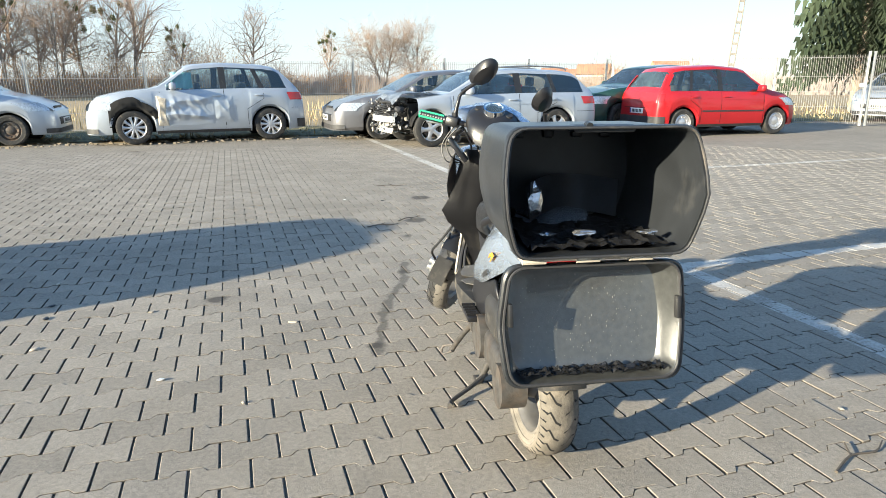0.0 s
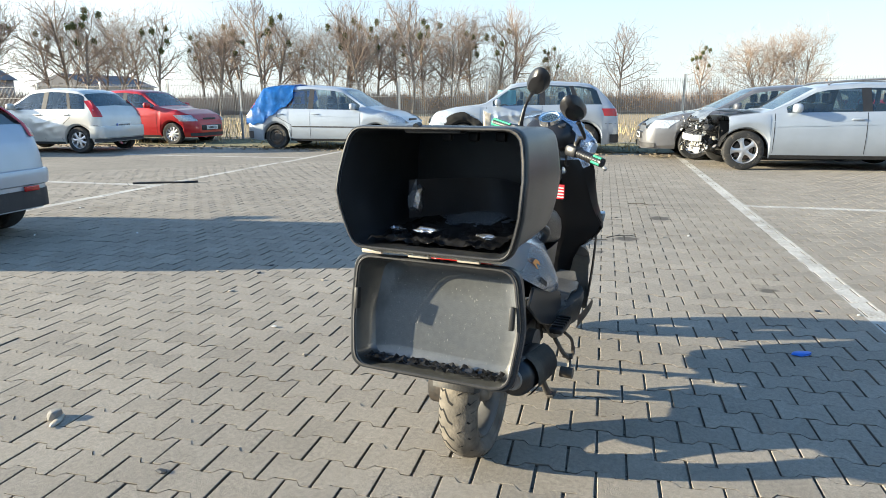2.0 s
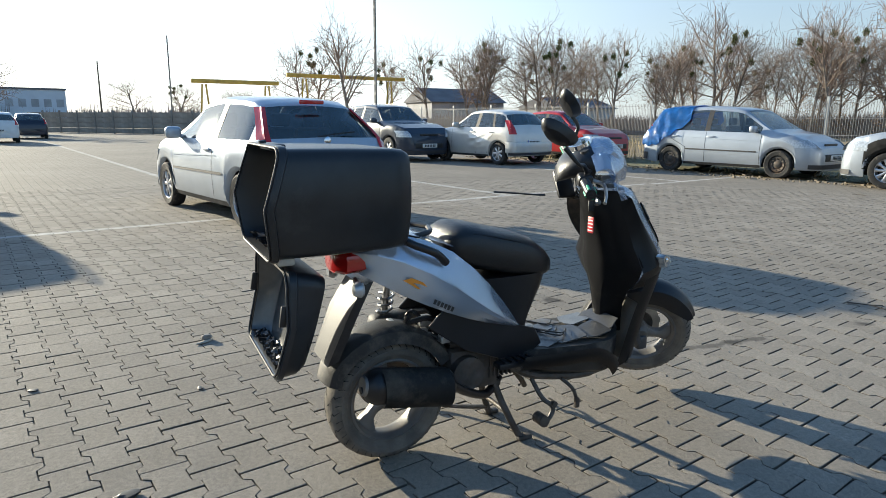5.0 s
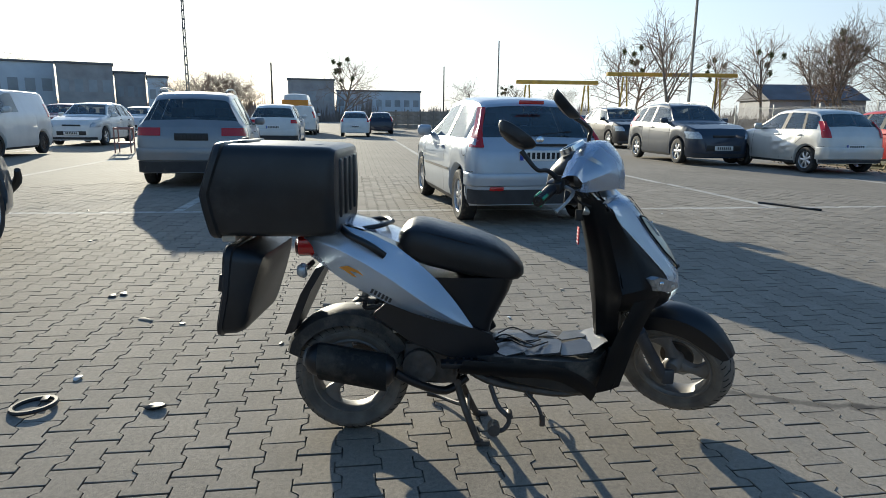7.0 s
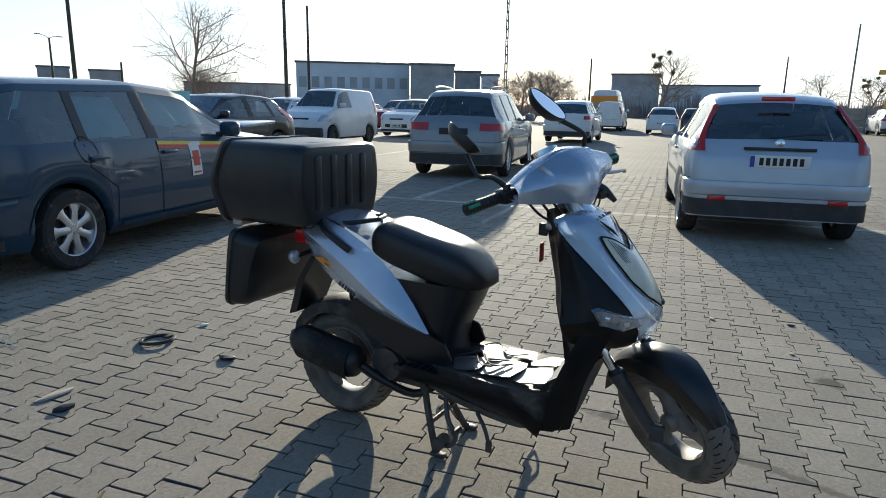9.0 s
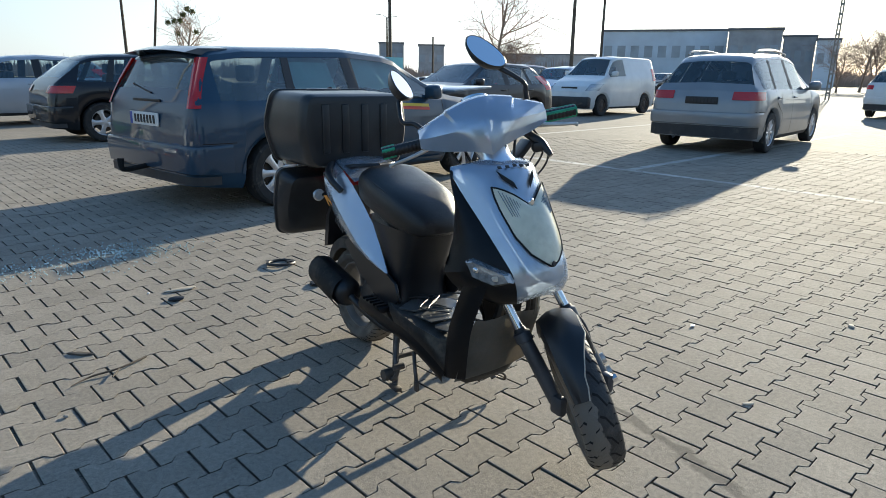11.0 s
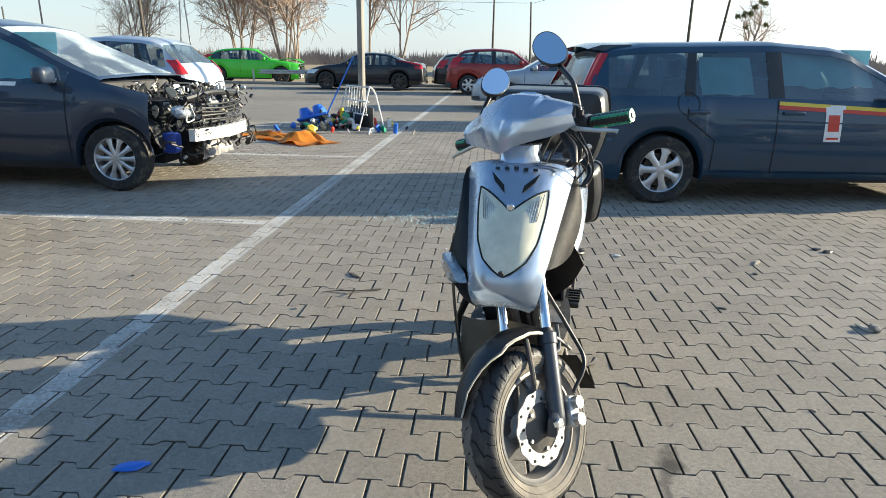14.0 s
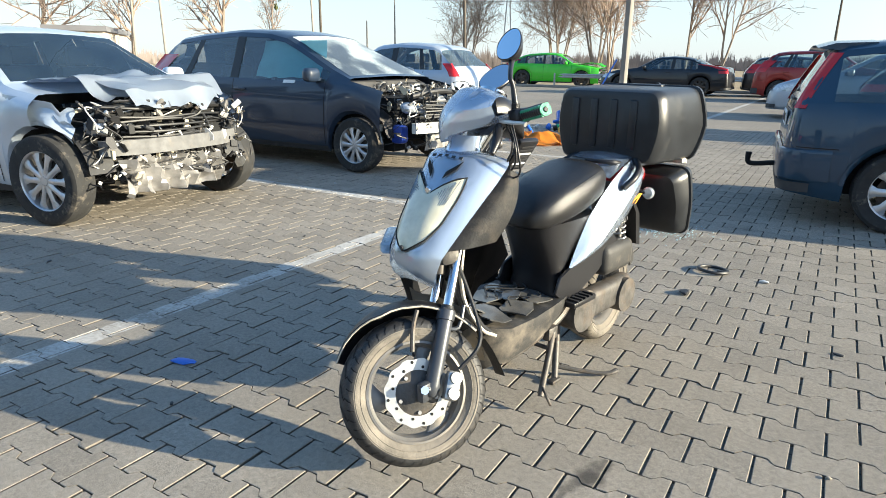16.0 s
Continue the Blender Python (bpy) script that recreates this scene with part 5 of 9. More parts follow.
spart("stand_lever", bm, M["s_engine"])
bm = tube([(.53, -.12, .24), (.56, -.15, .17), (.60, -.165, .13), (.58, -.17, .09), (.545, -.17, .085)], .009, 8, 4)
cyl_bm(bm, (.545, -.145, .095), (.545, -.195, .095), .022, n=14)
cyl_bm(bm, (.60, -.14, .145), (.60, -.18, .145), .012, n=10)
spart("hanging_bracket", bm, M["s_engine"], "bent bracket with rubber buffer")
bm = tube([(.66, -.13, .22), (.70, -.15, .18), (.72, -.155, .13)], .007, 8, 4)
box_bm(bm, (.72, -.155, .12), (.02, .015, .04), None, .004)
spart("hook_bracket", bm, M["s_engine"])
bm = bmesh.new()
for side in (1, -1):
    tube_bm(bm, [(.30, side * .10, .46), (.45, side * .12, .30), (.60, side * .11, .235), (.85, side * .10, .215), (.97, side * .05, .33), (1.0, 0, .52)], .016, 8, 5)
spart("frame_tube", bm, M["s_engine"])

# top box, open to the rear, with its lid hanging down
box_thing = thing("top_box", "scuffed black plastic delivery box, open, with hanging lid", "top box", SCOOTER)


def box_ring(x, zc, s, n_side=5, grow=0.0):
    """Six-sided ring with rounded corners."""
    P = [(-.215, -.158), (.215, -.158), (.262, -.01), (.232, .152), (-.232, .152), (-.262, -.01)]
    P = [((y * s) + math.copysign(grow, y), (z * s) + math.copysign(grow, z) * (1 if abs(z) > .05 else 0)) for y, z in P]
    rads = [.038, .038, .10, .045, .045, .10]
    out = []
    for i, (p, r) in enumerate(zip(P, rads)):
        a, b = Vector(P[i - 1]), Vector(P[(i + 1) % 6])
        p = Vector(p)
        d0, d1 = (a - p).normalized(), (b - p).normalized()
        r *= s * .9
        for k in range(n_side):
            t = k / (n_side - 1)
            q0, q1 = p + d0 * r, p + d1 * r
            q = q0 * (1 - t) ** 2 + p * 2 * t * (1 - t) + q1 * t * t
            out.append(Vector((x, q.x - .012, zc + q.y)))
    return out


def tilt(ring, back):                 # the mouth leans, its foot further back than its head, and its cheeks stand out behind
    return [Vector((p.x + back * (p.z - .95) - .30 * back * max(0.0, 1 - abs(p.z - .938) / .14), p.y, p.z)) for p in ring]


zc = .948
rings = [tilt(box_ring(-.405, zc, 1.035), .10), tilt(box_ring(-.400, zc, 1.045), .10), tilt(box_ring(-.385, zc, 1.045), .10), tilt(box_ring(-.380, zc, 1.0), .10), tilt(box_ring(-.22, zc, .995), .05), tilt(box_ring(-.06, zc, .975), 0), tilt(box_ring(-.022, zc, .955), 0), tilt(box_ring(-.004, zc, .90), 0), tilt(box_ring(.002, zc, .82), 0)]
inner = [tilt(box_ring(-.405, zc, .985), .10), tilt(box_ring(-.38, zc, .968), .10), tilt(box_ring(-.06, zc, .945), 0), tilt(box_ring(-.012, zc, .90), 0)]
bm = loft(rings, caps=(False, True))
loft_bm(bm, inner, caps=(False, True))
bmesh.ops.remove_doubles(bm, verts=bm.verts, dist=1e-5)
part("box_shell", bm, M["s_box"], box_thing, "scuffed black box shell")
bm = bmesh.new()
ra, rb = tilt(box_ring(-.4055, zc, 1.035), .10), tilt(box_ring(-.4055, zc, .985), .10)
A_, B_ = [bm.verts.new(p) for p in ra], [bm.verts.new(p) for p in rb]
for i in range(len(A_)):
    j = (i + 1) % len(A_)
    bm.faces.new((A_[i], A_[j], B_[j], B_[i]))
part("box_lip", bm, M["s_box"], box_thing)
bm = tube_bm(bmesh.new(), [p + Vector((-.003, 0, 0)) for p in tilt(box_ring(-.4055, zc, 1.010), .10)] + [tilt(box_ring(-.4085, zc, 1.010), .10)[0]], .0035, 6, 1)
part("box_seal", bm, M["trim"], box_thing, "grey rubber seal")
for k in range(4):
    y = -.145 + k * .088
    bm = box((.002, y - .012, .955), (.016, .034, .20), None, .007)
    box_bm(bm, (-.014, y - .012, 1.062), (.03, .034, .03), None, .008)
    part("front_rib", bm, M["s_box"], box_thing)
bm = box((-.17, -.012, 1.092), (.20, .20, .010), None, .005)
box_bm(bm, (-.36, -.012, 1.098), (.05, .16, .020), None, .008)
cyl_bm(bm, (-.39, .03, 1.105), (-.37, .03, 1.108), .009, n=10)
part("box_latch", bm, M["s_box"], box_thing)
# liner, bag and foil inside
bm = bmesh.new()
rows = []
for q in np.linspace(0, 1, 7):
    rows.append([Vector((-.24 + .22 * math.sin(math.pi * s * .8), .13 - .30 * s, .84 + .11 * q - .02 * s)) for s in np.linspace(0, 1, 12)])
G = [[bm.verts.new(p) for p in r] for r in rows]
for a, b in zip(G, G[1:]):
    for i in range(11): bm.faces.new((a[i], a[i + 1], b[i + 1], b[i]))
bmesh.ops.solidify(bm, geom=bm.faces, thickness=0.004)
part("liner_sheet", bm, M["s_liner"], box_thing, "grey plastic liner sheet")
bm = bmesh.new()
G = [[bm.verts.new((-.41 + .40 * i / 22, -.19 + .36 * j / 24, .812 + .016 * noise.noise(Vector((i * .6, j * .6, 1))) + .010 * noise.noise(Vector((i * 1.7, j * 1.7, 4))))) for j in range(25)] for i in range(23)]
for a, b in zip(G, G[1:]):
    for j in range(24): bm.faces.new((a[j], a[j + 1], b[j + 1], b[j]))
part("bag_film", bm, M["s_bag"], box_thing, "crumpled black film", smooth=20)
for cx, cy, cz, sz in ((-.36, .02, .835, .022), (-.22, .115, .90, .045), (-.365, -.15, .833, .018), (-.35, .11, .832, .016)):
    bm = bmesh.new()
    bmesh.ops.create_icosphere(bm, subdivisions=2, radius=sz)
    for v in bm.verts:
        v.co = Vector((v.co.x * .6, v.co.y * (1.3 if sz < .03 else .5), v.co.z * (.35 if sz < .03 else 1))) * (1 + .9 * noise.noise(v.co * 75 + Vector((cy, cx, 0)) * 9)) + Vector((cx, cy, cz))
    for v in bm.verts:
        v.co.z = max(v.co.z, .818) if sz < .03 else v.co.z
    part("foil_scrap", bm, M["s_foil"], box_thing, "crinkled silver foil", smooth=0)
# hinge strip and mounting rack
bm = box((-.375, -.008, .782), (.05, .40, .022), None, .006)
for k in range(3):
    cyl_bm(bm, (-.40, -.15 + k * .14, .775), (-.40, -.09 + k * .14, .775), .008, n=8)
part("hinge_strip", bm, M["s_hinge"], box_thing, "dirty cream hinge strip")
bm = box((-.38, -.15, .79), (.03, .05, .006), None, .002)
part("hinge_tape", bm, M["s_redtag"], box_thing)
bm = box((-.16, -.008, .790), (.34, .22, .016), None, .005)
for side in (1, -1):
    tube_bm(bm, [(-.30, side * .10, .788), (-.12, side * .11, .785), (.02, side * .10, .80), (.12, side * .09, .815), (.16, 0, .818)], .009, 8, 5)
part("rack", bm, M["s_black"], box_thing, "black tubular luggage rack")
# lid: a tray on its hinge, mouth to the rear
LID = Matrix.Translation((-.374, -.010, .762)) @ Matrix.Rotation(radians(8.5), 4, "Y")


def lid_ring(d, s, grow=0.0):
    """A ring of the lid: its cheeks bow inwards to meet the box, and it thins towards its foot."""
    hw, top, bot, r = .246 * s + grow, -.004 - (1 - s) * .14, -.322 + (1 - s) * .14, .045
    mid = (top + bot) / 2
    P = [(-hw * .95, bot), (hw * .95, bot), (hw * 1.03, mid), (hw * .95, top), (-hw * .95, top), (-hw * 1.03, mid)]
    out = []
    for i, p in enumerate(P):
        a, b, p = Vector(P[i - 1]), Vector(P[(i + 1) % 6]), Vector(p)
        q0, q1 = p + (a - p).normalized() * r, p + (b - p).normalized() * r
        for k in range(7):
            t = k / 6
            q = q0 * (1 - t) ** 2 + p * 2 * t * (1 - t) + q1 * t * t
            down = max(0.0, min(1.0, -q.y / .33))
            bow = .016 * max(0.0, 1 - abs(q.y + .163) / .16) * min(1.0, abs(q.x) / hw) ** 4
            out.append(LID @ Vector((d * (1.06 - .42 * down) + bow * (1 - min(1, max(0, d) / .09)), q.x, q.y)))
    return out


bm = loft([lid_ring(-.004, 1.0), lid_ring(.0, 1.02), lid_ring(.02, 1.02), lid_ring(.024, .985), lid_ring(.085, .94), lid_ring(.115, .86), lid_ring(.125, .72)], caps=(False, True))
part("lid_shell", bm, M["s_box"], box_thing, "black outer lid shell")
bm = loft([lid_ring(-.004, .985), lid_ring(.004, .955), lid_ring(.070, .915), lid_ring(.098, .85), lid_ring(.106, .72)], caps=(False, True))
part("lid_tray", bm, M["s_boxin"], box_thing, "scratched dark inner lid")
bm = bmesh.new()
A_, B_ = [bm.verts.new(p) for p in lid_ring(-.0045, 1.0)], [bm.verts.new(p) for p in lid_ring(-.0045, .984)]
for i in range(len(A_)):
    j = (i + 1) % len(A_)
    bm.faces.new((A_[i], A_[j], B_[j], B_[i]))
part("lid_lip", bm, M["s_box"], box_thing)
rs_ = random.Random(14)
bm = bmesh.new()
for k in range(260):
    y, z, sz = rs_.uniform(-.20, .20), -.02 - .27 * rs_.random() ** .8, rs_.uniform(.0004, .0014)
    dd = .106 * (1.06 - .42 * (-z / .33)) - .0012
    long_ = rs_.choice([1, 1, 1, 2.5])
    bm.faces.new([bm.verts.new(LID @ Vector((dd, y + sz * math.cos(a), z + sz * long_ * math.sin(a)))) for a in (.2, 1.3, 2.5, 3.6, 4.9)])
part("dried_splash", bm, M["s_speck"], box_thing, "pale dried splashes", smooth=0)
part("lid_seal", tube_bm(bmesh.new(), lid_ring(-.007, .962) + [lid_ring(-.007, .962)[0]], .004, 6, 1), M["trim"], box_thing, "grey rubber seal")
for side in (1, -1):
    part("lid_clip", box((-.002, side * .226, -.13), (.02, .012, .06), LID, .003), M["black"], box_thing)
bm = bmesh.new()
G = [[bm.verts.new(LID @ Vector((.0 + .055 * i / 6 - .005 * noise.noise(Vector((i, j * .5, 7))), -.20 + .40 * j / 40, -.292 + .016 * noise.noise(Vector((i * .9, j * .7, 2)))))) for j in range(41)] for i in range(7)]
for a, b in zip(G, G[1:]):
    for j in range(40): bm.faces.new((a[j], a[j + 1], b[j + 1], b[j]))
part("lid_film", bm, M["s_bag"], box_thing, "crumpled black film", smooth=20)

# ---- cars ----
TOPS = {      # outline from tail to nose: along the length, height
    "hatch": [(0, .40), (.010, .56), (.03, .66), (.045, .70), (.105, .93), (.135, .965), (.20, .985), (.38, 1.0), (.50, .975), (.54, .95), (.70, .69), (.735, .665), (.85, .625), (.94, .54), (.985, .45), (1, .34)],
    "wagon": [(0, .38), (.008, .55), (.022, .64), (.035, .69), (.085, .92), (.105, .955), (.16, .98), (.40, 1.0), (.52, .975), (.56, .95), (.71, .69), (.74, .665), (.85, .62), (.94, .54), (.985, .45), (1, .34)],
    "estate": [(0, .38), (.006, .55), (.012, .64), (.019, .69), (.052, .92), (.070, .955), (.13, .98), (.40, 1.0), (.52, .975), (.56, .95), (.71, .69), (.74, .665), (.85, .62), (.94, .54), (.985, .45), (1, .34)],
    "suv": [(0, .36), (.008, .52), (.022, .62), (.035, .66), (.085, .91), (.11, .955), (.17, .98), (.40, 1.0), (.52, .975), (.56, .95), (.69, .70), (.725, .675), (.85, .64), (.945, .58), (.985, .48), (1, .34)],
    "mpv": [(0, .36), (.008, .52), (.022, .62), (.035, .66), (.08, .91), (.10, .955), (.16, .98), (.40, 1.0), (.55, .97), (.60, .94), (.76, .66), (.79, .635), (.87, .59), (.95, .50), (.988, .42), (1, .32)],
    "sedan": [(0, .38), (.008, .56), (.02, .70), (.04, .735), (.13, .76), (.17, .79), (.27, .94), (.32, .975), (.43, 1.0), (.52, .98), (.56, .95), (.69, .70), (.73, .68), (.85, .63), (.94, .54), (.985, .44), (1, .34)],
    "van": [(0, .28), (.006, .50), (.012, .62), (.02, .93), (.035, .975), (.08, .99), (.45, 1.0), (.58, .985), (.63, .955), (.77, .66), (.80, .63), (.88, .57), (.95, .49), (.988, .40), (1, .28)],
    "coupe_suv": [(0, .36), (.008, .54), (.02, .66), (.05, .72), (.20, .93), (.26, .965), (.43, 1.0), (.53, .975), (.57, .945), (.70, .69), (.735, .665), (.85, .63), (.945, .56), (.985, .46), (1, .34)],
    "prius": [(0, .38), (.010, .56), (.03, .66), (.045, .70), (.085, .90), (.11, .945), (.20, .975), (.40, 1.0), (.50, .985), (.56, .95), (.78, .66), (.81, .63), (.88, .58), (.95, .51), (.988, .43), (1, .34)],
}
SHAPES = {    # windows: rear screen, windscreen, side windows
    "hatch": ((.05, .10), (.545, .695), [(.10, .20), (.225, .385), (.42, .66)]),
    "wagon": ((.04, .083), (.565, .705), [(.08, .215), (.235, .385), (.415, .66)]),
    "estate": ((.024, .050), (.565, .705), [(.065, .215), (.235, .385), (.415, .66)]),
    "suv": ((.04, .083), (.565, .685), [(.09, .20), (.225, .38), (.41, .65)]),
    "mpv": ((.04, .078), (.605, .755), [(.08, .20), (.22, .40), (.43, .71)]),
    "sedan": ((.175, .265), (.565, .685), [(.23, .27), (.285, .40), (.425, .65)]),
    "van": ((.013, .0195), (.635, .765), [(.50, .72)]),
    "coupe_suv": ((.055, .195), (.575, .695), [(.14, .22), (.235, .40), (.425, .66)]),
    "prius": ((.05, .083), (.565, .775), [(.10, .20), (.225, .39), (.42, .72)]),
    "hatch3": ((.036, .10), (.545, .695), [(.10, .32), (.36, .66)]),
}


class Shell:
    """The skin of a car as a function of length and height. x forwards from the rear axle, z up."""

    def __init__(self, kind, length, width, height, wheelbase, wheel_r, rear, belt=0.66, sill=0.2, tumble=0.225):
        self.top = [(s, z) for s, z in TOPS["hatch" if kind == "hatch3" else kind]]
        self.win = SHAPES[kind]
        self.L, self.W, self.H, self.wb, self.wr, self.rear, self.belt, self.sill, self.tumble = length, width, height, wheelbase, wheel_r, rear, belt, sill, tumble
        self.kind = kind

    def x(self, s): return s * self.L - self.rear

    def s(self, x): return (x + self.rear) / self.L

    def ztop(self, s): return float(np.interp(s, [a for a, _ in self.top], [b for _, b in self.top])) * self.H

    def half(self, s):
        k = np.interp(s, [0, .006, .014, .03, .06, .12, .30, .62, .84, .91, .955, .98, .992, 1], [.77, .85, .90, .94, .97, .99, 1, 1, .98, .94, .87, .78, .69, .60])
        return float(k) * self.W / 2

    def zbottom(self, s):
        x = self.x(s)
        z = self.sill + 0.05 * max(0, (0.1 - s) / 0.1)
        ra = self.wr + 0.055
        for c in (0.0, self.wb):
            d = abs(x - c)
            if d < ra:
                z = max(z, self.wr * 0.95 + math.sqrt(max(0, ra * ra - d * d)))
        return z

    def lean(self, s, z):
        """How far the rear pillars' tops lean forwards."""
        k = {"van": 0.0, "wagon": 0.22, "estate": 0.14, "sedan": 0.0, "mpv": 0.22, "coupe_suv": 0.0}.get(self.kind, 0.38)
        return k * float(np.interp(s, [.03, .09, .21, .36], [0, 1, 1, 0])) * max(0.0, z - self.belt * self.H)

    def ring(self, s):
        zt, zb, w = self.ztop(s), self.zbottom(s), self.half(s)
        zt = max(zt, zb + 0.06)
        zbelt = min(self.belt * self.H - 0.05 * self.H * max(0, s - 0.3), zt - 0.045)
        zbelt = max(zbelt, zb + 0.02)
        h = max(0.0, zt - zbelt)
        t = min(1.0, h / (0.28 * self.H))
        wr = w * (0.93 - self.tumble * t)
        d = zbelt - zb
        ws = w * 0.945
        return [(w * 0.925, zb), (w * 0.982, zb + 0.12 * d), (w * 1.0, zb + 0.42 * d), (w * 0.996, zb + 0.64 * d), (w * 0.980, zb + 0.84 * d), (ws, zbelt),
                (ws - 0.012, zbelt + min(0.02, h * 0.2)), (wr + 0.02 * t, zt - min(0.10, h * 0.42)), (wr - 0.01, zt - min(0.05, h * 0.22)), (wr - 0.065, zt - min(0.02, h * 0.1)), (wr * 0.5, zt - 0.002), (0.0, zt + 0.008)]

    def y(self, s, z):
        r = self.ring(s)[:9]
        return float(np.interp(z, [p[1] for p in r], [p[0] for p in r]))

    def tail(self, z):
        a = [p for p in self.top if p[0] < 0.3]
        return float(np.interp(z / self.H, [p[1] for p in a], [p[0] for p in a]))

    def nose(self, z):
        a = [p for p in self.top if p[0] > 0.7][::-1]
        return float(np.interp(z / self.H, [p[1] for p in a], [p[0] for p in a]))

    def stations(self, s_max=1.0):
        S = [p[0] for p in self.top] + [.003, .006, .014, .06, .955, .98, .992] + list(np.linspace(0.02, 0.98, 30)) + list(self.win[0]) + list(self.win[1])
        for a, b in self.win[2]: S += [a, b]
        ra = self.wr + 0.055
        for c in (0.0, self.wb):
            for k in range(13):
                S.append(self.s(c + ra * 0.999 * math.cos(math.pi * k / 12)))
            S += [self.s(c + ra * 1.02), self.s(c - ra * 1.02)]
        S = sorted(s for s in set(round(s, 5) for s in S) if 0 <= s <= s_max)
        out = [S[0]]
        for s in S[1:]:
            if s - out[-1] > 0.0012: out.append(s)
        return out


def car_wheel(parent, c, r, width, rim_mat, spokes, side, steer=0.0, solid=False, tyre_mat=None):
    w = new("wheel")
    w.parent = parent
    w.matrix_basis = pose(c[0], c[1], c[2], 0, 0, steer + (0 if side > 0 else 180))
    h = width / 2
    rr = r * 0.66
    h *= .92
    part("tyre", revolve([(rr, -h * .9), (r * .90, -h), (r * .975, -h * .86), (r, -h * .6), (r, h * .6), (r * .975, h * .86), (r * .90, h), (rr, h * .9), (rr * .97, h * .5)], 36), tyre_mat or M["rubber"], w)
    bm = revolve([(rr, h * .9), (rr * .96, h * .82), (rr * .93, h * .3), (rr * .9, -h * .6)], 36)
    if solid:
        revolve_bm(bm, [(rr * .93, h * .55), (rr * .75, h * .72), (rr * .5, h * .5), (rr * .3, h * .7), (0.0001, h * .7)], 30)
        for k in range(9):
            a = 2 * math.pi * k / 9
            cyl_bm(bm, (rr * .62 * math.cos(a), h * .6, rr * .62 * math.sin(a)), (rr * .62 * math.cos(a), h * .72, rr * .62 * math.sin(a)), rr * .085, n=8)
    else:
        revolve_bm(bm, [(rr * .24, h * .45), (rr * .22, h * .72), (rr * .1, h * .78), (0.0001, h * .78)], 16)
        for k in range(spokes):
            a = 2 * math.pi * k / spokes
            m = Matrix.Rotation(-a, 4, "Y")
            wd = rr * min(0.34, 2.1 / spokes)
            # each spoke: narrow at the hub, flared to the rim, with a ridge along it
            rings = []
            for x, k2, dz in ((rr * .16, .80, .0), (rr * .40, .46, .04), (rr * .70, .50, .02), (rr * .955, .95, -.06)):
                w_ = wd * k2
                rings.append([m @ Vector((x, h * (yy + dz), z)) for yy, z in ((.34, -w_ * .8), (.62, -w_), (.72, -w_ * .45), (.74, 0), (.72, w_ * .45), (.62, w_), (.34, w_ * .8))])
            loft_bm(bm, rings)
            cyl_bm(bm, m @ Vector((rr * .145 * math.cos(.4), h * .70, rr * .145 * math.sin(.4))), m @ Vector((rr * .145 * math.cos(.4), h * .80, rr * .145 * math.sin(.4))), rr * .03, n=6)
    part("rim", bm, rim_mat, w)
    part("brake_disc", revolve([(rr * .72, h * .12), (rr * .72, h * .2), (rr * .1, h * .2), (0.0001, h * .2)], 24), M["rim_dark"], w)
    return w


def patch(rows, thick, name, mat, parent, label=""):
    """A thin shell over a grid of points, pushed inwards for thickness."""
    bm = bmesh.new()
    G = [[bm.verts.new(p) for p in row] for row in rows]
    for a, b in zip(G, G[1:]):
        for i in range(len(a) - 1):
            bm.faces.new((a[i], a[i + 1], b[i + 1], b[i]))
    return part(name, bm, mat, parent, label)


def lamp_patch(sh, end, side, depth, zl, zh, yin, name, mat, parent, label="", rows=5, out=0.008):
    grid = []
    for k in range(rows):
        z = zl + (zh - zl) * k / (rows - 1)
        row = []
        if end == "tail":
            s0 = sh.tail(z)
            for q in (1, .75, .5, .3, .12, 0):
                s = s0 + 0.002 + depth * q / sh.L
                row.append(Vector((sh.x(s) + sh.lean(s, z) - out * (1 - q), side * (sh.y(s, z) + out), z)))
            y0 = abs(row[-1].y)
            y1 = min(yin, y0 - 0.045)
            for q in (0.3, 0.65, 1.0):
                row.append(Vector((sh.x(s0) + sh.lean(s0, z) - out - 0.004, side * (y0 + (y1 - y0) * q), z)))
        else:
            s0 = sh.nose(z)
            for q in (1, .75, .5, .3, .12, 0):
                s = s0 - 0.002 - depth * q / sh.L
                row.append(Vector((sh.x(s) + out * (1 - q), side * (sh.y(s, z) + out), z)))
            y0 = row[-1].y
            for q in (0.3, 0.65, 1.0):
                row.append(Vector((sh.x(s0) + out + 0.004, y0 + (side * yin - y0) * q, z)))
        grid.append(row)
    return patch(grid, 0, name, mat, parent, label)


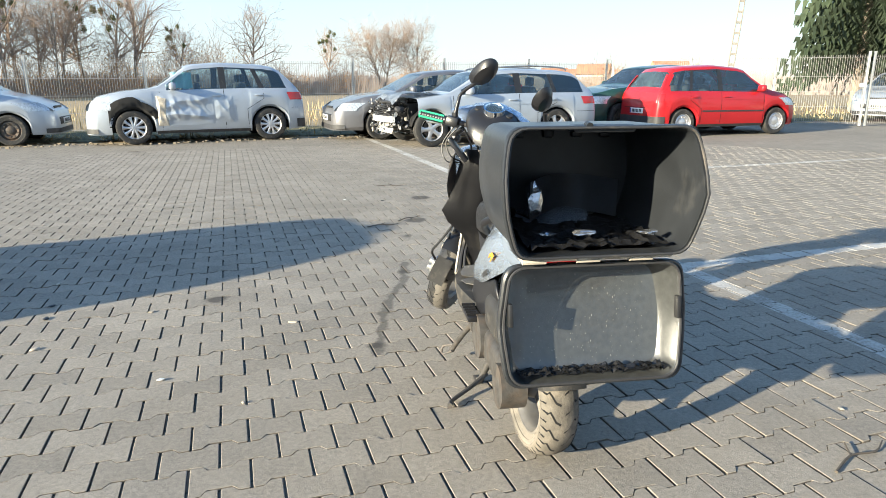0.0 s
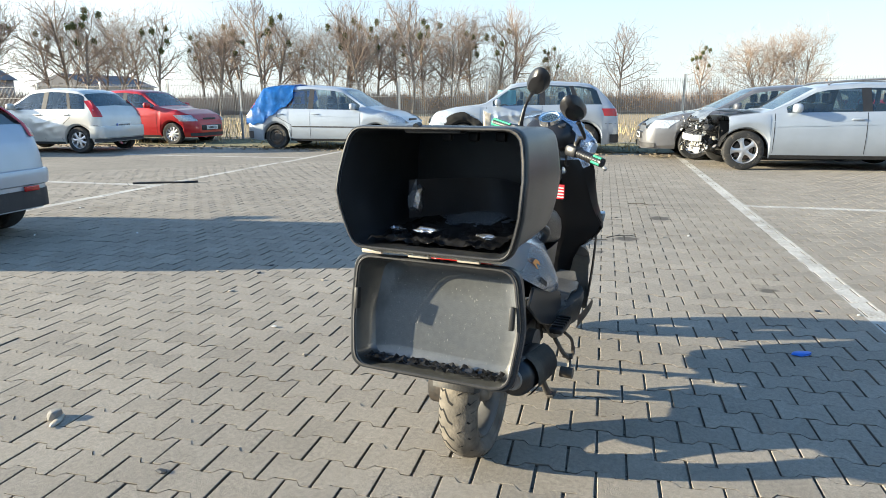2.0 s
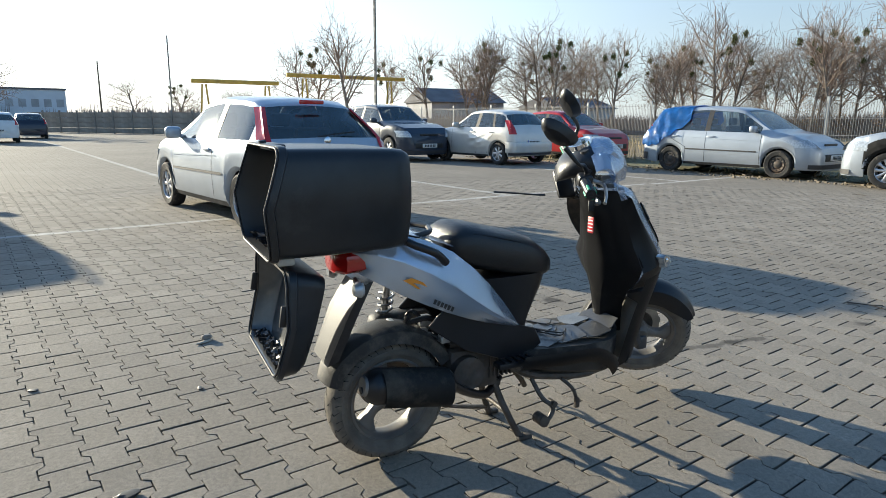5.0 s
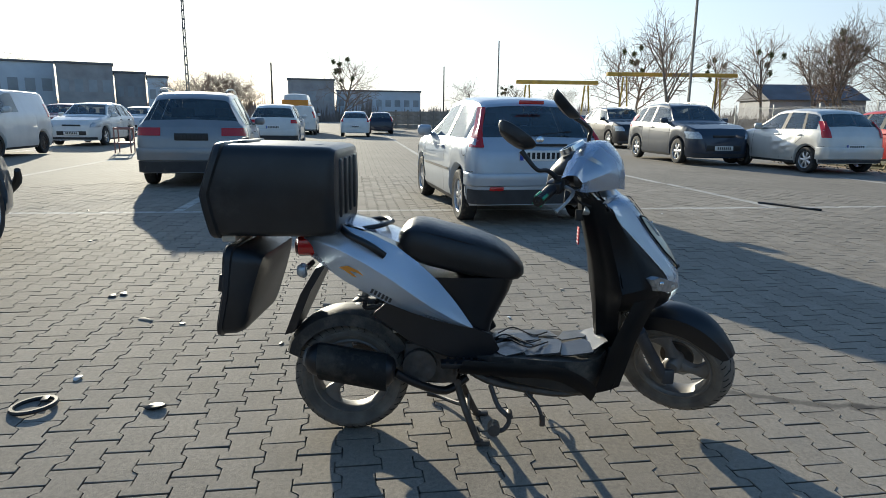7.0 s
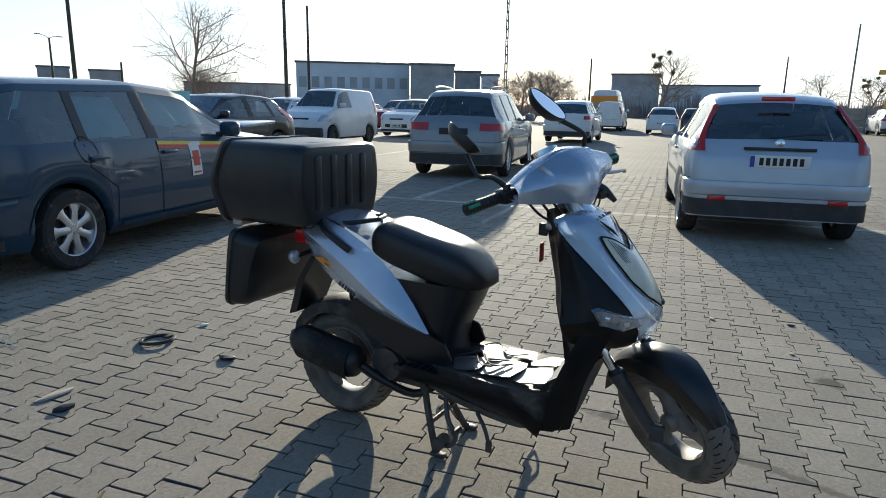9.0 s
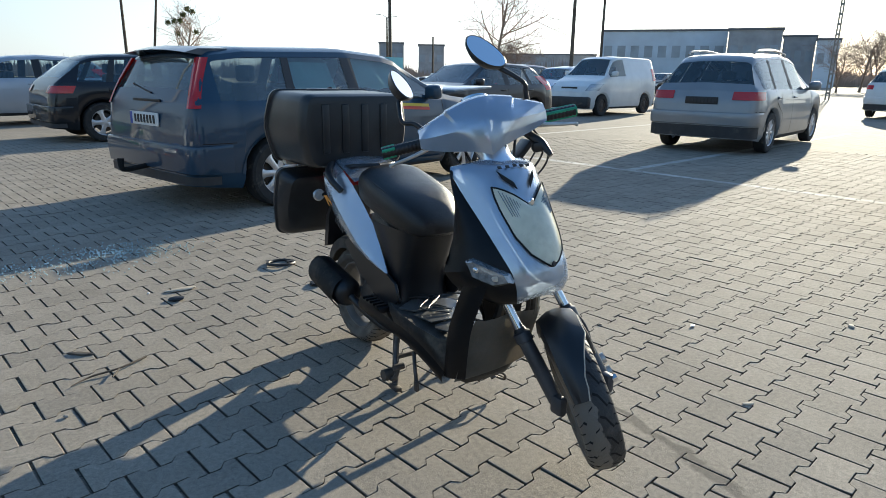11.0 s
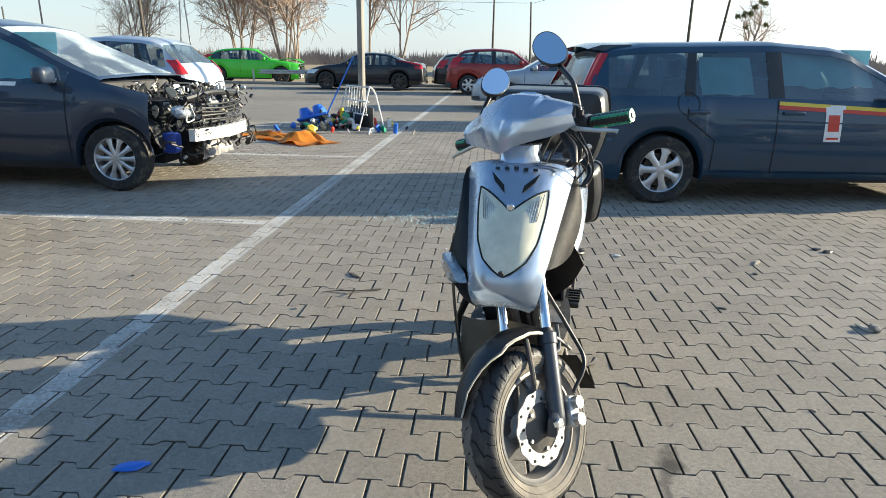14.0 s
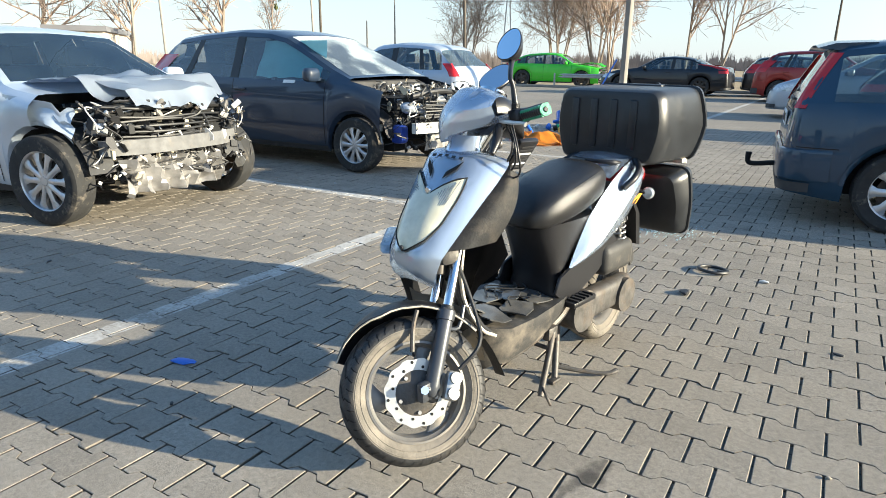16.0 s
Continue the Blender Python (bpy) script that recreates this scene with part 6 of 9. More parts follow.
def ribbon(sh, pts, width, name, mat, parent, sides=(1, -1), out=0.003, label=""):
    """A strip along the car's flank through (x, z) points."""
    for side in sides:
        bm = bmesh.new()
        P = []
        for (x0, z0), (x1, z1) in zip(pts, pts[1:]):
            n = max(2, int(math.hypot(x1 - x0, z1 - z0) / 0.08))
            for i in range(n):
                P.append((x0 + (x1 - x0) * i / n, z0 + (z1 - z0) * i / n))
        P.append(pts[-1])
        rows = []
        for i, (x, z) in enumerate(P):
            a, b = P[max(0, i - 1)], P[min(len(P) - 1, i + 1)]
            dx, dz = b[0] - a[0], b[1] - a[1]
            l = math.hypot(dx, dz) or 1
            nx, nz = -dz / l * width / 2, dx / l * width / 2
            rows.append([Vector((x + k * nx, side * (sh.y(sh.s(x + k * nx), z + k * nz) + out), z + k * nz)) for k in (-1, -.33, .33, 1)])
        G = [[bm.verts.new(p) for p in r] for r in rows]
        for a, b in zip(G, G[1:]):
            for i in range(3): bm.faces.new((a[i], a[i + 1], b[i + 1], b[i]))
        ob = part(name, bm, mat, parent, label)


def make_car(name, label, category, m, kind, L, W, H, wb, wheel_r=0.31, rear=0.75, paint="silver", rim="alloy", spokes=7, belt=0.66, sill=0.2, glass="glass", solid=False,
             trim=True, plate_rear=True, plate_front=True, mirrors=True, steer=0.0, tail=(0.30, 0.58, 0.80, 0.45), head=(0.42, 0.42, 0.53, 0.38), detail=True, cut=1.0, rails=False, lamps=True, tumble=0.225, seats=True, group="parked cars", screen=None, rear_glass=None, bare=2.0):
    """A parked car with its parts. tail and head: a lamp's length along the flank, low and high edge and inner edge, as parts of metres, height and half width."""
    sh = Shell(kind, L, W, H, wb, wheel_r, rear, belt, sill, tumble)
    car = thing(name, label, category, m, group)
    P = PAINT[paint] if isinstance(paint, str) else paint
    S = sh.stations(cut)
    rings = [sh.ring(s) for s in S]
    nr_ = len(rings[0])
    bmB = bmesh.new()
    glass_faces = {}
    V = {}
    for i, (s, r) in enumerate(zip(S, rings)):
        for j, (y, z) in enumerate(r):
            for side in (1, -1):
                V[i, j, side] = Vector((sh.x(s) + sh.lean(s, z), side * y, z))
    cacheB = {}

    def vb(key):
        k = (key[0], key[1], 1) if key[1] == nr_ - 1 else key
        if k not in cacheB: cacheB[k] = bmB.verts.new(V[k])
        return cacheB[k]

    (rs0, rs1), (ws0, ws1), sides = sh.win
    for i in range(len(S) - 1):
        mid = (S[i] + S[i + 1]) / 2
        for j in range(nr_ - 1):
            for side in (1, -1):
                g = None
                if j == 6:
                    for n_, (a, b) in enumerate(sides):
                        if a - 1e-4 <= mid <= b + 1e-4: g = ("side_window", n_, side)
                elif j >= 9:
                    if ws0 - 1e-4 <= mid <= ws1 + 1e-4: g = ("windscreen", 0, 0)
                elif j == 8 and rs0 - 1e-4 <= mid <= rs1 + 1e-4 and kind != "van": g = ("rear_window", 0, 0)
                if j >= 9 and rs0 - 1e-4 <= mid <= rs1 + 1e-4 and kind != "van": g = ("rear_window", 0, 0)
                if mid > bare and j >= 7: continue          # bonnet gone
                quad = [(i, j, side), (i + 1, j, side), (i + 1, j + 1, side), (i, j + 1, side)]
                if g:
                    glass_faces.setdefault(g, []).append(quad)
                else:
                    try:
                        f = bmB.faces.new([vb(k) for k in quad])
                        if j == 6 and kind != "van" and sides[0][0] < mid < sides[-1][1]: f.material_index = 1
                    except ValueError: pass
    for i in ((0, len(S) - 1) if cut >= 1.0 else (0,)):
        loop = [vb((i, j, 1)) for j in range(nr_)] + [vb((i, j, -1)) for j in range(nr_ - 2, -1, -1)]
        try: bmB.faces.new(loop)
        except ValueError: pass
    bmesh.ops.remove_doubles(bmB, verts=bmB.verts, dist=0.0005)
    part("body", bmB, [P, M["black"]], car, smooth=28)
    for (gn, _, side), quads in glass_faces.items():
        bmG = bmesh.new()
        cache = {}
        for q in quads:
            vs = []
            for k in q:
                kk = (k[0], k[1], 1) if k[1] == nr_ - 1 else k
                if kk not in cache:
                    v = V[kk].copy()
                    v.y *= 0.994
                    cache[kk] = bmG.verts.new(v)
                vs.append(cache[kk])
            try: bmG.faces.new(vs)
            except ValueError: pass
        gm = rear_glass if gn == "rear_window" and rear_glass else (screen if gn == "windscreen" and screen else (M["glass_dark"] if (gn == "rear_window" or glass == "glass_dark") else M["glass"]))
        part(gn, bmG, gm, car)
    # floor, wheel wells and cabin
    bm = bmesh.new()
    x0, x1 = sh.x(0.06), min(sh.x(0.94), sh.x(cut) - 0.05)
    box_bm(bm, ((x0 + x1) / 2, 0, sill + 0.10), (x1 - x0, W * 0.60, 0.16))
    xm0, xm1 = wheel_r + 0.06, wb - wheel_r - 0.06
    box_bm(bm, ((xm0 + xm1) / 2, 0, sill + 0.09), (xm1 - xm0, W * 0.90, 0.14))
    zf = belt * H * 0.80
    box_bm(bm, (wb * 0.98, 0, (zf + sill) / 2 + 0.08), (wheel_r * 2.4, W * 0.58, zf - sill - 0.1))
    box_bm(bm, (0.0, 0, (zf + sill) / 2 + 0.08), (wheel_r * 2.3, W * 0.58, zf - sill - 0.1))
    part("underbody", bm, M["under"], car, smooth=0)
    if seats:
        zb = belt * H
        for sx in ((0.40, 0.52) if kind != "van" else (0.56,)):
            for sy in (0.37, -0.37):
                bm = bmesh.new()
                x = sh.x(sx) + (0.25 if sx > 0.45 else -0.15)
                box_bm(bm, (x, sy, zb * 0.62), (0.48, 0.5, 0.16), bevel=0.04)
                box_bm(bm, (x - 0.26, sy, zb * 0.88), (0.14, 0.48, 0.52), Matrix.Translation((x - .26, sy, zb * .88)) @ Matrix.Rotation(radians(-12), 4, "Y") @ Matrix.Translation((-(x - .26), -sy, -zb * .88)), bevel=0.05)
                box_bm(bm, (x - 0.33, sy, zb * 0.88 + 0.35), (0.09, 0.26, 0.17), bevel=0.035)
                part("seat", bm, M["interior"], car)
        bm = box((sh.x(ws1) - 0.22, 0, zb * 0.93), (0.35, W * 0.80, 0.14), bevel=0.04)
        part("dashboard", bm, M["interior"], car)
        bm = revolve([(0.165, -0.015), (0.18, 0), (0.165, 0.015), (0.15, 0)] + [(0.165, -0.015)], 20, "x", (0, 0, 0))
        ob = part("steering_wheel", bm, M["black"], car)
        ob.matrix_basis = pose(sh.x(ws1) - 0.45, 0.37, zb * 0.98, 0, -25, 0)
    # wheels
    for cx in (0.0, wb):
        for side in (1, -1):
            car_wheel(car, (cx, side * (W / 2 - 0.115), wheel_r), wheel_r, 0.205, M[rim], spokes, side, steer if cx > 0 else 0, solid)
    # lamps
    if lamps:
        for side in (1, -1):
            d, zl, zh, yi = tail
            lamp_patch(sh, "tail", side, d, zl * H, zh * H, yi * W, "taillight", M["red_lens"], car)
            if cut >= 1.0:
                d, zl, zh, yi = head
                lamp_patch(sh, "nose", side, d, zl * H, zh * H, yi * W, "headlight", M["clear_lens"], car)
    zt = belt * H
    if detail:
        xs = [sh.x(b) for a, b in sides]
        zlow = sill + 0.09
        dx = []
        for a, b in sides:
            dx.append(sh.x(b))
        # door gaps, handles and mirrors
        if kind != "van":
            x_front = min(wb - wheel_r - 0.10, sh.x(ws1) - 0.02)
            x_mid = sh.x((sides[-1][0] + sides[-2][1]) / 2)
            gaps = [[(x_front, zlow), (x_front, zt - 0.02)], [(x_mid, zlow), (x_mid, zt)]]
            if kind != "hatch3" and len(sides) > 2:
                xr_ = sh.x((sides[1][0] + sides[0][1]) / 2)
                gaps.append([(wheel_r + 0.12, zlow), (wheel_r + 0.13, zt * 0.62), (xr_ - 0.02, zt * 0.82), (xr_ - 0.02, zt)])
            for g in gaps: ribbon(sh, g, 0.009, "door_gap", M["seam"], car)
            hx = [x_mid + 0.10] + ([sh.x(sides[0][1]) + 0.08] if kind != "hatch3" else [])
            for x in hx:
                for side in (1, -1):
                    part("door_handle", box((x + 0.04, side * (sh.y(sh.s(x), zt * .88) + 0.012), zt * 0.885), (0.19, 0.03, 0.032), bevel=0.012), P if paint != "white" else M["trim"], car)
        ribbon(sh, [(wheel_r + 0.08, sill + 0.03), (wb - wheel_r - 0.08, sill + 0.03)], 0.06, "sill_trim", M["trim"], car)
        # wheel arch lips and bumper joints
        for cx in (0.0, wb):
            if cx > 0 and cut < 0.95: continue
            arc = [(cx + (wheel_r + .078) * math.cos(a), wheel_r * .95 + (wheel_r + .078) * math.sin(a)) for a in np.linspace(.12, math.pi - .12, 15)]
            ribbon(sh, arc, .045, "arch_lip", P, car, out=.009)
        ribbon(sh, [(-wheel_r - .13, .42 * H), (sh.x(.02), .42 * H)], .007, "bumper_gap", M["seam"], car)
        ribbon(sh, [(wheel_r + .30, .53 * H), (wb - wheel_r - .12, .50 * H)], .012, "door_crease", P, car, out=.007)
        if mirrors:
            for side in (1, -1):
                x = sh.x(sides[-1][1]) - 0.12
                y = sh.y(sh.s(x), zt) + 0.10
                bm = box((x, side * y, zt + 0.07), (0.13, 0.20, 0.15), bevel=0.05, seg=3)
                box_bm(bm, (x, side * (y - 0.09), zt + 0.02), (0.08, 0.10, 0.04), bevel=0.01)
                part("door_mirror", bm, P, car)
        # bumpers' dark lower edge
        if trim:
            for end, z0, z1 in (("tail", sill + 0.06, sill + {"hatch3": .22, "mpv": .24, "suv": .24}.get(kind, .13)), ("nose", sill + 0.03, sill + 0.12)):
                if end == "nose" and cut < 1.0: continue
                rows = []
                for z in (z0, (z0 + z1) / 2, z1):
                    row = []
                    ss = np.array([0, .003, .006, .014, .03, .05]) if end == "tail" else np.array([1, .997, .992, .98, .965, .95])
                    for side in (1, -1):
                        part_row = [Vector((sh.x(s) + (-0.008 if end == "tail" else 0.008), side * (sh.half(s) * 0.99 + 0.008), z)) for s in ss]
                        row += part_row[::-1] if side == 1 else part_row
                    rows.append(row)
                patch(rows, 0, "bumper_trim", M["trim"], car)
        zt_ = .40 * H
        part("tailgate_gap", box((sh.x(sh.tail(zt_)) - .001, 0, zt_), (.006, W * .62, .008)), M["seam"], car)
    if cut >= 1.0 and detail:
        zf = 0.40 * H
        part("grille", box((sh.x(1.0) - 0.012, 0, sill + 0.26), (0.05, W * 0.55, 0.15), bevel=0.02), M["black"], car)
        part("grille", box((sh.x(sh.nose(0.46 * H)) + 0.012, 0, 0.46 * H), (0.03, W * 0.34, 0.06), bevel=0.012), M["black"], car)
        if plate_front:
            pl = part("number_plate", box((sh.x(1.0) + 0.02, 0, sill + 0.26), (0.012, 0.52, 0.115), bevel=0.004), M["plate"], car)
            bars(7, 0.40, 0.07, M["ink"], pl, pose(sh.x(1.0) + 0.0275, 0, sill + 0.26, 90, 0, 90))
    if rails:
        for side in (1, -1):
            z = H
            xa, xb = sh.x(0.14), sh.x(0.52)
            y = sh.ring(0.35)[8][0] - 0.03
            part("roof_rail", tube([(xa, side * (y - .03), sh.ztop(0.14) - 0.0), (xa + .15, side * (y - .02), sh.ztop(.17) + .035), ((xa + xb) / 2, side * y, H + .035), (xb - .15, side * (y - .01), sh.ztop(.5) + .03), (xb, side * (y - .02), sh.ztop(.52) - .01)], 0.016, 8, 4), M["steel"], car)
    return car, sh


def plate_rear(car, sh, z, lettered=True, dark=False):
    x = sh.x(sh.tail(z)) - 0.012
    pl = part("number_plate", box((x, 0, z), (0.012, 0.52, 0.115), bevel=0.004), M["black"] if dark else M["plate"], car)
    if not dark:
        part("country_band", box((x - 0.0065, 0.235, z), (0.003, 0.04, 0.105)), M["plate_blue"], pl)
    if lettered:
        bars(7, 0.40, 0.07, M["trim"] if dark else M["ink"], pl, pose(x - 0.0075, -0.015, z, 90, 0, -90))
    return pl


def at_axle(x, y, heading):
    """A car's pose from its rear axle's middle and its heading, degrees from +x."""
    return pose(x, y, 0, 0, 0, heading)

# ---- the parked cars ----
fiesta, fiesta_sh = make_car("hatchback_car", "white three-door hatchback with dented tailgate, parked on the paving", "car", at_axle(-5.02, 2.36, 204.5), "hatch3", 3.92, 1.68, 1.46, 2.49, 0.30, 0.62, "pearl", "alloy", 7, plate_rear=False, rear_glass=M["glass"],
                             tail=(0.13, 0.60, 0.90, 0.39), head=(0.42, 0.42, 0.53, 0.30), belt=0.645, tumble=.255)
focus, focus_sh = make_car("estate_car", "dark blue-grey estate car with striped flank and damaged nose", "car", at_axle(0.746, -1.738, 206.7), "estate", 4.42, 1.80, 1.425, 2.64, 0.302, 0.80, "blue_grey", "alloy", 7, belt=0.645, rails=False,
                           tail=(0.055, 0.62, 0.905, 0.425), glass="glass_dark", cut=0.952)
kia, kia_sh = make_car("minivan_car", "silver-grey minivan with broken rear window and dark plate", "car", at_axle(-7.4, -3.55, 205.5), "mpv", 4.52, 1.80, 1.60, 2.75, 0.325, 0.85, "warm_grey", "alloy", 10, rails=True, belt=0.62, rear_glass=M["glass"], tumble=.27,
                       tail=(0.32, 0.53, 0.61, 0.26))
asx, asx_sh = make_car("compact_suv", "silver compact SUV with crushed front flank and torn wing", "car", at_axle(-4.5, 14.85, 208), "suv", 4.30, 1.77, 1.61, 2.67, 0.335, 0.78, "silver", "alloy", 10, belt=0.66, tail=(0.30, 0.52, 0.62, 0.34))
corolla, corolla_sh = make_car("estate_car", "silver estate car with smashed front end", "car", at_axle(1.60, 14.35, 204), "wagon", 4.65, 1.79, 1.46, 2.70, 0.33, 1.0, "silver", "alloy", 5, rails=True, cut=0.86, belt=0.66, tail=(0.35, 0.52, 0.62, 0.34))
mazda, mazda_sh = make_car("estate_car", "dark grey estate car with broken headlamp beside the fence", "car", at_axle(0.4, 16.0, 204), "wagon", 4.70, 1.78, 1.46, 2.70, 0.32, 1.0, "grey", "alloy", 7)
gsuv, gsuv_sh = make_car("suv_car", "dark green SUV parked nose to the fence row", "car", at_axle(5.9, 18.1, 204), "suv", 4.40, 1.82, 1.60, 2.65, 0.34, 0.85, "dark_green", "rim_dark", 5)
colt, colt_sh = make_car("small_minivan", "red small minivan parked beside the wire fence", "car", at_axle(4.62, 15.62, 19), "mpv", 3.87, 1.69, 1.55, 2.50, 0.30, 0.66, "red", "alloy", 8, solid=True, tail=(0.10, 0.48, 0.86, 0.40), belt=0.62)
tarp_car, tarp_sh = make_car("minivan_car", "pale silver minivan with blue tarpaulin over its rear", "car", at_axle(-11.6, 12.4, 20.5), "mpv", 4.34, 1.70, 1.57, 2.67, 0.30, 0.85, "silver", "rim_dark", 6, solid=True, belt=0.62)
yaris, yaris_sh = make_car("hatchback_car", "red hatchback beside the wire fence", "car", at_axle(-17.6, 11.0, 20.5), "hatch", 3.80, 1.70, 1.53, 2.46, 0.30, 0.62, "red", "alloy", 10)
swift, swift_sh = make_car("hatchback_car", "pale silver hatchback with dented flank", "car", at_axle(-14.5, 8.9, 203), "hatch", 3.70, 1.69, 1.51, 2.39, 0.30, 0.60, "champagne", "alloy", 7, tail=(0.12, 0.55, 0.80, 0.38))
tucson, tucson_sh = make_car("suv_car", "dark two-tone SUV with roof rails", "car", at_axle(-19.1, 5.4, 20.5), "suv", 4.33, 1.80, 1.68, 2.63, 0.345, 0.80, "slate", "alloy", 6, rails=True)
crv, crv_sh = make_car("suv_car", "black and silver SUV with roof box rails", "car", at_axle(-28.6, 3.8, 20.5), "suv", 4.60, 1.80, 1.70, 2.62, 0.345, 0.85, "black", "alloy", 6, rails=True)
prius, prius_sh = make_car("hybrid_car", "dark grey hatchback with stripped front end and cracked windscreen", "car", at_axle(7.81, 1.12, 200.5), "prius", 4.62, 1.775, 1.55, 2.78, 0.298, 0.95, "slate", "alloy", 10, belt=0.62, cut=0.885, screen=M["glass_cracked"], bare=.785)
wreck, wreck_sh = make_car("estate_car", "pale silver car with its front end torn open", "car", at_axle(6.90, 4.20, 203), "hatch", 4.45, 1.79, 1.46, 2.64, 0.33, 0.90, "silver_blue", "alloy", 10, cut=0.80, steer=10)
yaris2, yaris2_sh = make_car("hatchback_car", "silver hatchback parked with its tail to the lane", "car", at_axle(8.9, -3.6, 20.5), "hatch", 3.75, 1.69, 1.53, 2.46, 0.30, 0.60, "pearl", "alloy", 8, tail=(0.13, 0.60, 0.75, 0.44))
urus, urus_sh = make_car("coupe_suv", "bright green coupe SUV with crushed nose", "car", at_axle(23.3, -20.0, 208), "coupe_suv", 5.1, 2.0, 1.64, 3.0, 0.39, 1.0, "green", "rim_dark", 5, cut=0.95)
maser, maser_sh = make_car("saloon_car", "black saloon car at the edge of the field", "car", at_axle(12.9, -19.3, 20.5), "sedan", 4.97, 1.95, 1.46, 3.0, 0.35, 1.0, "black", "rim_dark", 8)
xc, xc_sh = make_car("suv_car", "dark red SUV by the field fence", "car", at_axle(9.4, -18.2, 200), "suv", 4.42, 1.87, 1.65, 2.70, 0.35, 0.85, "dark_red", "alloy", 6)
darkwag, darkwag_sh = make_car("estate_car", "black estate car by the field fence", "car", at_axle(11.4, -21.2, 210), "wagon", 4.6, 1.8, 1.5, 2.7, 0.32, 0.9, "black", "rim_dark", 6)
silf, silf_sh = make_car("hatchback_car", "silver hatchback with black window trim", "car", at_axle(3.2, -12.8, 20.5), "hatch", 4.36, 1.84, 1.48, 2.64, 0.32, 0.8, "silver", "alloy", 8)
leon, leon_sh = make_car("hatchback_car", "black hatchback with scraped rear bumper", "car", at_axle(2.55, -8.1, 200.5), "hatch", 4.31, 1.77, 1.46, 2.58, 0.325, 0.78, "black", "alloy", 5, tail=(0.30, 0.55, 0.63, 0.30))
astra, astra_sh = make_car("hatchback_car", "black hatchback with bulging bonnet", "car", at_axle(-6.3, -9.1, 20.5), "hatch", 4.30, 1.75, 1.46, 2.61, 0.32, 0.8, "black", "rim_dark", 6)
xover, xover_sh = make_car("suv_car", "dark grey crossover parked further down the lot", "car", at_axle(-12.6, -18.8, 20.5), "suv", 4.5, 1.85, 1.6, 2.7, 0.35, 0.85, "grey", "rim_dark", 5)
redsuv, redsuv_sh = make_car("suv_car", "dark red SUV far down the lot", "car", at_axle(-19.5, -29.0, 20.5), "suv", 4.5, 1.85, 1.65, 2.7, 0.35, 0.85, "dark_red", "alloy", 5, detail=False)
ren, ren_sh = make_car("hatchback_car", "silver-blue hatchback facing the lane", "car", at_axle(-14.6, -18.2, 25), "mpv", 4.3, 1.80, 1.55, 2.6, 0.31, 0.8, "silver_blue", "alloy", 7)
doblo, doblo_sh = make_car("panel_van", "white panel van with black bumper", "van", at_axle(-13.1, -13.4, 20.5), "van", 4.0, 1.72, 1.80, 2.51, 0.31, 0.75, "white", "rim_dark", 7, solid=True)
ateca, ateca_sh = make_car("suv_car", "white SUV facing the lane", "car", at_axle(-20.5, -16.4, 20.5), "suv", 4.36, 1.84, 1.60, 2.64, 0.34, 0.85, "white", "alloy", 5)
wsuv, wsuv_sh = make_car("suv_car", "white SUV beyond the grey minivan", "car", at_axle(-20.3, -8.7, 200.5), "suv", 4.4, 1.84, 1.62, 2.64, 0.34, 0.85, "white", "alloy", 5, tail=(0.3, .55, .63, .35))
whatch, whatch_sh = make_car("hatchback_car", "white hatchback far down the lane", "car", at_axle(-33.3, -10.3, 200.5), "hatch", 4.0, 1.72, 1.48, 2.5, 0.31, 0.7, "white", "alloy", 6, detail=False)
bluec, bluec_sh = make_car("hatchback_car", "dark blue hatchback far down the lane", "car", at_axle(-40.2, -11.0, 200.5), "hatch", 4.0, 1.72, 1.48, 2.5, 0.31, 0.7, "navy", "alloy", 6, detail=False)
ambul, ambul_sh = make_car("ambulance_van", "white ambulance van with orange stripe", "van", at_axle(-38.0, -16.2, 200.5), "van", 5.6, 2.0, 2.6, 3.3, 0.34, 1.0, "white", "alloy", 6, detail=False)
fencecar, fencecar_sh = make_car("estate_car", "silver car beyond the wire fence", "car", at_axle(14.5, 22.3, 225), "wagon", 4.4, 1.75, 1.47, 2.6, 0.31, 0.85, "silver", "alloy", 6)

# ---- damage and details of single cars ----
def rear_bumper(car, sh, mat, z0, z1):
    """A bumper skin standing proud of the tail, fading out along the flanks."""
    rows = []
    for z, out in ((z0, .004), (z0 + .012, .020), ((z0 + z1) / 2, .027), (z1 - .03, .027), (z1 - .006, .020), (z1, .0)):
        row = []
        for side in (1, -1):
            half_row = [Vector((sh.x(s) - out * (1 - q), side * (sh.half(s) + .003 + out * (1 - q)), z)) for s, q in ((0, 0), (.003, 0), (.006, .05), (.014, .15), (.03, .4), (.05, .7), (.075, .95))]
            row += half_row[::-1] if side == 1 else half_row
        rows.append(row)
    patch(rows, 0, "rear_bumper", mat, car)


for c_, s_, pm, za in ((fiesta, fiesta_sh, "pearl", .455), (focus, focus_sh, "blue_grey", .345), (kia, kia_sh, "warm_grey", .45), (leon, leon_sh, "black", .34), (swift, swift_sh, "champagne", .34), (wsuv, wsuv_sh, "white", .45)):
    rear_bumper(c_, s_, PAINT[pm], za, .41 * s_.H)
M["tarp_blue"] = material("blue plastic tarpaulin", (0.02, 0.17, 0.52), 0.28, 0, 0.25, 6, 0.6, 14)
M["bare_grey"] = material("crumpled grey radiator", (0.30, 0.29, 0.28), 0.55, 0.5, 0.3, 12, 0.5, 60)
M["beam_grey"] = material("scuffed grey bumper foam", (0.13, 0.13, 0.13), 0.7, 0, 0.25, 14, 0.4, 60, DUST, 0.2)
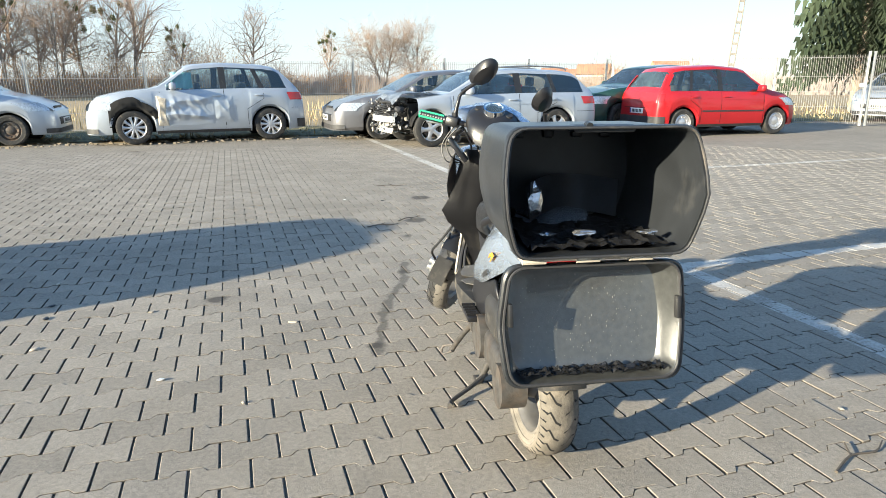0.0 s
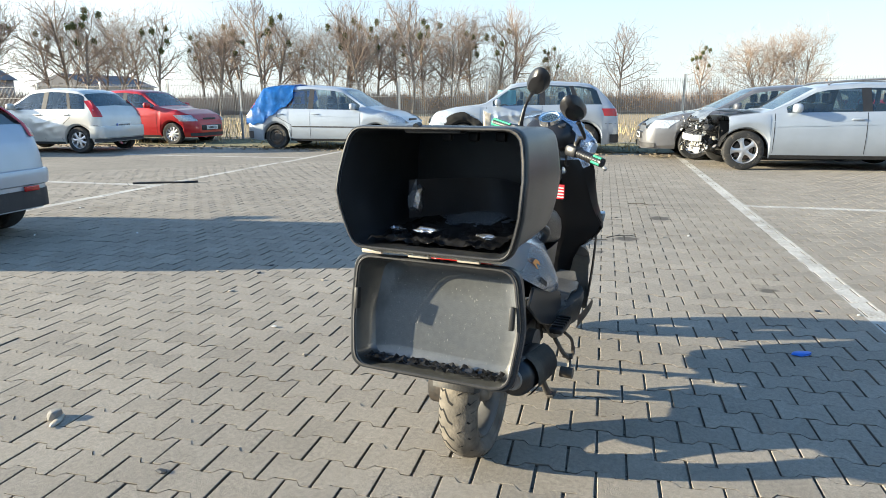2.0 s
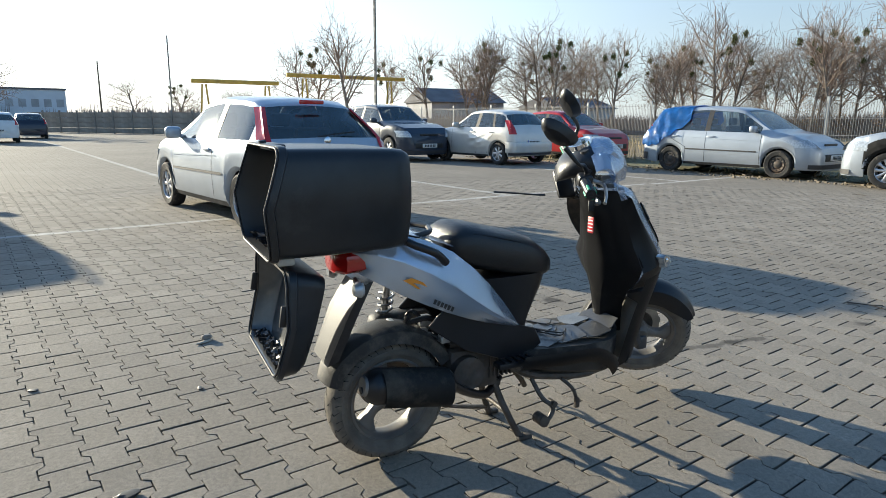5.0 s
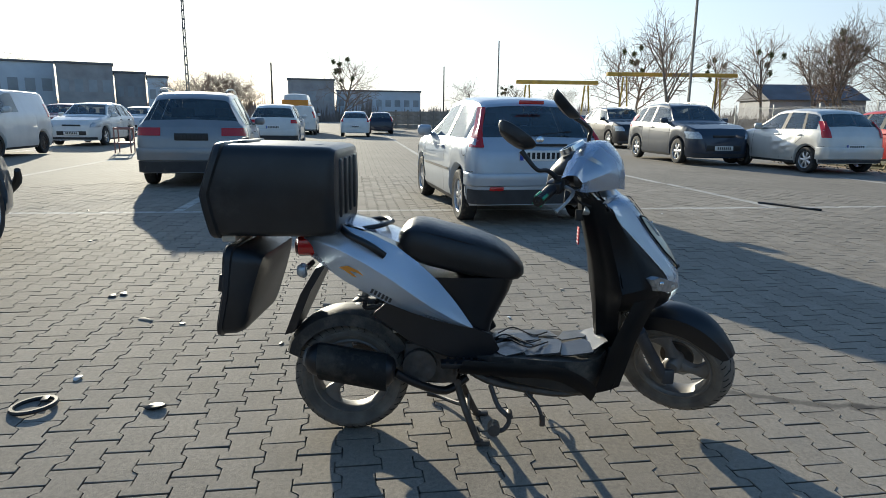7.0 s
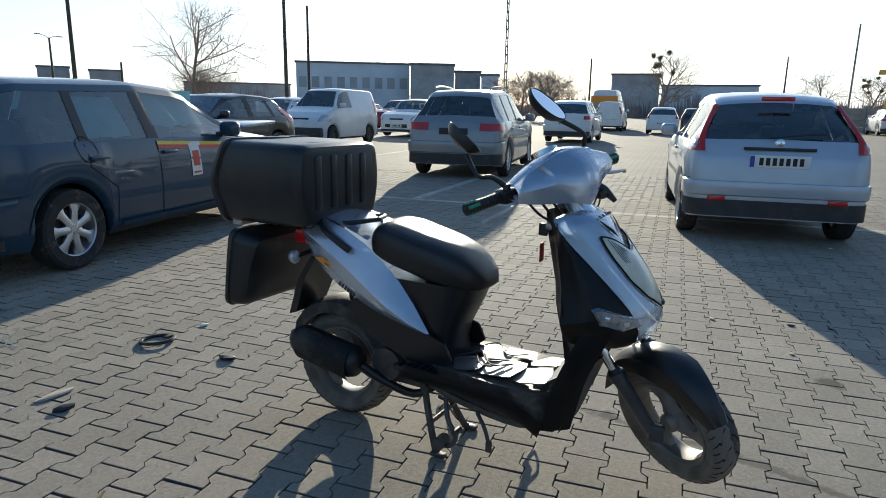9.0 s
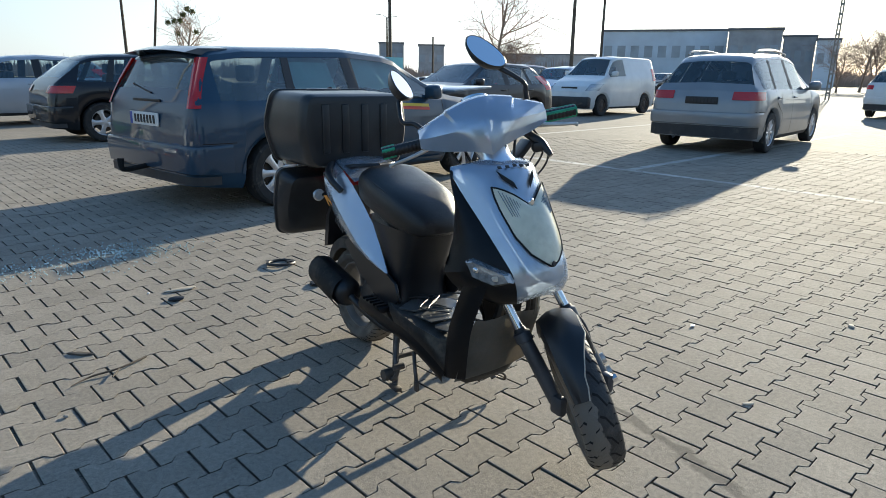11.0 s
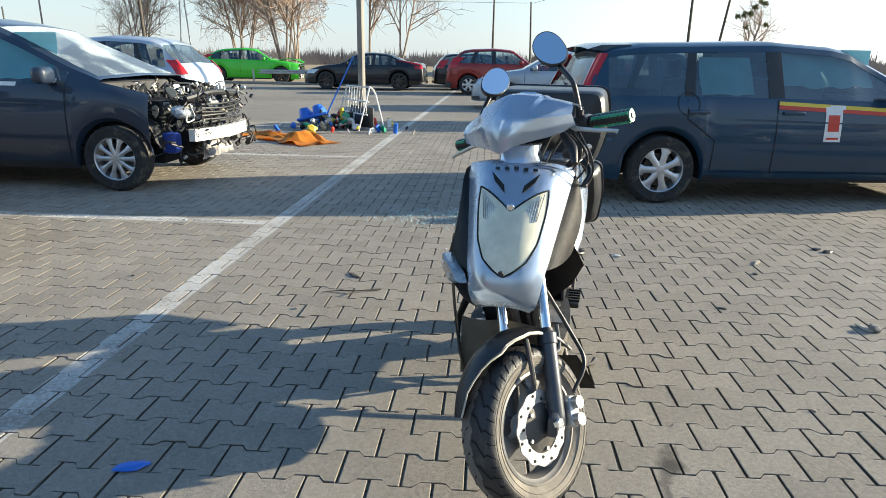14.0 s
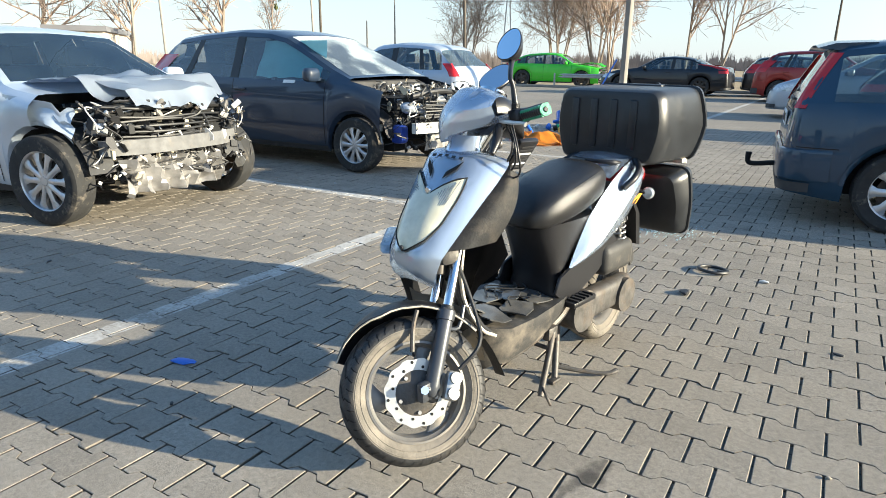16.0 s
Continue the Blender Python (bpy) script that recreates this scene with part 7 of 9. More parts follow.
M["raw_white"] = material("bare white crash beam", (0.62, 0.61, 0.58), 0.5, 0.1, 0.15, 8, 0, 60, DUST, 0.2)
M["cream"] = material("cream plastic scrap", (0.52, 0.45, 0.33), 0.6, 0, 0.2, 12)
M["red_print"] = material("red print", (0.55, 0.04, 0.02), 0.4)
M["yellow_print"] = material("yellow print", (0.70, 0.50, 0.05), 0.4)


def crumple(car, x0, x1, hw, z0, zf, amp, mat, seed, label, peak=0.0, nx=18, ny=22, narrow=0.9):
    """A buckled bonnet: a sheet from the windscreen to the nose."""
    bm = bmesh.new()
    G = []
    for i in range(nx + 1):
        q = i / nx
        row = []
        for j in range(ny + 1):
            p = 2 * j / ny - 1
            x, y = x0 + (x1 - x0) * q, p * hw * (1 - (1 - narrow) * q)
            f = noise.noise(Vector((x * 2.3 + seed, y * 2.1, seed))) + .5 * noise.noise(Vector((x * 6 + seed, y * 5, 2)))
            z = z0 + (zf - z0) * q + amp * f * min(1, q * 2.2) + peak * math.sin(math.pi * min(1, q * 1.1)) * (1 - .4 * p * p)
            if q > .8: z -= .10 * (q - .8) / .2 * (1 + noise.noise(Vector((y * 7, seed, 0))))
            row.append(bm.verts.new((x + .05 * f * q, y, z)))
        G.append(row)
    for a, b in zip(G, G[1:]):
        for j in range(ny): bm.faces.new((a[j], a[j + 1], b[j + 1], b[j]))
    bmesh.ops.solidify(bm, geom=bm.faces, thickness=0.006)
    return part("bonnet", bm, mat, car, label, smooth=22)


def torn_nose(car, wb, front, hw, seed, beam_mat, dense=1.0, beam_z=.52, beam=True, back=0.12, ztop=.86):
    """What a torn-off front leaves bare: engine, radiator frame, crash beam, lamps, hoses."""
    rg = random.Random(seed)
    x0, x1 = wb + back, front
    bm = bmesh.new()
    box_bm(bm, ((x0 + x1) / 2 - .08, 0, .52), ((x1 - x0) * .7, hw * 1.05, .34), None, .04)
    cyl_bm(bm, (x0 + .12, -.28, .70), (x0 + .12, .18, .70), .10, n=14)
    cyl_bm(bm, (x0 + .22, .18, .58), (x0 + .22, .40, .58), .13, n=16)
    part("engine_block", bm, M["under"], car)
    # grille slats
    for k in range(6):
        part("grille_slat", tube([(x1 - .06, -hw * .62, .60 + .035 * k), (x1 + .01 + rg.uniform(-.02, .02), -hw * .2, .60 + .035 * k + rg.uniform(-.015, .015)), (x1 + .0, hw * .25, .595 + .035 * k), (x1 - .07, hw * .64, .60 + .034 * k + rg.uniform(-.03, .02))], .010, 6, 4), M["black"], car)
    part("radiator_support", tube([(x1 - .14, -hw * .8, .83), (x1 - .04, -hw * .3, .85 + rg.uniform(-.03, .03)), (x1 - .03, hw * .3, .84), (x1 - .14, hw * .8, .82)], .028, 8, 4), M["black"], car)
    if beam:
        bmb = loft([[Vector((x + dx, y, beam_z + dz)) for dx, dz in ((-.03, -.055), (.03, -.055), (.03, .055), (-.03, .055))] for x, y in ((x1 - .10, -hw * .82), (x1 - .01, -hw * .5), (x1 + .03, 0), (x1 - .0, hw * .5), (x1 - .09, hw * .82))])
        part("crash_beam", bmb, beam_mat, car, "bare crash beam")
    rows = []
    for i in range(16):
        rows.append([Vector((x1 - .13 + .025 * math.sin(i * 1.9 + j * .4) + .03 * noise.noise(Vector((i * .5, j * .5, seed))), -hw * .5 + hw * i / 15, .24 + .24 * j / 8)) for j in range(9)])
    patch(rows, 0, "radiator", M["bare_grey"], car, "crumpled grey radiator core")
    mats = [M["black"], M["black"], M["trim"], M["trim"], M["s_alu"], M["s_engine"], M["raw_white"], M["bare_grey"], M["bare_grey"], M["cream"]]
    for k in range(int(62 * dense)):
        c = Vector((x0 + (x1 + .02 - x0) * rg.random() ** (.55 if dense > 1 else 1), rg.uniform(-hw * .90, hw * .90), ztop - (ztop - .26) * rg.random() ** 1.4))
        m = Matrix.Translation(c) @ Euler((rg.uniform(0, 6), rg.uniform(0, 6), rg.uniform(0, 6))).to_matrix().to_4x4()
        s = rg.uniform(.012, .046)
        bmq = bmesh.new()
        kind = rg.random()
        if kind < .5: box_bm(bmq, (0, 0, 0), (s * rg.uniform(.6, 2.4), s * rg.uniform(.5, 1.5), s * rg.uniform(.2, .9)), m, s * .12, 1)
        elif kind < .75: cyl_bm(bmq, m @ Vector((-s, 0, 0)), m @ Vector((s, 0, 0)), s * .5, s * rg.uniform(.3, .6), 10)
        else: plate_bm(bmq, [m @ Vector((s * 1.6 * math.cos(a), s * 1.2 * math.sin(a) * rg.uniform(.5, 1.2), 0)) for a in (0, .9, 2.0, 3.1, 4.2, 5.3)], .006, m.to_3x3() @ Vector((0, 0, 1)))
        part("broken_bracket", bmq, rg.choice(mats), car)
    for k in range(int(30 * dense)):
        c = Vector((rg.uniform(x0 + .05, x1), rg.uniform(-hw * .9, hw * .9), rg.uniform(.34, ztop)))
        P = [c]
        for _ in range(4):
            q_ = P[-1] + Vector((rg.gauss(0, .06), rg.gauss(0, .11), rg.gauss(-.02, .06)))
            P.append(Vector((min(max(q_.x, x0), x1 + .02), min(max(q_.y, -hw * .95), hw * .95), min(max(q_.z, .30), ztop + .04))))
        part("torn_hose", tube(P, rg.choice([.004, .005, .007, .010]), 6, 4), M["black"] if rg.random() < .88 else M["raw_white"], car)
    for side in (1, -1):
        bmh = bmesh.new()
        bmesh.ops.create_icosphere(bmh, subdivisions=2, radius=.09)
        for v in bmh.verts: v.co = Vector((v.co.x * 1.1, v.co.y * .9, v.co.z * .75)) * (1 + .3 * noise.noise(v.co * 9 + Vector((seed, side, 0)))) + Vector((x1 - .22, side * hw * .74, .70))
        part("broken_headlamp", bmh, M["clear_lens"] if side < 0 else M["trim"], car, "smashed headlamp", smooth=15)
        bml = bmesh.new()
        rows = []
        for i in range(9):
            a = math.pi * (.05 + .42 * i / 8)
            rows.append([Vector((wb + .37 * math.cos(a) + .02 * rg.random(), side * (hw * (.70 + .28 * q)), .33 + .37 * math.sin(a))) for q in (0, .5, 1)])
        patch(rows, 0, "arch_liner", M["black"], car)


# crushed estate by the fence
torn_nose(corolla, 2.70, 3.48, .80, 3, M["raw_white"], 2.2)
crumple(corolla, 2.45, 3.40, .74, .98, .93, .06, PAINT["silver"], 5, "silver bonnet, buckled", .05)
# close wreck with its front torn open
torn_nose(wreck, 2.64, 3.10, .74, 8, M["beam_grey"], 4.2, .56)
for sd in (-1, 1):                    # what is left of the wings
    rows = []
    for i in range(15):
        x = 2.30 + .62 * i / 14
        low = .34 + math.sqrt(max(0.0, .385 ** 2 - (x - 2.64) ** 2)) if abs(x - 2.64) < .385 else .52
        top = .93 - .30 * max(0, (x - 2.75) / .2) * abs(noise.noise(Vector((x * 9, sd, 3)))) - .05 * i / 14
        rows.append([Vector((x, sd * (.845 - .10 * (i / 14) ** 2 + (.02 + .05 * i / 14) * noise.noise(Vector((x * 5, q * 3, 7 + sd)))), low + (max(top, low + .06) - low) * q)) for q in np.linspace(0, 1, 8)])
    patch(rows, 0, "torn_wing", PAINT["silver_blue"], wreck, "pale silver wing, buckled and torn")
rows = [[Vector((3.06 + .045 * math.sin(i * 1.7 + j * .5) + .05 * noise.noise(Vector((i * .35, j * .5, 4))), -.50 + .92 * i / 22, .20 + .27 * j / 9 + .03 * noise.noise(Vector((i * .4, j, 9))))) for j in range(10)] for i in range(23)]
patch(rows, 0, "radiator", M["bare_grey"], wreck, "folded pale radiator core")
crumple(wreck, 2.05, 3.00, .68, .96, 1.02, .085, PAINT["silver_blue"], 13, "pale silver bonnet, folded and torn", .07, 26, 30, .8)
crumple(wreck, 2.78, 3.12, .48, 1.04, .92, .08, PAINT["silver_blue"], 17, "white underside of the folded bonnet", .04, 10, 16, .8)
# stripped hybrid
torn_nose(prius, 2.78, 3.52, .76, 21, M["raw_white"], 4.6, .50, True, -.30, .93)
part("coolant_tank", box((3.18, -.55, .42), (.16, .14, .20), None, .04), M["plate_blue"], prius, "blue coolant tank")
for side in (1, -1):
    ribbon(prius_sh, [(1.75, .95), (1.93, .95)], .035, "badge_strip", M["plate"], prius, (side,), .004)
# grey estate beside it
part("broken_headlamp", box((3.30, .62, .66), (.22, .28, .12), None, .04), M["trim"], mazda, "broken headlamp")
# green coupe SUV, nose crushed
torn_nose(urus, 3.0, 3.98, .86, 33, M["black"], 0.5, .55)
crumple(urus, 2.6, 3.9, .82, 1.06, 1.10, .06, PAINT["green"], 35, "green bonnet, buckled", .08)

# compact SUV: crushed doors and torn wing on its left flank
def flank_patch(car, sh, side, pts_x, pts_z, mat, name, label, amp, seed, out=0.012, n=16, keep=None):
    bm = bmesh.new()
    G = []
    for i in range(n + 1):
        row = []
        for j in range(n + 1):
            x = pts_x[0] + (pts_x[1] - pts_x[0]) * i / n
            z = pts_z[0] + (pts_z[1] - pts_z[0]) * j / n
            e = min(i, n - i, j, n - j) / (n / 4)
            f = .5 - 2.0 * abs(noise.noise(Vector((x * 1.3 + seed, z * 3.2 + .8 * x, seed)))) + .5 * (.5 - 2.0 * abs(noise.noise(Vector((x * 5 + seed, z * 4 - x, seed)))))
            row.append(bm.verts.new((x, side * (sh.y(sh.s(x), z) + .002 + (out + amp * f) * min(1, e)), z)))
        G.append(row)
    for i in range(n):
        for j in range(n):
            if keep:
                x = pts_x[0] + (pts_x[1] - pts_x[0]) * (i + .5) / n
                z = pts_z[0] + (pts_z[1] - pts_z[0]) * (j + .5) / n
                if not keep(x, z): continue
            bm.faces.new((G[i][j], G[i + 1][j], G[i + 1][j + 1], G[i][j + 1]))
    return part(name, bm, mat, car, label, smooth=25)


flank_patch(asx, asx_sh, 1, (1.15, 2.20), (.36, 1.0), PAINT["silver"], "dented_door", "silver door, crushed and creased", .045, 4, .022, 40)
flank_patch(asx, asx_sh, 1, (.75, 1.12), (.40, .92), PAINT["silver"], "dented_door", "silver rear door with dents", .025, 9, .010, 28)
flank_patch(asx, asx_sh, 1, (2.10, 3.10), (.34, .95), M["under"], "torn_wing", "black hole in the torn wing", .02, 6, .022, 56,
            lambda x, z: (abs(x - 2.75) / .52) ** 2 + (abs(z - .58) / .34) ** 2 + .5 * noise.noise(Vector((x * 4, z * 4, 0))) < 1 and math.hypot(x - 2.67, z - .335) > .36)
flank_patch(asx, asx_sh, 1, (2.02, 2.22), (.36, .95), M["s_hinge"], "torn_edge", "bare filler along the torn edge", .04, 8, .03, 24)
flank_patch(swift, swift_sh, 1, (.35, 1.3), (.34, .85), PAINT["champagne"], "dented_door", "pale door with a deep dent", .045, 3, .012, 16)

# blue tarpaulin over the minivan's tail
tarp = thing("tarpaulin", "crinkled blue tarpaulin tied over a minivan's tail", "tarpaulin", tarp_car.matrix_basis.copy())
bm = bmesh.new()
SS = list(np.linspace(0.0, .30, 22))
rows = []
for s in SS:
    r = tarp_sh.ring(max(s, .004))
    lowz = .62 + .55 * max(0, (s - .10) / .2) + .03 * math.sin(s * 90)
    prof = [(y, z) for y, z in r if z > lowz - .01]
    prof = [(tarp_sh.y(max(s, .004), min(lowz, r[8][1])), lowz)] + [p for p in prof if p[1] > lowz + .02]
    full = [Vector((0, y, z)) for y, z in prof] + [Vector((0, -y, z)) for y, z in reversed(prof)]
    L_ = [0]
    for a, b in zip(full, full[1:]): L_.append(L_[-1] + (b - a).length)
    row = []
    for q in np.linspace(0, L_[-1], 40):
        y = float(np.interp(q, L_, [p.y for p in full])); z = float(np.interp(q, L_, [p.z for p in full]))
        n_ = .02 + .028 * abs(noise.noise(Vector((s * 14, q * 2.6, 2)))) + .035 * abs(noise.noise(Vector((s * 45, q * 7, 7))))
        d = Vector((0, y, z - .8)).normalized()
        row.append(Vector((tarp_sh.x(s) - (.05 if s < .02 else .0) + .02 * noise.noise(Vector((q * 5, s * 30, 0))), y, z)) + d * n_)
    rows.append(row)
G = [[bm.verts.new(p) for p in r] for r in rows]
for a, b in zip(G, G[1:]):
    for j in range(39): bm.faces.new((a[j], a[j + 1], b[j + 1], b[j]))
bm.faces.new(G[0])
bmesh.ops.solidify(bm, geom=bm.faces, thickness=0.003)
part("sheet", bm, M["tarp_blue"], tarp, smooth=24)

# estate: stripe, sticker, spoiler, tow hook, hurt nose
zb_ = focus_sh.belt * focus_sh.H
for z, mname in ((zb_ - .045, "yellow_print"), (zb_ - .078, "red_print")):
    ribbon(focus_sh, [(.98, z + .02), (2.0, z - .03)], .032, "stripe", M[mname], focus, (-1,), .004, "yellow and red flank stripe")
def flat_sticker(car, sh, side, x, z, w, h, mat, name, out=.005):
    bm = bmesh.new()
    G = [[bm.verts.new((x + w * i, side * (sh.y(sh.s(x + w * i), z + h * j) + out), z + h * j)) for i in (-.5, .5)] for j in np.linspace(-.5, .5, 7)]
    for a, b in zip(G, G[1:]): bm.faces.new((a[0], a[1], b[1], b[0]))
    return part(name, bm, mat, car)
flat_sticker(focus, focus_sh, -1, 1.47, .72, .15, .30, M["plate"], "door_sticker")
flat_sticker(focus, focus_sh, -1, 1.47, .73, .10, .14, M["red_print"], "sticker_crest", .008)
flat_sticker(focus, focus_sh, -1, 1.47, .60, .11, .018, M["red_print"], "sticker_print", .008)
flat_sticker(focus, focus_sh, -1, 1.50, zb_ - .055, .14, .035, M["plate"], "fleet_label", .007)
part("roof_spoiler", loft([[Vector((focus_sh.x(.052) + .08 + dx, y, focus_sh.ztop(.105) - .012 - .10 * y * y + dz)) for dx, dz in ((-.17, -.015), (-.05, .022), (.22, .030), (.22, -.02), (-.02, -.03))] for y in (-.56, -.45, -.25, 0, .25, .45, .56)]), PAINT["blue_grey"], focus)
part("rear_wiper", tube([(focus_sh.x(.024) - .03, -.05, .99), (focus_sh.x(.030) - .03, .15, 1.02), (focus_sh.x(.034) - .03, .36, 1.06)], .008, 6, 3), M["black"], focus)
part("tailgate_handle", box((focus_sh.x(focus_sh.tail(.93)) - .010, 0, .93), (.016, .50, .022), None, .005), M["black"], focus)
part("tow_hook", tube([(-.80, 0, .36), (-.98, 0, .34), (-1.03, 0, .36), (-1.03, 0, .44)], [.022, .022, .022, .028], 10, 4), M["under"], focus, "black tow hook")
ribbon(focus_sh, [(-.14 + .095 * math.cos(a) + .32, .88 + .095 * math.sin(a)) for a in np.linspace(0, 2 * math.pi, 25)], .006, "fuel_flap", M["seam"], focus, (-1,), .005)
ribbon(focus_sh, [(.46, .27), (2.2, .26)], .05, "sill_strip", PAINT["blue_grey"], focus, (-1, 1), .022)
part("raised_bonnet", box((3.05, 0, .99), (.75, 1.35, .03), Matrix.Translation((2.7, 0, .96)) @ Matrix.Rotation(radians(-3), 4, "Y") @ Matrix.Translation((-2.7, 0, -.96)), .012), PAINT["silver"], focus, "bare silver bonnet edge")
torn_nose(focus, 3.05, 3.54, .70, 44, M["trim"], 2.0, .5, True, .05, .76)
part("hanging_bumper", tube([(3.42, -.84, .62), (3.50, -.80, .50), (3.53, -.66, .36), (3.50, -.52, .28)], [.03, .045, .04, .02], 8, 3), M["trim"], focus, "torn black bumper end")
for c_, s_, xa, xb, z_ in ((fiesta, fiesta_sh, .42, 2.05, .575), (tarp_car, tarp_sh, .45, 2.2, .56), (colt, colt_sh, .45, 2.1, .55), (gsuv, gsuv_sh, .5, 2.2, .5)):
    ribbon(s_, [(xa, z_), (xb, z_ - .01)], .03, "door_moulding", M["trim"], c_, (1, -1), .010)
ribbon(fiesta_sh, [(-.30 + .085 * math.cos(a), .86 + .085 * math.sin(a)) for a in np.linspace(0, 2 * math.pi, 25)], .006, "fuel_flap", M["seam"], fiesta, (1,), .005)
# three-door hatchback: handle strip, lamps, badge, wiper
fx = lambda z: fiesta_sh.x(fiesta_sh.tail(z))
part("tailgate_handle", box((fx(.90) - .014, 0, .905), (.02, .62, .028), None, .006), M["black"], fiesta, "black tailgate handle strip")
part("badge", revolve([(.0001, -.012), (.03, -.010), (.045, 0)], 20, "x", (fx(.95) - .004, 0, .955)), M["chrome"], fiesta)
part("high_brake_lamp", box((fx(1.37) - .0, 0, 1.372), (.03, .30, .045), None, .01), M["red_lens"], fiesta, "dark red high brake lamp")
for sd in (1, -1):
    part("fog_lamp", box((fiesta_sh.x(0) - .014, sd * .52, .43), (.02, .16, .045), None, .008), M["red_lens"], fiesta, "red fog lamp")
part("wiper", tube([(fx(1.0) - .03, .1, 1.0), (fx(1.03) - .035, -.15, 1.03), (fx(1.05) - .035, -.38, 1.05)], .008, 6, 3), M["black"], fiesta)
for c_, s_, z_, lt, dk in ((fiesta, fiesta_sh, .79, True, False), (focus, focus_sh, .77, True, False), (kia, kia_sh, .83, True, True), (swift, swift_sh, .62, True, False), (yaris2, yaris2_sh, .62, True, False), (colt, colt_sh, .55, True, False), (leon, leon_sh, .5, True, False), (wsuv, wsuv_sh, .75, True, False), (whatch, whatch_sh, .6, True, False)):
    plate_rear(c_, s_, z_, lt, dk)
# ambulance stripes and glass, van glass
for sd in (1, -1):
    ribbon(ambul_sh, [(-.9, 1.75), (3.2, 1.70)], .35, "stripe", M["s_orange"], ambul, (sd,), .006, "orange ambulance stripe")
part("rear_stripe", box((ambul_sh.x(.012) - .03, 0, 1.95), (.02, 1.7, .45)), M["s_orange"], ambul)
part("rear_glass", box((ambul_sh.x(.012) - .04, 0, 1.55), (.02, 1.4, .35)), M["window_far"] if "window_far" in M else M["glass_dark"], ambul)
part("front_bumper", box((doblo_sh.x(.99), 0, .42), (.22, 1.66, .30), None, .06), M["trim"], doblo, "black front bumper")

# burst curtain airbags behind the glass, their teal also holding the windows' bright haze
M["airbag"] = material("airbag cloth tinted with window haze", (0.30, 0.62, 0.63), 0.9, 0, 0.1, 5)
for c_, s_, sd, xa, xb, za, zb2 in ((focus, focus_sh, -1, 1.02, 1.90, 1.04, 1.35), (focus, focus_sh, -1, .34, .80, .96, 1.27), (focus, focus_sh, 1, 1.0, 1.9, 1.08, 1.34), (prius, prius_sh, -1, 1.20, 2.2, 1.0, 1.40), (asx, asx_sh, 1, 1.5, 1.9, 1.1, 1.4)):
    bm = bmesh.new()
    G = []
    for i in range(13):
        row = []
        for j in range(9):
            x, z = xa + (xb - xa) * i / 12, za + (zb2 - za) * j / 8
            y = s_.y(s_.s(x), z) - .09 - .035 * noise.noise(Vector((x * 4, z * 4, 3))) - .025 * math.sin(i * .9 + j * .35)
            row.append(bm.verts.new((x, sd * y, z - .05 * abs(noise.noise(Vector((x * 4, 0, 1)))) * (j == 0))))
        G.append(row)
    for a, b in zip(G, G[1:]):
        for j in range(8): bm.faces.new((a[j], a[j + 1], b[j + 1], b[j]))
    part("curtain_airbag", bm, M["airbag"], c_, "limp curtain airbag with window haze in its teal", smooth=60)

# ---- fence, trees, poles, buildings ----
M["bark"] = material("grey brown bark", (0.24, 0.195, 0.155), 0.9, 0, 0.3, 6)
M["twig"] = material("bare twigs", (0.29, 0.215, 0.165), 0.9, 0, 0.25, 3)
M["leaf_tan"] = material("dry tan leaves", (0.36, 0.20, 0.085), 0.85, 0, 0.35, 2.0)
M["leaf_ivy"] = material("mistletoe green", (0.10, 0.11, 0.035), 0.8, 0, 0.3, 4.0)
M["needle"] = material("spruce needles", (0.045, 0.065, 0.035), 0.8, 0, 0.35, 2.5)
M["far_twig"] = material("far bare woods", (0.27, 0.225, 0.20), 0.95, 0, 0.35, 0.08)
M["concrete"] = material("weathered concrete", (0.25, 0.235, 0.21), 0.9, 0, 0.2, 1.2, 0.3, 30)
M["wood_pole"] = material("tarred wooden pole", (0.085, 0.07, 0.055), 0.85, 0, 0.3, 4)
# hall walls, felt roof and glazing carry far haze in their lighter colours
M["hall"] = material("pale hall cladding with painted haze", (0.60, 0.66, 0.72), 0.7, 0, 0.12, 0.3)
M["hall_dark"] = material("dull brick wall with painted haze", (0.38, 0.375, 0.38), 0.9, 0, 0.2, 0.5)
M["roof_dark"] = material("dark felt roof with painted haze", (0.16, 0.16, 0.17), 0.9, 0, 0.2, 0.5)
M["window_far"] = material("dark far window", (0.05, 0.06, 0.07), 0.2)
M["hall_glass"] = material("far glazing with painted haze", (0.34, 0.37, 0.40), 0.4, 0, 0.2, 0.4)
M["crane"] = material("faded yellow crane paint", (0.62, 0.40, 0.08), 0.6, 0, 0.2, 2, 0, 60, (0.25, 0.14, 0.07), 0.3)
M["house_wall"] = material("cream house render", (0.55, 0.47, 0.38), 0.9, 0, 0.1, 0.5)
M["roof_tile"] = material("orange roof tiles", (0.40, 0.19, 0.11), 0.8, 0, 0.2, 1.0)
M["grass"] = material("dry grass blades", (0.42, 0.33, 0.18), 0.9, 0, 0.3, 3)
M["moss"] = material("trodden mossy soil", (0.13, 0.12, 0.06), 0.95, 0, 0.5, 4, 0.6, 40)


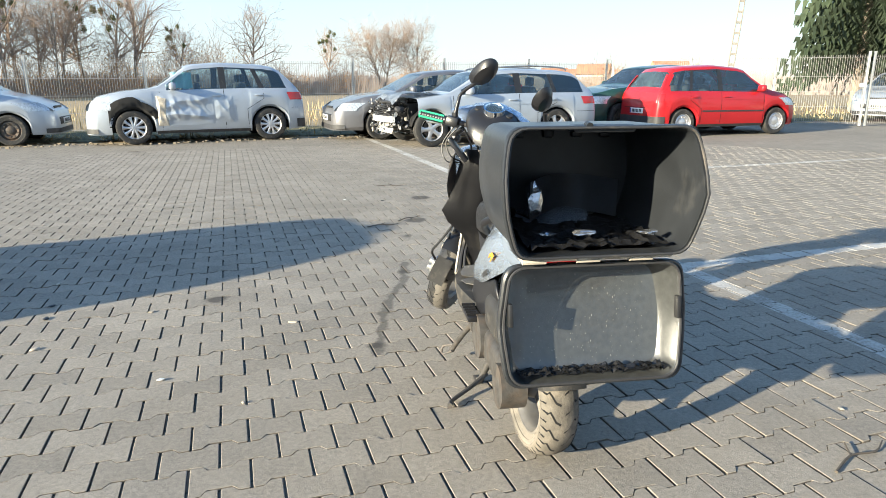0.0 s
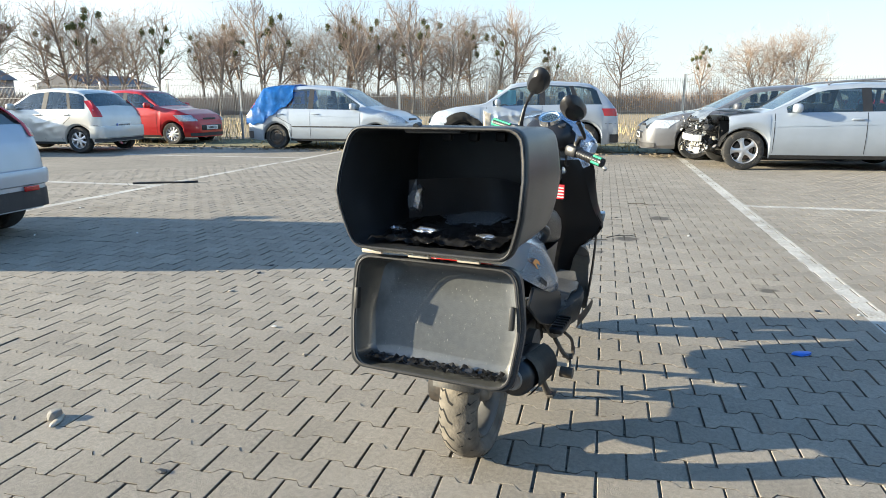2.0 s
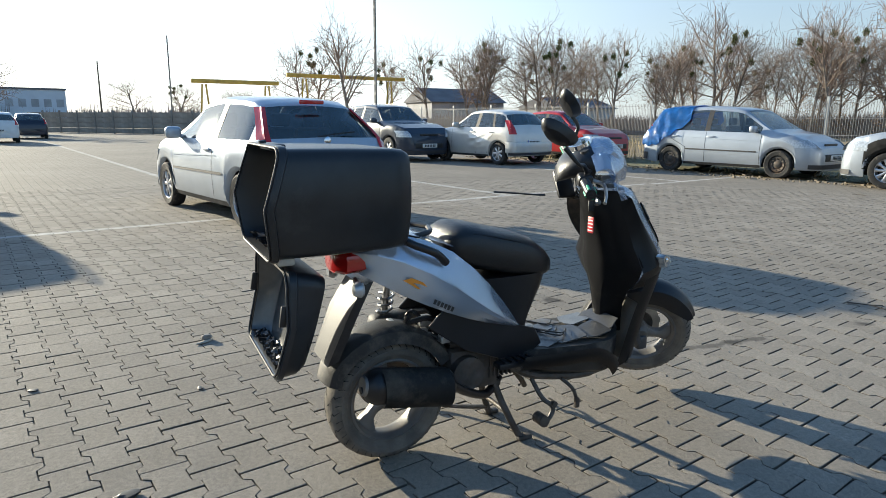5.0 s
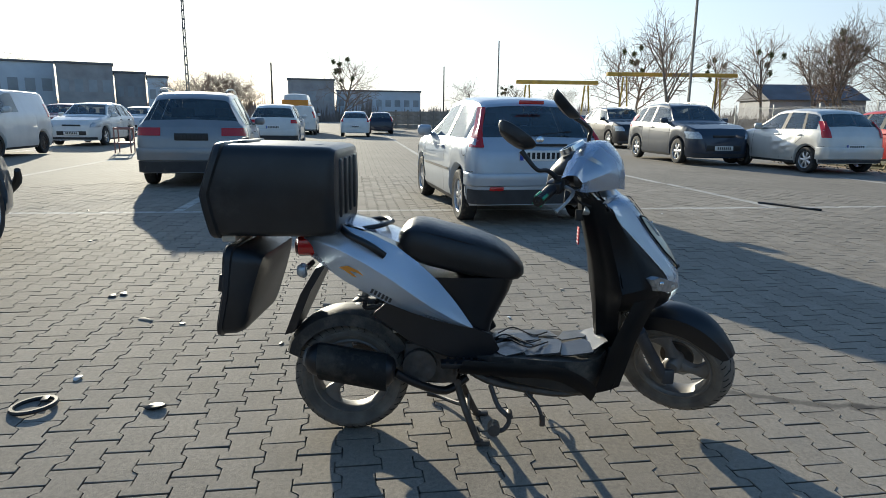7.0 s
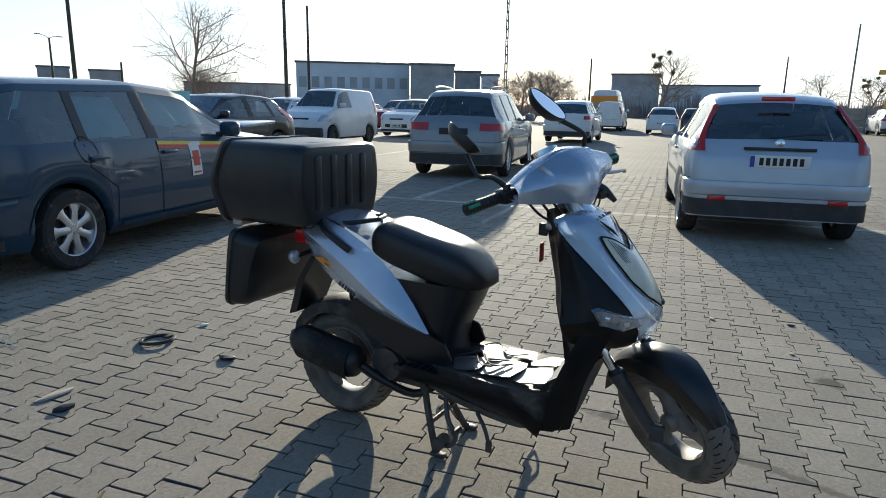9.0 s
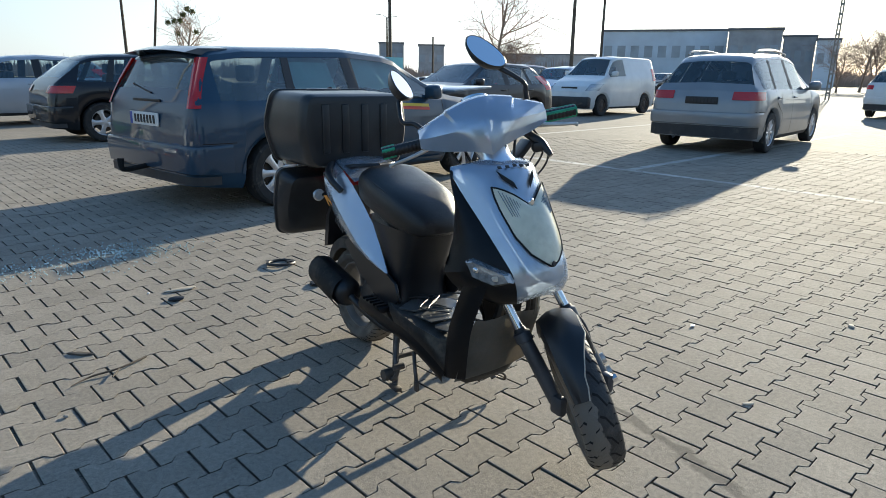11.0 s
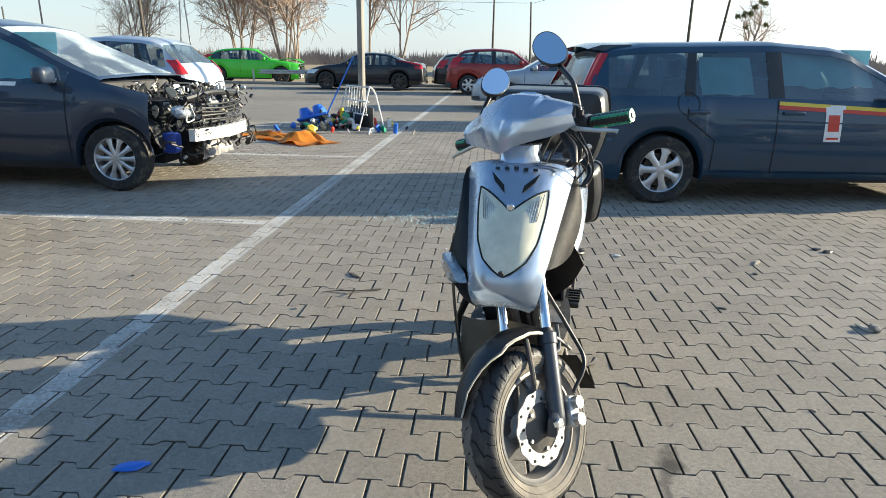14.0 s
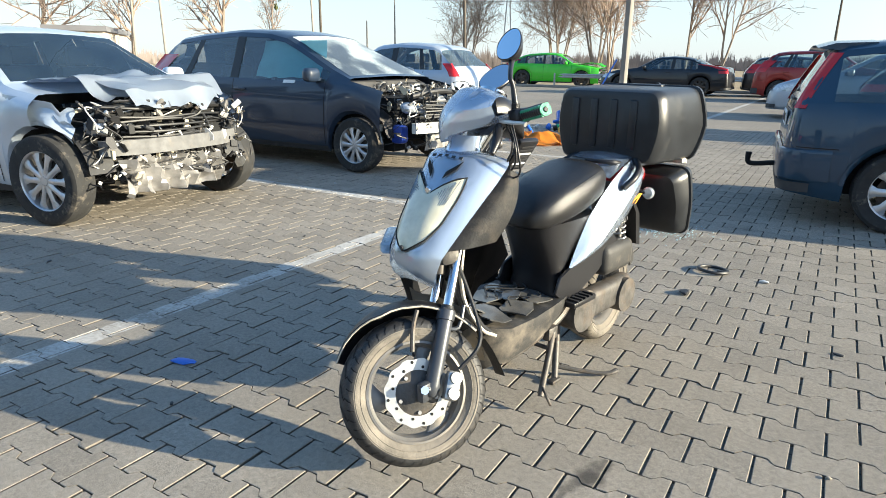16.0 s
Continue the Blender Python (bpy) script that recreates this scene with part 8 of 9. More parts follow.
def grow(bm, p, d, length, r, level, rg, top, sides):
    """A branch and all that springs from it."""
    segs = 4 if level < 2 else 3
    pts, rs = [p], [r]
    for i in range(segs):
        d = (d + Vector((rg.gauss(0, .13), rg.gauss(0, .13), rg.gauss(0.05, .08))) * (0.6 + .25 * level)).normalized()
        p = p + d * length / segs
        pts.append(p)
        rs.append(max(0.010, r * (1 - .55 * (i + 1) / segs)))
    tube_bm(bm[0 if level == 0 else 1], pts, rs, 6 if level == 0 else (4 if level == 1 else 3), 1, False)
    if level >= top: return
    n = (15, 7, 5, 3)[level]
    for k in range(n):
        q = (0.32 if level == 0 else 0.2) + (0.72 if level == 0 else .8) * (k + rg.random()) / n
        i = min(int(q * segs), segs - 1)
        a = pts[i].lerp(pts[i + 1], q * segs - i) if q < 1 else pts[-1]
        turn = rg.uniform(0, 2 * math.pi)
        side = d.orthogonal().normalized()
        side = Matrix.Rotation(turn, 3, d) @ side
        lean = rg.uniform(.55, 1.15)
        nd = (d * (1 - .45 * lean) + side * lean * sides + Vector((0, 0, .10))).normalized()
        reach = rg.uniform(.32, .52) * (.75 + .55 * math.sin(math.pi * min(1.0, .15 + .8 * q))) if level == 0 else rg.uniform(.40, .66)
        grow(bm, a, nd, length * reach, max(.010, rs[i] * rg.uniform(.45, .62)), level + 1, rg, top, sides)


def bare_tree(seed, height, sides=0.8, stems=1, nests=0):
    rg = random.Random(seed)
    bm = (bmesh.new(), bmesh.new())
    for s in range(stems):
        d = Vector((rg.gauss(0, .05 + .16 * (stems > 1)), rg.gauss(0, .05 + .16 * (stems > 1)), 1)).normalized()
        grow(bm, Vector((rg.gauss(0, .15 * (stems > 1)), rg.gauss(0, .15 * (stems > 1)), -0.1)), d, height * rg.uniform(.72, .85), height * (.020 if stems == 1 else .012), 0, rg, 3, sides)
    tr = thing("tree", "bare winter tree with grey-brown twigs", "tree", None, "bare trees")
    part("trunk", bm[0], M["bark"], tr, smooth=0)
    part("crown", bm[1], M["twig"], tr, smooth=0)
    if nests:
        for k in range(nests):
            bmn = bmesh.new()
            c = Vector((rg.uniform(-1, 1) * height * .16, rg.uniform(-1, 1) * height * .16, height * rg.uniform(.62, .95)))
            for j in range(140):
                v = Vector((rg.gauss(0, 1), rg.gauss(0, 1), rg.gauss(0, 1))).normalized() * rg.uniform(.1, .38)
                t = Vector((rg.gauss(0, 1), rg.gauss(0, 1), rg.gauss(0, 1))).normalized() * .07
                u = v.cross(t).normalized() * .05
                bmn.faces.new([bmn.verts.new(c + v + w) for w in (-t - u, t - u, t + u, -t + u)])
            part("mistletoe", bmn, M["leaf_ivy"], tr, "green mistletoe clump", smooth=0)
    return tr


def shrub(seed, height, width, leaves, leaf_mat):
    rg = random.Random(seed)
    bm = (bmesh.new(), bmesh.new())
    for s in range(9):
        d = Vector((rg.gauss(0, .35), rg.gauss(0, .35), 1)).normalized()
        grow(bm, Vector((rg.gauss(0, width * .12), rg.gauss(0, width * .12), -.05)), d, height * rg.uniform(.6, .95), .03, 1, rg, 3, .6)
    sh = thing("shrub", "leafless tan shrub with dry leaves", "shrub", None, "dry shrubs")
    bm[0].free()
    part("stem", bm[1], M["twig"], sh, smooth=0)
    bml = bmesh.new()
    for j in range(leaves):
        a, q = rg.uniform(0, 2 * math.pi), rg.random() ** .5
        z = height * rg.uniform(.12, 1.0) * (1 - .45 * q * q)
        v = Vector((math.cos(a) * q * width * .55, math.sin(a) * q * width * .55, z))
        if noise.noise(v * .9 + Vector((seed, 0, 0))) < -.08: continue
        t = Vector((rg.gauss(0, 1), rg.gauss(0, 1), rg.gauss(0, 1))).normalized() * rg.uniform(.03, .075)
        u = Vector((rg.gauss(0, 1), rg.gauss(0, 1), rg.gauss(0, 1))).cross(t).normalized() * .03
        bml.faces.new([bml.verts.new(v + w) for w in (-t, u, t, -u)])
    part("leaves", bml, leaf_mat, sh, smooth=0)
    return sh


def spruce(seed, height, radius, low):
    rg = random.Random(seed)
    tr = thing("spruce", "dark green spruce with drooping boughs", "tree", None, "spruces")
    part("trunk", cyl((0, 0, 0), (0, 0, height * .97), height * .017, .03, 8), M["bark"], tr)
    bm = bmesh.new()
    n = 560
    for k in range(n):
        q = (k + rg.random()) / n
        z = low + (height - low) * q
        R = radius * (1 - q) ** .85 * rg.uniform(.72, 1.08) + .12
        a = k * 2.399 + rg.gauss(0, .2)
        out = Vector((math.cos(a), math.sin(a), 0))
        side = Vector((-out.y, out.x, 0))
        for j in range(9):
            f = (j + 1) / 9
            c = out * R * f + Vector((0, 0, z - .30 * R * f * f + .10 * math.sin(j * 2 + k)))
            w = .20 * R ** .5 * (1.15 - f) + .10
            for s in (1, -1):
                e = c + side * s * w * rg.uniform(.7, 1.2) - Vector((0, 0, .22 + .35 * rg.random())) + out * .10
                bm.faces.new([bm.verts.new(p) for p in (c - out * .10, e, c + out * .12 + Vector((0, 0, .02)))])
    part("crown", bm, M["needle"], tr, smooth=0)
    return tr


protos = [bare_tree(11, 10.0, 1.05, 1, 5), bare_tree(12, 9.6, .95), bare_tree(13, 10.2, 1.15, 1, 8), bare_tree(14, 9.4, .95, 2), bare_tree(15, 9.8, 1.1), bare_tree(16, 7.5, .95, 4)]
bases = [10.0, 9.6, 10.2, 9.4, 9.8, 7.5]
rt = random.Random(21)
# along the north field, from west to east: x, y, height
ROWS_N = [(164.7, 66, 6.4), (160.1, 62, 7.6), (159.3, 64, 7.2), (154.9, 62, 7.2), (153.7, 60, 7.5), (151.2, 63, 6.9), (148.8, 60, 6.8), (144.2, 58, 7.2), (142.9, 64, 6.6), (141.0, 60, 8.0), (139.6, 62, 7.6), (136.6, 66, 6.0), (133.9, 60, 7.7), (132.5, 58, 7.9), (131.2, 62, 7.2), (128.1, 59, 8.3), (127.0, 64, 7.4), (124.6, 60, 7.4), (122.8, 63, 6.8), (119.5, 60, 8.3), (116.2, 66, 4.8), (110.1, 64, 5.4), (104.0, 70, 4.6), (96.5, 68, 5.4), (168.4, 70, 5.6), (171.6, 60, 8.8), (174.6, 66, 6.5), (176.0, 70, 5.6)]     # bearing, distance, top's elevation
spots = [(2 + d * math.cos(radians(a)), 1 + d * math.sin(radians(a)), 1.2 + d * math.tan(radians(e)), (0, 1, 2, 4, 2, 3)[i % 6]) for i, (a, d, e) in enumerate(ROWS_N)]
spots += [(2 + (d + 9) * math.cos(radians(a + 1.1)), 1 + (d + 9) * math.sin(radians(a + 1.1)), 1.2 + (d + 9) * math.tan(radians(e * .82)), (3, 1, 4, 0)[i % 4]) for i, (a, d, e) in enumerate(ROWS_N) if 118 < a < 162]
spots += [(-9.0, 68.0, 6.6, 5), (-28.5, -52.5, 9.3, 4), (0.1, -40.0, 5.4, 2), (21.1, -19.3, 6.0, 5), (18.6, -18.9, 7.4, 5), (20.4, -22.1, 6.6, 5), (16.3, -22.3, 6.2, 0), (14.7, -22.6, 7.0, 3), (22.9, -20.8, 6.2, 5),
          (48.8, -35.0, 5.2, 4), (65.7, -24.4, 10.0, 0), (58.0, -9.0, 9.5, 1), (62.0, -3.0, 11.0, 2), (55.0, 2.0, 9.0, 4), (-53.5, -19.0, 6.8, 2), (25.5, -17.2, 5.0, 5), (40.0, -10.0, 8.0, 1)]
used = set()
for x, y, h, i in spots:
    if 10 < x < 30 and -30 < y < -10: x, y, h = x * 1.9 + .2, y * 1.9 - 4.4, h * 1.8
    k = i % 6
    m = pose(x, y, 0, 0, 0, rt.uniform(0, 360))
    sc = h / bases[k]
    thin = .62 if (x > 15 and y < -20) else (.82 if y > 5 and k != 5 else 1.0)
    if k not in used:
        used.add(k)
        ob = protos[k]
        ob.matrix_basis = m @ Matrix.Diagonal((sc * thin, sc * thin, sc, 1))
    else:
        ob = copy_thing(protos[k], m)
        ob.scale = (sc * thin, sc * thin, sc)
sp1, sp2 = shrub(31, 4.6, 7.0, 4200, M["leaf_tan"]), shrub(32, 3.2, 6.0, 3200, M["leaf_tan"])
sp1.matrix_basis, sp2.matrix_basis = pose(-24.8, 54.6, 0, 0, 0, 20), pose(-4.6, 64.4, 0, 0, 0, 80)
for x, y, k, s in ((-21.5, 56.2, 1, .95), (-28.0, 52.8, 1, .8), (-17.0, 59.0, 2, .8), (-34.0, 49.5, 2, 1.1), (1.5, 62.0, 2, .7), (5.2, 61.0, 2, .6), (13.0, 61.0, 2, .8), (-41.0, 47.0, 1, .8), (-12.0, 62.5, 2, .75), (-46.0, 44.0, 2, .9), (20.0, 60.0, 2, .8), (-30.5, 54.0, 1, 1.0)):
    ob = copy_thing(sp1 if k == 1 else sp2, pose(x, y, 0, 0, 0, rt.uniform(0, 360)))
    ob.scale = (s, s, s)
fir = spruce(41, 13.0, 3.0, 1.7)
fir.matrix_basis = pose(15.6, 27.4, 0)
copy_thing(fir, pose(19.6, 26.6, 0, 0, 0, 140))
ob = copy_thing(fir, pose(24.0, 28.5, 0, 0, 0, 60))
ob.scale = (.9, .9, .9)
# far woods all round: thin sprays of twigs
bm = bmesh.new()
rw = random.Random(51)
for k in range(3600):
    a = rw.uniform(0, 2 * math.pi)
    R = rw.uniform(120, 200)
    c = Vector((R * math.cos(a), R * math.sin(a), 0))
    low = 0.65 if (math.degrees(a) % 360) > 240 else (.62 if 40 < math.degrees(a) < 170 else .85)
    h, w = rw.uniform(2.2, 6.0) * low * (1.0 + .5 * noise.noise(Vector((a * 9, 0, 0)))), rw.uniform(1.5, 3.5)
    t = Vector((-math.sin(a), math.cos(a), 0))
    for j in range(26):
        x = rw.uniform(-w, w)
        hh = h * (1 - .5 * (x / w) ** 2) * rw.uniform(.6, 1.05)
        b = c + t * x
        s = rw.uniform(.06, .22)
        bm.faces.new([bm.verts.new(p) for p in (b - t * s, b + t * s, b + t * (x * .25) + Vector((0, 0, hh)))])
tagged(mesh_object("far_woods", bm, M["far_twig"], 0), "hazy line of leafless far woods", "woods", kind="stuff")

# brown undergrowth beyond the field, north and west
bm = bmesh.new()
for k in range(2600):
    a = radians(rw.uniform(48, 172))
    R = rw.uniform(62, 84)
    c = Vector((R * math.cos(a), R * math.sin(a), 0))
    t = Vector((-math.sin(a), math.cos(a), 0))
    h = rw.uniform(1.0, 2.1) * (1.0 + .6 * noise.noise(Vector((a * 14, 0, 0))))
    for j in range(20):
        b = c + t * rw.uniform(-1.3, 1.3)
        s = rw.uniform(.03, .10)
        bm.faces.new([bm.verts.new(p) for p in (b - t * s, b + t * s, b + t * rw.gauss(0, .35) + Vector((0, 0, h * rw.uniform(.5, 1.1))))])
tagged(mesh_object("undergrowth", bm, M["far_twig"], 0), "brown leafless undergrowth beyond the dry field", "undergrowth", kind="stuff")

# scrub before the works
for k, (az_, dist_, h_) in enumerate(((215.4, 72, 4.6), (214.0, 76, 5.3), (212.8, 70, 5.0), (211.6, 78, 5.6), (210.5, 73, 4.4), (187.5, 95, 6.2), (183.0, 98, 5.4), (190.5, 120, 7.0), (241.0, 95, 6.0), (226.5, 125, 9.6))):
    ob = copy_thing(protos[(k + 3) % 6], pose(1.5 + dist_ * math.cos(radians(az_)), 3.5 + dist_ * math.sin(radians(az_)), 0, 0, 0, k * 77))
    sc = h_ / bases[(k + 3) % 6]
    ob.scale = (sc * 1.3, sc * 1.3, sc)

# wire fence on the north side
M["wire"] = material("galvanised fence wire", (0.27, 0.265, 0.255), 0.6, 0.1, 0.1, 3)


def fence_panel_mesh(w, h):
    bm = bmesh.new()
    n = int(w / .055)
    for i in range(n + 1):
        x = w * i / n
        r = .0042
        vs = [bm.verts.new((x + dx, dy, z)) for z in (.06, h) for dx, dy in ((-r, -r), (r, -r), (0, r))]
        for j in range(3): bm.faces.new((vs[j], vs[(j + 1) % 3], vs[3 + (j + 1) % 3], vs[3 + j]))
    for z in (.10, .5, .9, 1.3, h - .06):
        for o in (-.012, .012):
            r = .0035
            vs = [bm.verts.new((x, o + dy, z + dz)) for x in (0, w) for dy, dz in ((-r, -r), (r, -r), (0, r))]
            for j in range(3): bm.faces.new((vs[j], vs[(j + 1) % 3], vs[3 + (j + 1) % 3], vs[3 + j]))
    return bm


def fence_run(a, b, h, label):
    a, b = Vector(a), Vector(b)
    L_ = (b - a).length
    n = max(1, round(L_ / 2.5))
    w = L_ / n
    ang = math.degrees(math.atan2(b.y - a.y, b.x - a.x))
    fe = thing("fence", label, "fence", pose(a.x, a.y, 0, 0, 0, ang))
    first_p = first_s = None
    for i in range(n + 1):
        if i < n:
            if first_p is None: first_p = part("mesh_panel", fence_panel_mesh(w, h), M["wire"], fe, smooth=0)
            else:
                ob = new("mesh_panel", first_p.data); ob.parent = fe; ob.matrix_basis = pose(w * i, 0, 0)
        if first_s is None:
            bmp = box((0, .03, (h + .08) / 2), (.06, .04, h + .08))
            box_bm(bmp, (0, .03, h + .085), (.066, .046, .012))
            first_s = part("post", bmp, M["galv"], fe, smooth=0)
        else:
            ob = new("post", first_s.data); ob.parent = fe; ob.matrix_basis = pose(w * i, 0, 0)
    return fe


fence_run(uv(-42, 18.0), uv(11.0, 17.4), 1.72, "galvanised wire mesh fence along the dry field")
fence_run(uv(11.2, 17.4), uv(16.4, 13.4), 1.85, "galvanised wire mesh fence at the lot's corner")
fence_run(uv(16.6, 13.4), uv(26.0, 9.5), 1.85, "galvanised wire mesh fence with steel posts")

# concrete panel fence at the lot's west end
M["fence_panel"] = material("weathered concrete fence panel", (0.27, 0.245, 0.21), 0.9, 0, 0.25, 1.5, 0.3, 30)
pf = thing("panel_fence", "low weathered concrete panel fence at the lot's end", "fence", pose(-46.0, 1.8, 0, 0, 0, math.degrees(math.atan2(-19.0, -15.0))))
slab_me = post_me = None
for k in range(12):
    for j in range(4):
        if slab_me is None: slab_me = part("panel", box((1.0, 0, .22), (1.9, .05, .40), None, .012, 1), M["fence_panel"], pf).data
        else:
            ob = new("panel", slab_me); ob.parent = pf; ob.matrix_basis = pose(2.05 * k, 0, .42 * j)
    if post_me is None: post_me = part("post", box((0, 0, .92), (.13, .13, 1.84), None, .012, 1), M["concrete"], pf).data
    else:
        ob = new("post", post_me); ob.parent = pf; ob.matrix_basis = pose(2.05 * k, 0, 0)

# kerb and mossy edge along the fence
bm = bmesh.new()
n = 90
G = []
for i in range(n + 1):
    u = -40 + 62 * i / n
    row = []
    for q in np.linspace(0, 1, 7):
        v = 15.4 + 2.4 * q + .35 * noise.noise(Vector((u * .5, 0, 3))) * (1 - q)
        row.append(bm.verts.new(uv(u, v, (.004 if q == 0 else .012 + .05 * q + .03 * noise.noise(Vector((u * 1.3, v * 1.3, 1)))))))
    G.append(row)
for a, b in zip(G, G[1:]):
    for j in range(6): bm.faces.new((a[j], b[j], b[j + 1], a[j + 1]))
tagged(mesh_object("verge", bm, M["moss"]), "mossy trodden verge along the wire fence", "verge", kind="structure")
bm = bmesh.new()
rgz = random.Random(61)
for k in range(9000):
    u = rgz.uniform(-45, 24)
    v = 15.6 + abs(rgz.gauss(0, 1.4)) if k < 3500 else rgz.uniform(17.5, 34)
    if k < 3500 and noise.noise(Vector((u * .8, v * .8, 5))) < .05: continue
    p = uv(u, v, .01)
    h = rgz.uniform(.05, .20) if k < 3500 else rgz.uniform(.15, .45)
    t = Vector((rgz.gauss(0, 1), rgz.gauss(0, 1), 0)).normalized() * rgz.uniform(.01, .03)
    bm.faces.new([bm.verts.new(p - t), bm.verts.new(p + t), bm.verts.new(p + Vector((rgz.gauss(0, .08), rgz.gauss(0, .08), h)))])
tagged(mesh_object("dry_grass", bm, M["grass"], 0), "tufts of dry yellow grass by the fence", "grass", kind="stuff")

# lamp posts and poles
def pole(x, y, h, r=.09, mat="wood_pole", lean=(0, 0), arms=0, lattice=False, label="tall dark wooden utility pole", square=False):
    po = thing("street_lamp" if arms else "utility_pole", label, "pole", pose(x, y, 0, lean[0], lean[1], 0), "poles")
    if lattice:
        for sx in (1, -1):
            bm = cyl((sx * r * 1.3, 0, 0), (sx * r * .7, 0, h), r * .35, r * .3, 6)
            part("leg", bm, M[mat], po)
        for k in range(int(h / .55)):
            z = .4 + k * .55
            part("rung", box((0, 0, z), (r * 2.2, r * .5, .12)), M[mat], po)
    elif square:
        part("post", box((0, 0, h / 2), (r * 1.8, r * 1.8, h), None, r * .25), M[mat], po)
        part("base_plate", box((0, 0, .03), (r * 4, r * 4, .05), None, .01), M["concrete"], po)
    else:
        part("post", cyl((0, 0, 0), (0, 0, h), r, r * .6, 10), M[mat], po)
    for k in range(arms):
        s = 1 if k == 0 else -1
        part("arm", tube([(0, 0, h - .1), (s * .5, s * .3, h + .15), (s * 1.2, s * .7, h + .25)], .03, 6, 3), M[mat], po)
        part("lamp_head", box((s * 1.45, s * .85, h + .26), (.6, .22, .10), None, .04), M["galv"], po)
    return po


pole(6.15, -5.30, 9.0, .058, "concrete", square=True, label="square concrete lamp post above a heap of rubbish")
pole(-9.2, -27.0, 9.0, .10)
pole(-26.5, -81.2, 8.4, .16, arms=2, label="dark lamp post with two arms")
pole(-15.9, -20.9, 7.2, .10, lattice=False, label="wooden pole with cable brackets")
pole(-22.8, -28.2, 7.0, .10)
pole(-34.7, -22.1, 9.0, .12, "concrete", lattice=True, label="tall slender concrete lattice pole")
pole(-61.3, -30.0, 6.6, .12)
pole(-57.2, -5.3, 8.0, .14, "concrete", lattice=True, label="tall slender concrete lattice pole")
pole(-83.5, -16.3, 7.8, .12)
pole(-32.2, 7.9, 12.0, .15, "concrete", lattice=True, label="concrete lattice pole beside the fence")
pole(14.3, 37.6, 11.5, .13, "concrete", (0, 4), lattice=True, label="leaning concrete lattice pole in the field")
for x, y, h, ln in ((45.7, -19.2, 9, 3), (27.2, -19.0, 7.5, 2), (53.7, -31.9, 7, 0), (15.2, -44.2, 5.5, 2), (3.1, -34.1, 8, 0), (2.1, -40.6, 9.5, -7), (16.0, -38.0, 5.2, 0), (-15.5, -37.0, 3.6, 0), (34.9, -14.2, 8, 0), (47.2, -8.6, 9, 4), (51.2, -7.5, 9, -6), (50.5, -26.8, 4.5, 0)):
    pole(x, y, h, .09, "wood_pole" if x < 40 else "concrete", (0, ln))
mast = thing("power_mast", "thin steel power mast with crossarm", "mast", pose(44.1, -37.9, 0, 0, 0, 40), "poles")
for sx in (1, -1):
    part("leg", cyl((sx * .5, 0, 0), (sx * .08, 0, 7.4), .06, .05, 6), M["galv"], mast)
part("crossarm", box((0, 0, 6.6), (2.2, .10, .10)), M["galv"], mast)
part("platform", box((0, 0, 7.4), (.9, .5, .35)), M["galv"], mast)
bm = bmesh.new()
for a, b, z0, z1 in (((53.7, -31.9), (15.2, -44.2), 6.8, 5.4), ((45.7, -19.2), (53.7, -31.9), 8.6, 6.8), ((-9.2, -27.0), (-15.9, -20.9), 8.8, 7.0), ((-15.9, -20.9), (-34.7, -22.1), 7.0, 8.6), ((15.2, -44.2), (3.1, -34.1), 5.4, 7.6), ((-9.2, -27.0), (3.1, -34.1), 8.8, 7.6)):
    P = []
    for q in np.linspace(0, 1, 12):
        P.append((a[0] + (b[0] - a[0]) * q, a[1] + (b[1] - a[1]) * q, z0 + (z1 - z0) * q - 1.2 * q * (1 - q)))
    tube_bm(bm, P, .014, 4, 1)
tagged(mesh_object("overhead_wire", bm, M["black"], 0), "thin overhead wires between the poles", "wire", kind="stuff")

# buildings beyond the lot
def hall(x, y, ang, L_, D_, H_, wall, name="industrial_hall", label="long grey industrial hall with flat roof", bays=8, roof=0.0):
    b = thing(name, label, "building", pose(x, y, 0, 0, 0, ang))
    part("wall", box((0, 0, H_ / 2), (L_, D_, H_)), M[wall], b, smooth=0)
    if roof > 0:
        bm = bmesh.new()
        loft_bm(bm, [[Vector((sx * (L_ / 2 + .3), sy * (D_ / 2 + .4) * k, H_ + .02 + (roof if k == 0 else 0))) for sy, k in ((-1, 1), (1, 0), (1, 1))] for sx in (-1, 1)])
        part("roof", bm, M["roof_dark" if wall != "house_wall" else "roof_tile"], b, smooth=0)
    else:
        part("roof", box((0, 0, H_ + .15), (L_ + .4, D_ + .4, .3)), M["roof_dark"], b, smooth=0)
    for k in range(bays):
        xx = -L_ / 2 + L_ * (k + .5) / bays
        for s in (1, -1):
            wn_ = part("window", box((xx, s * (D_ / 2 + .02), H_ * .62), (L_ / bays * .6, .06, H_ * .22)), M["hall_glass"], b, smooth=0)
    return b


def hall_along(az0, az1, dist, H_, wall, bays, label, depth=16.0, name="industrial_hall"):
    """A hall whose front runs between two bearings, degrees from +x, as seen from the scooter."""
    a, b = [Vector((1.5 + dist * math.cos(radians(z)), 3.5 + dist * math.sin(radians(z)), 0)) for z in (az0, az1)]
    c, d = (a + b) / 2, b - a
    away = Vector((math.cos(radians((az0 + az1) / 2)), math.sin(radians((az0 + az1) / 2)), 0)) * depth / 2
    return hall(c.x + away.x, c.y + away.y, math.degrees(math.atan2(d.y, d.x)), d.length, depth, H_, wall, name, label, bays)


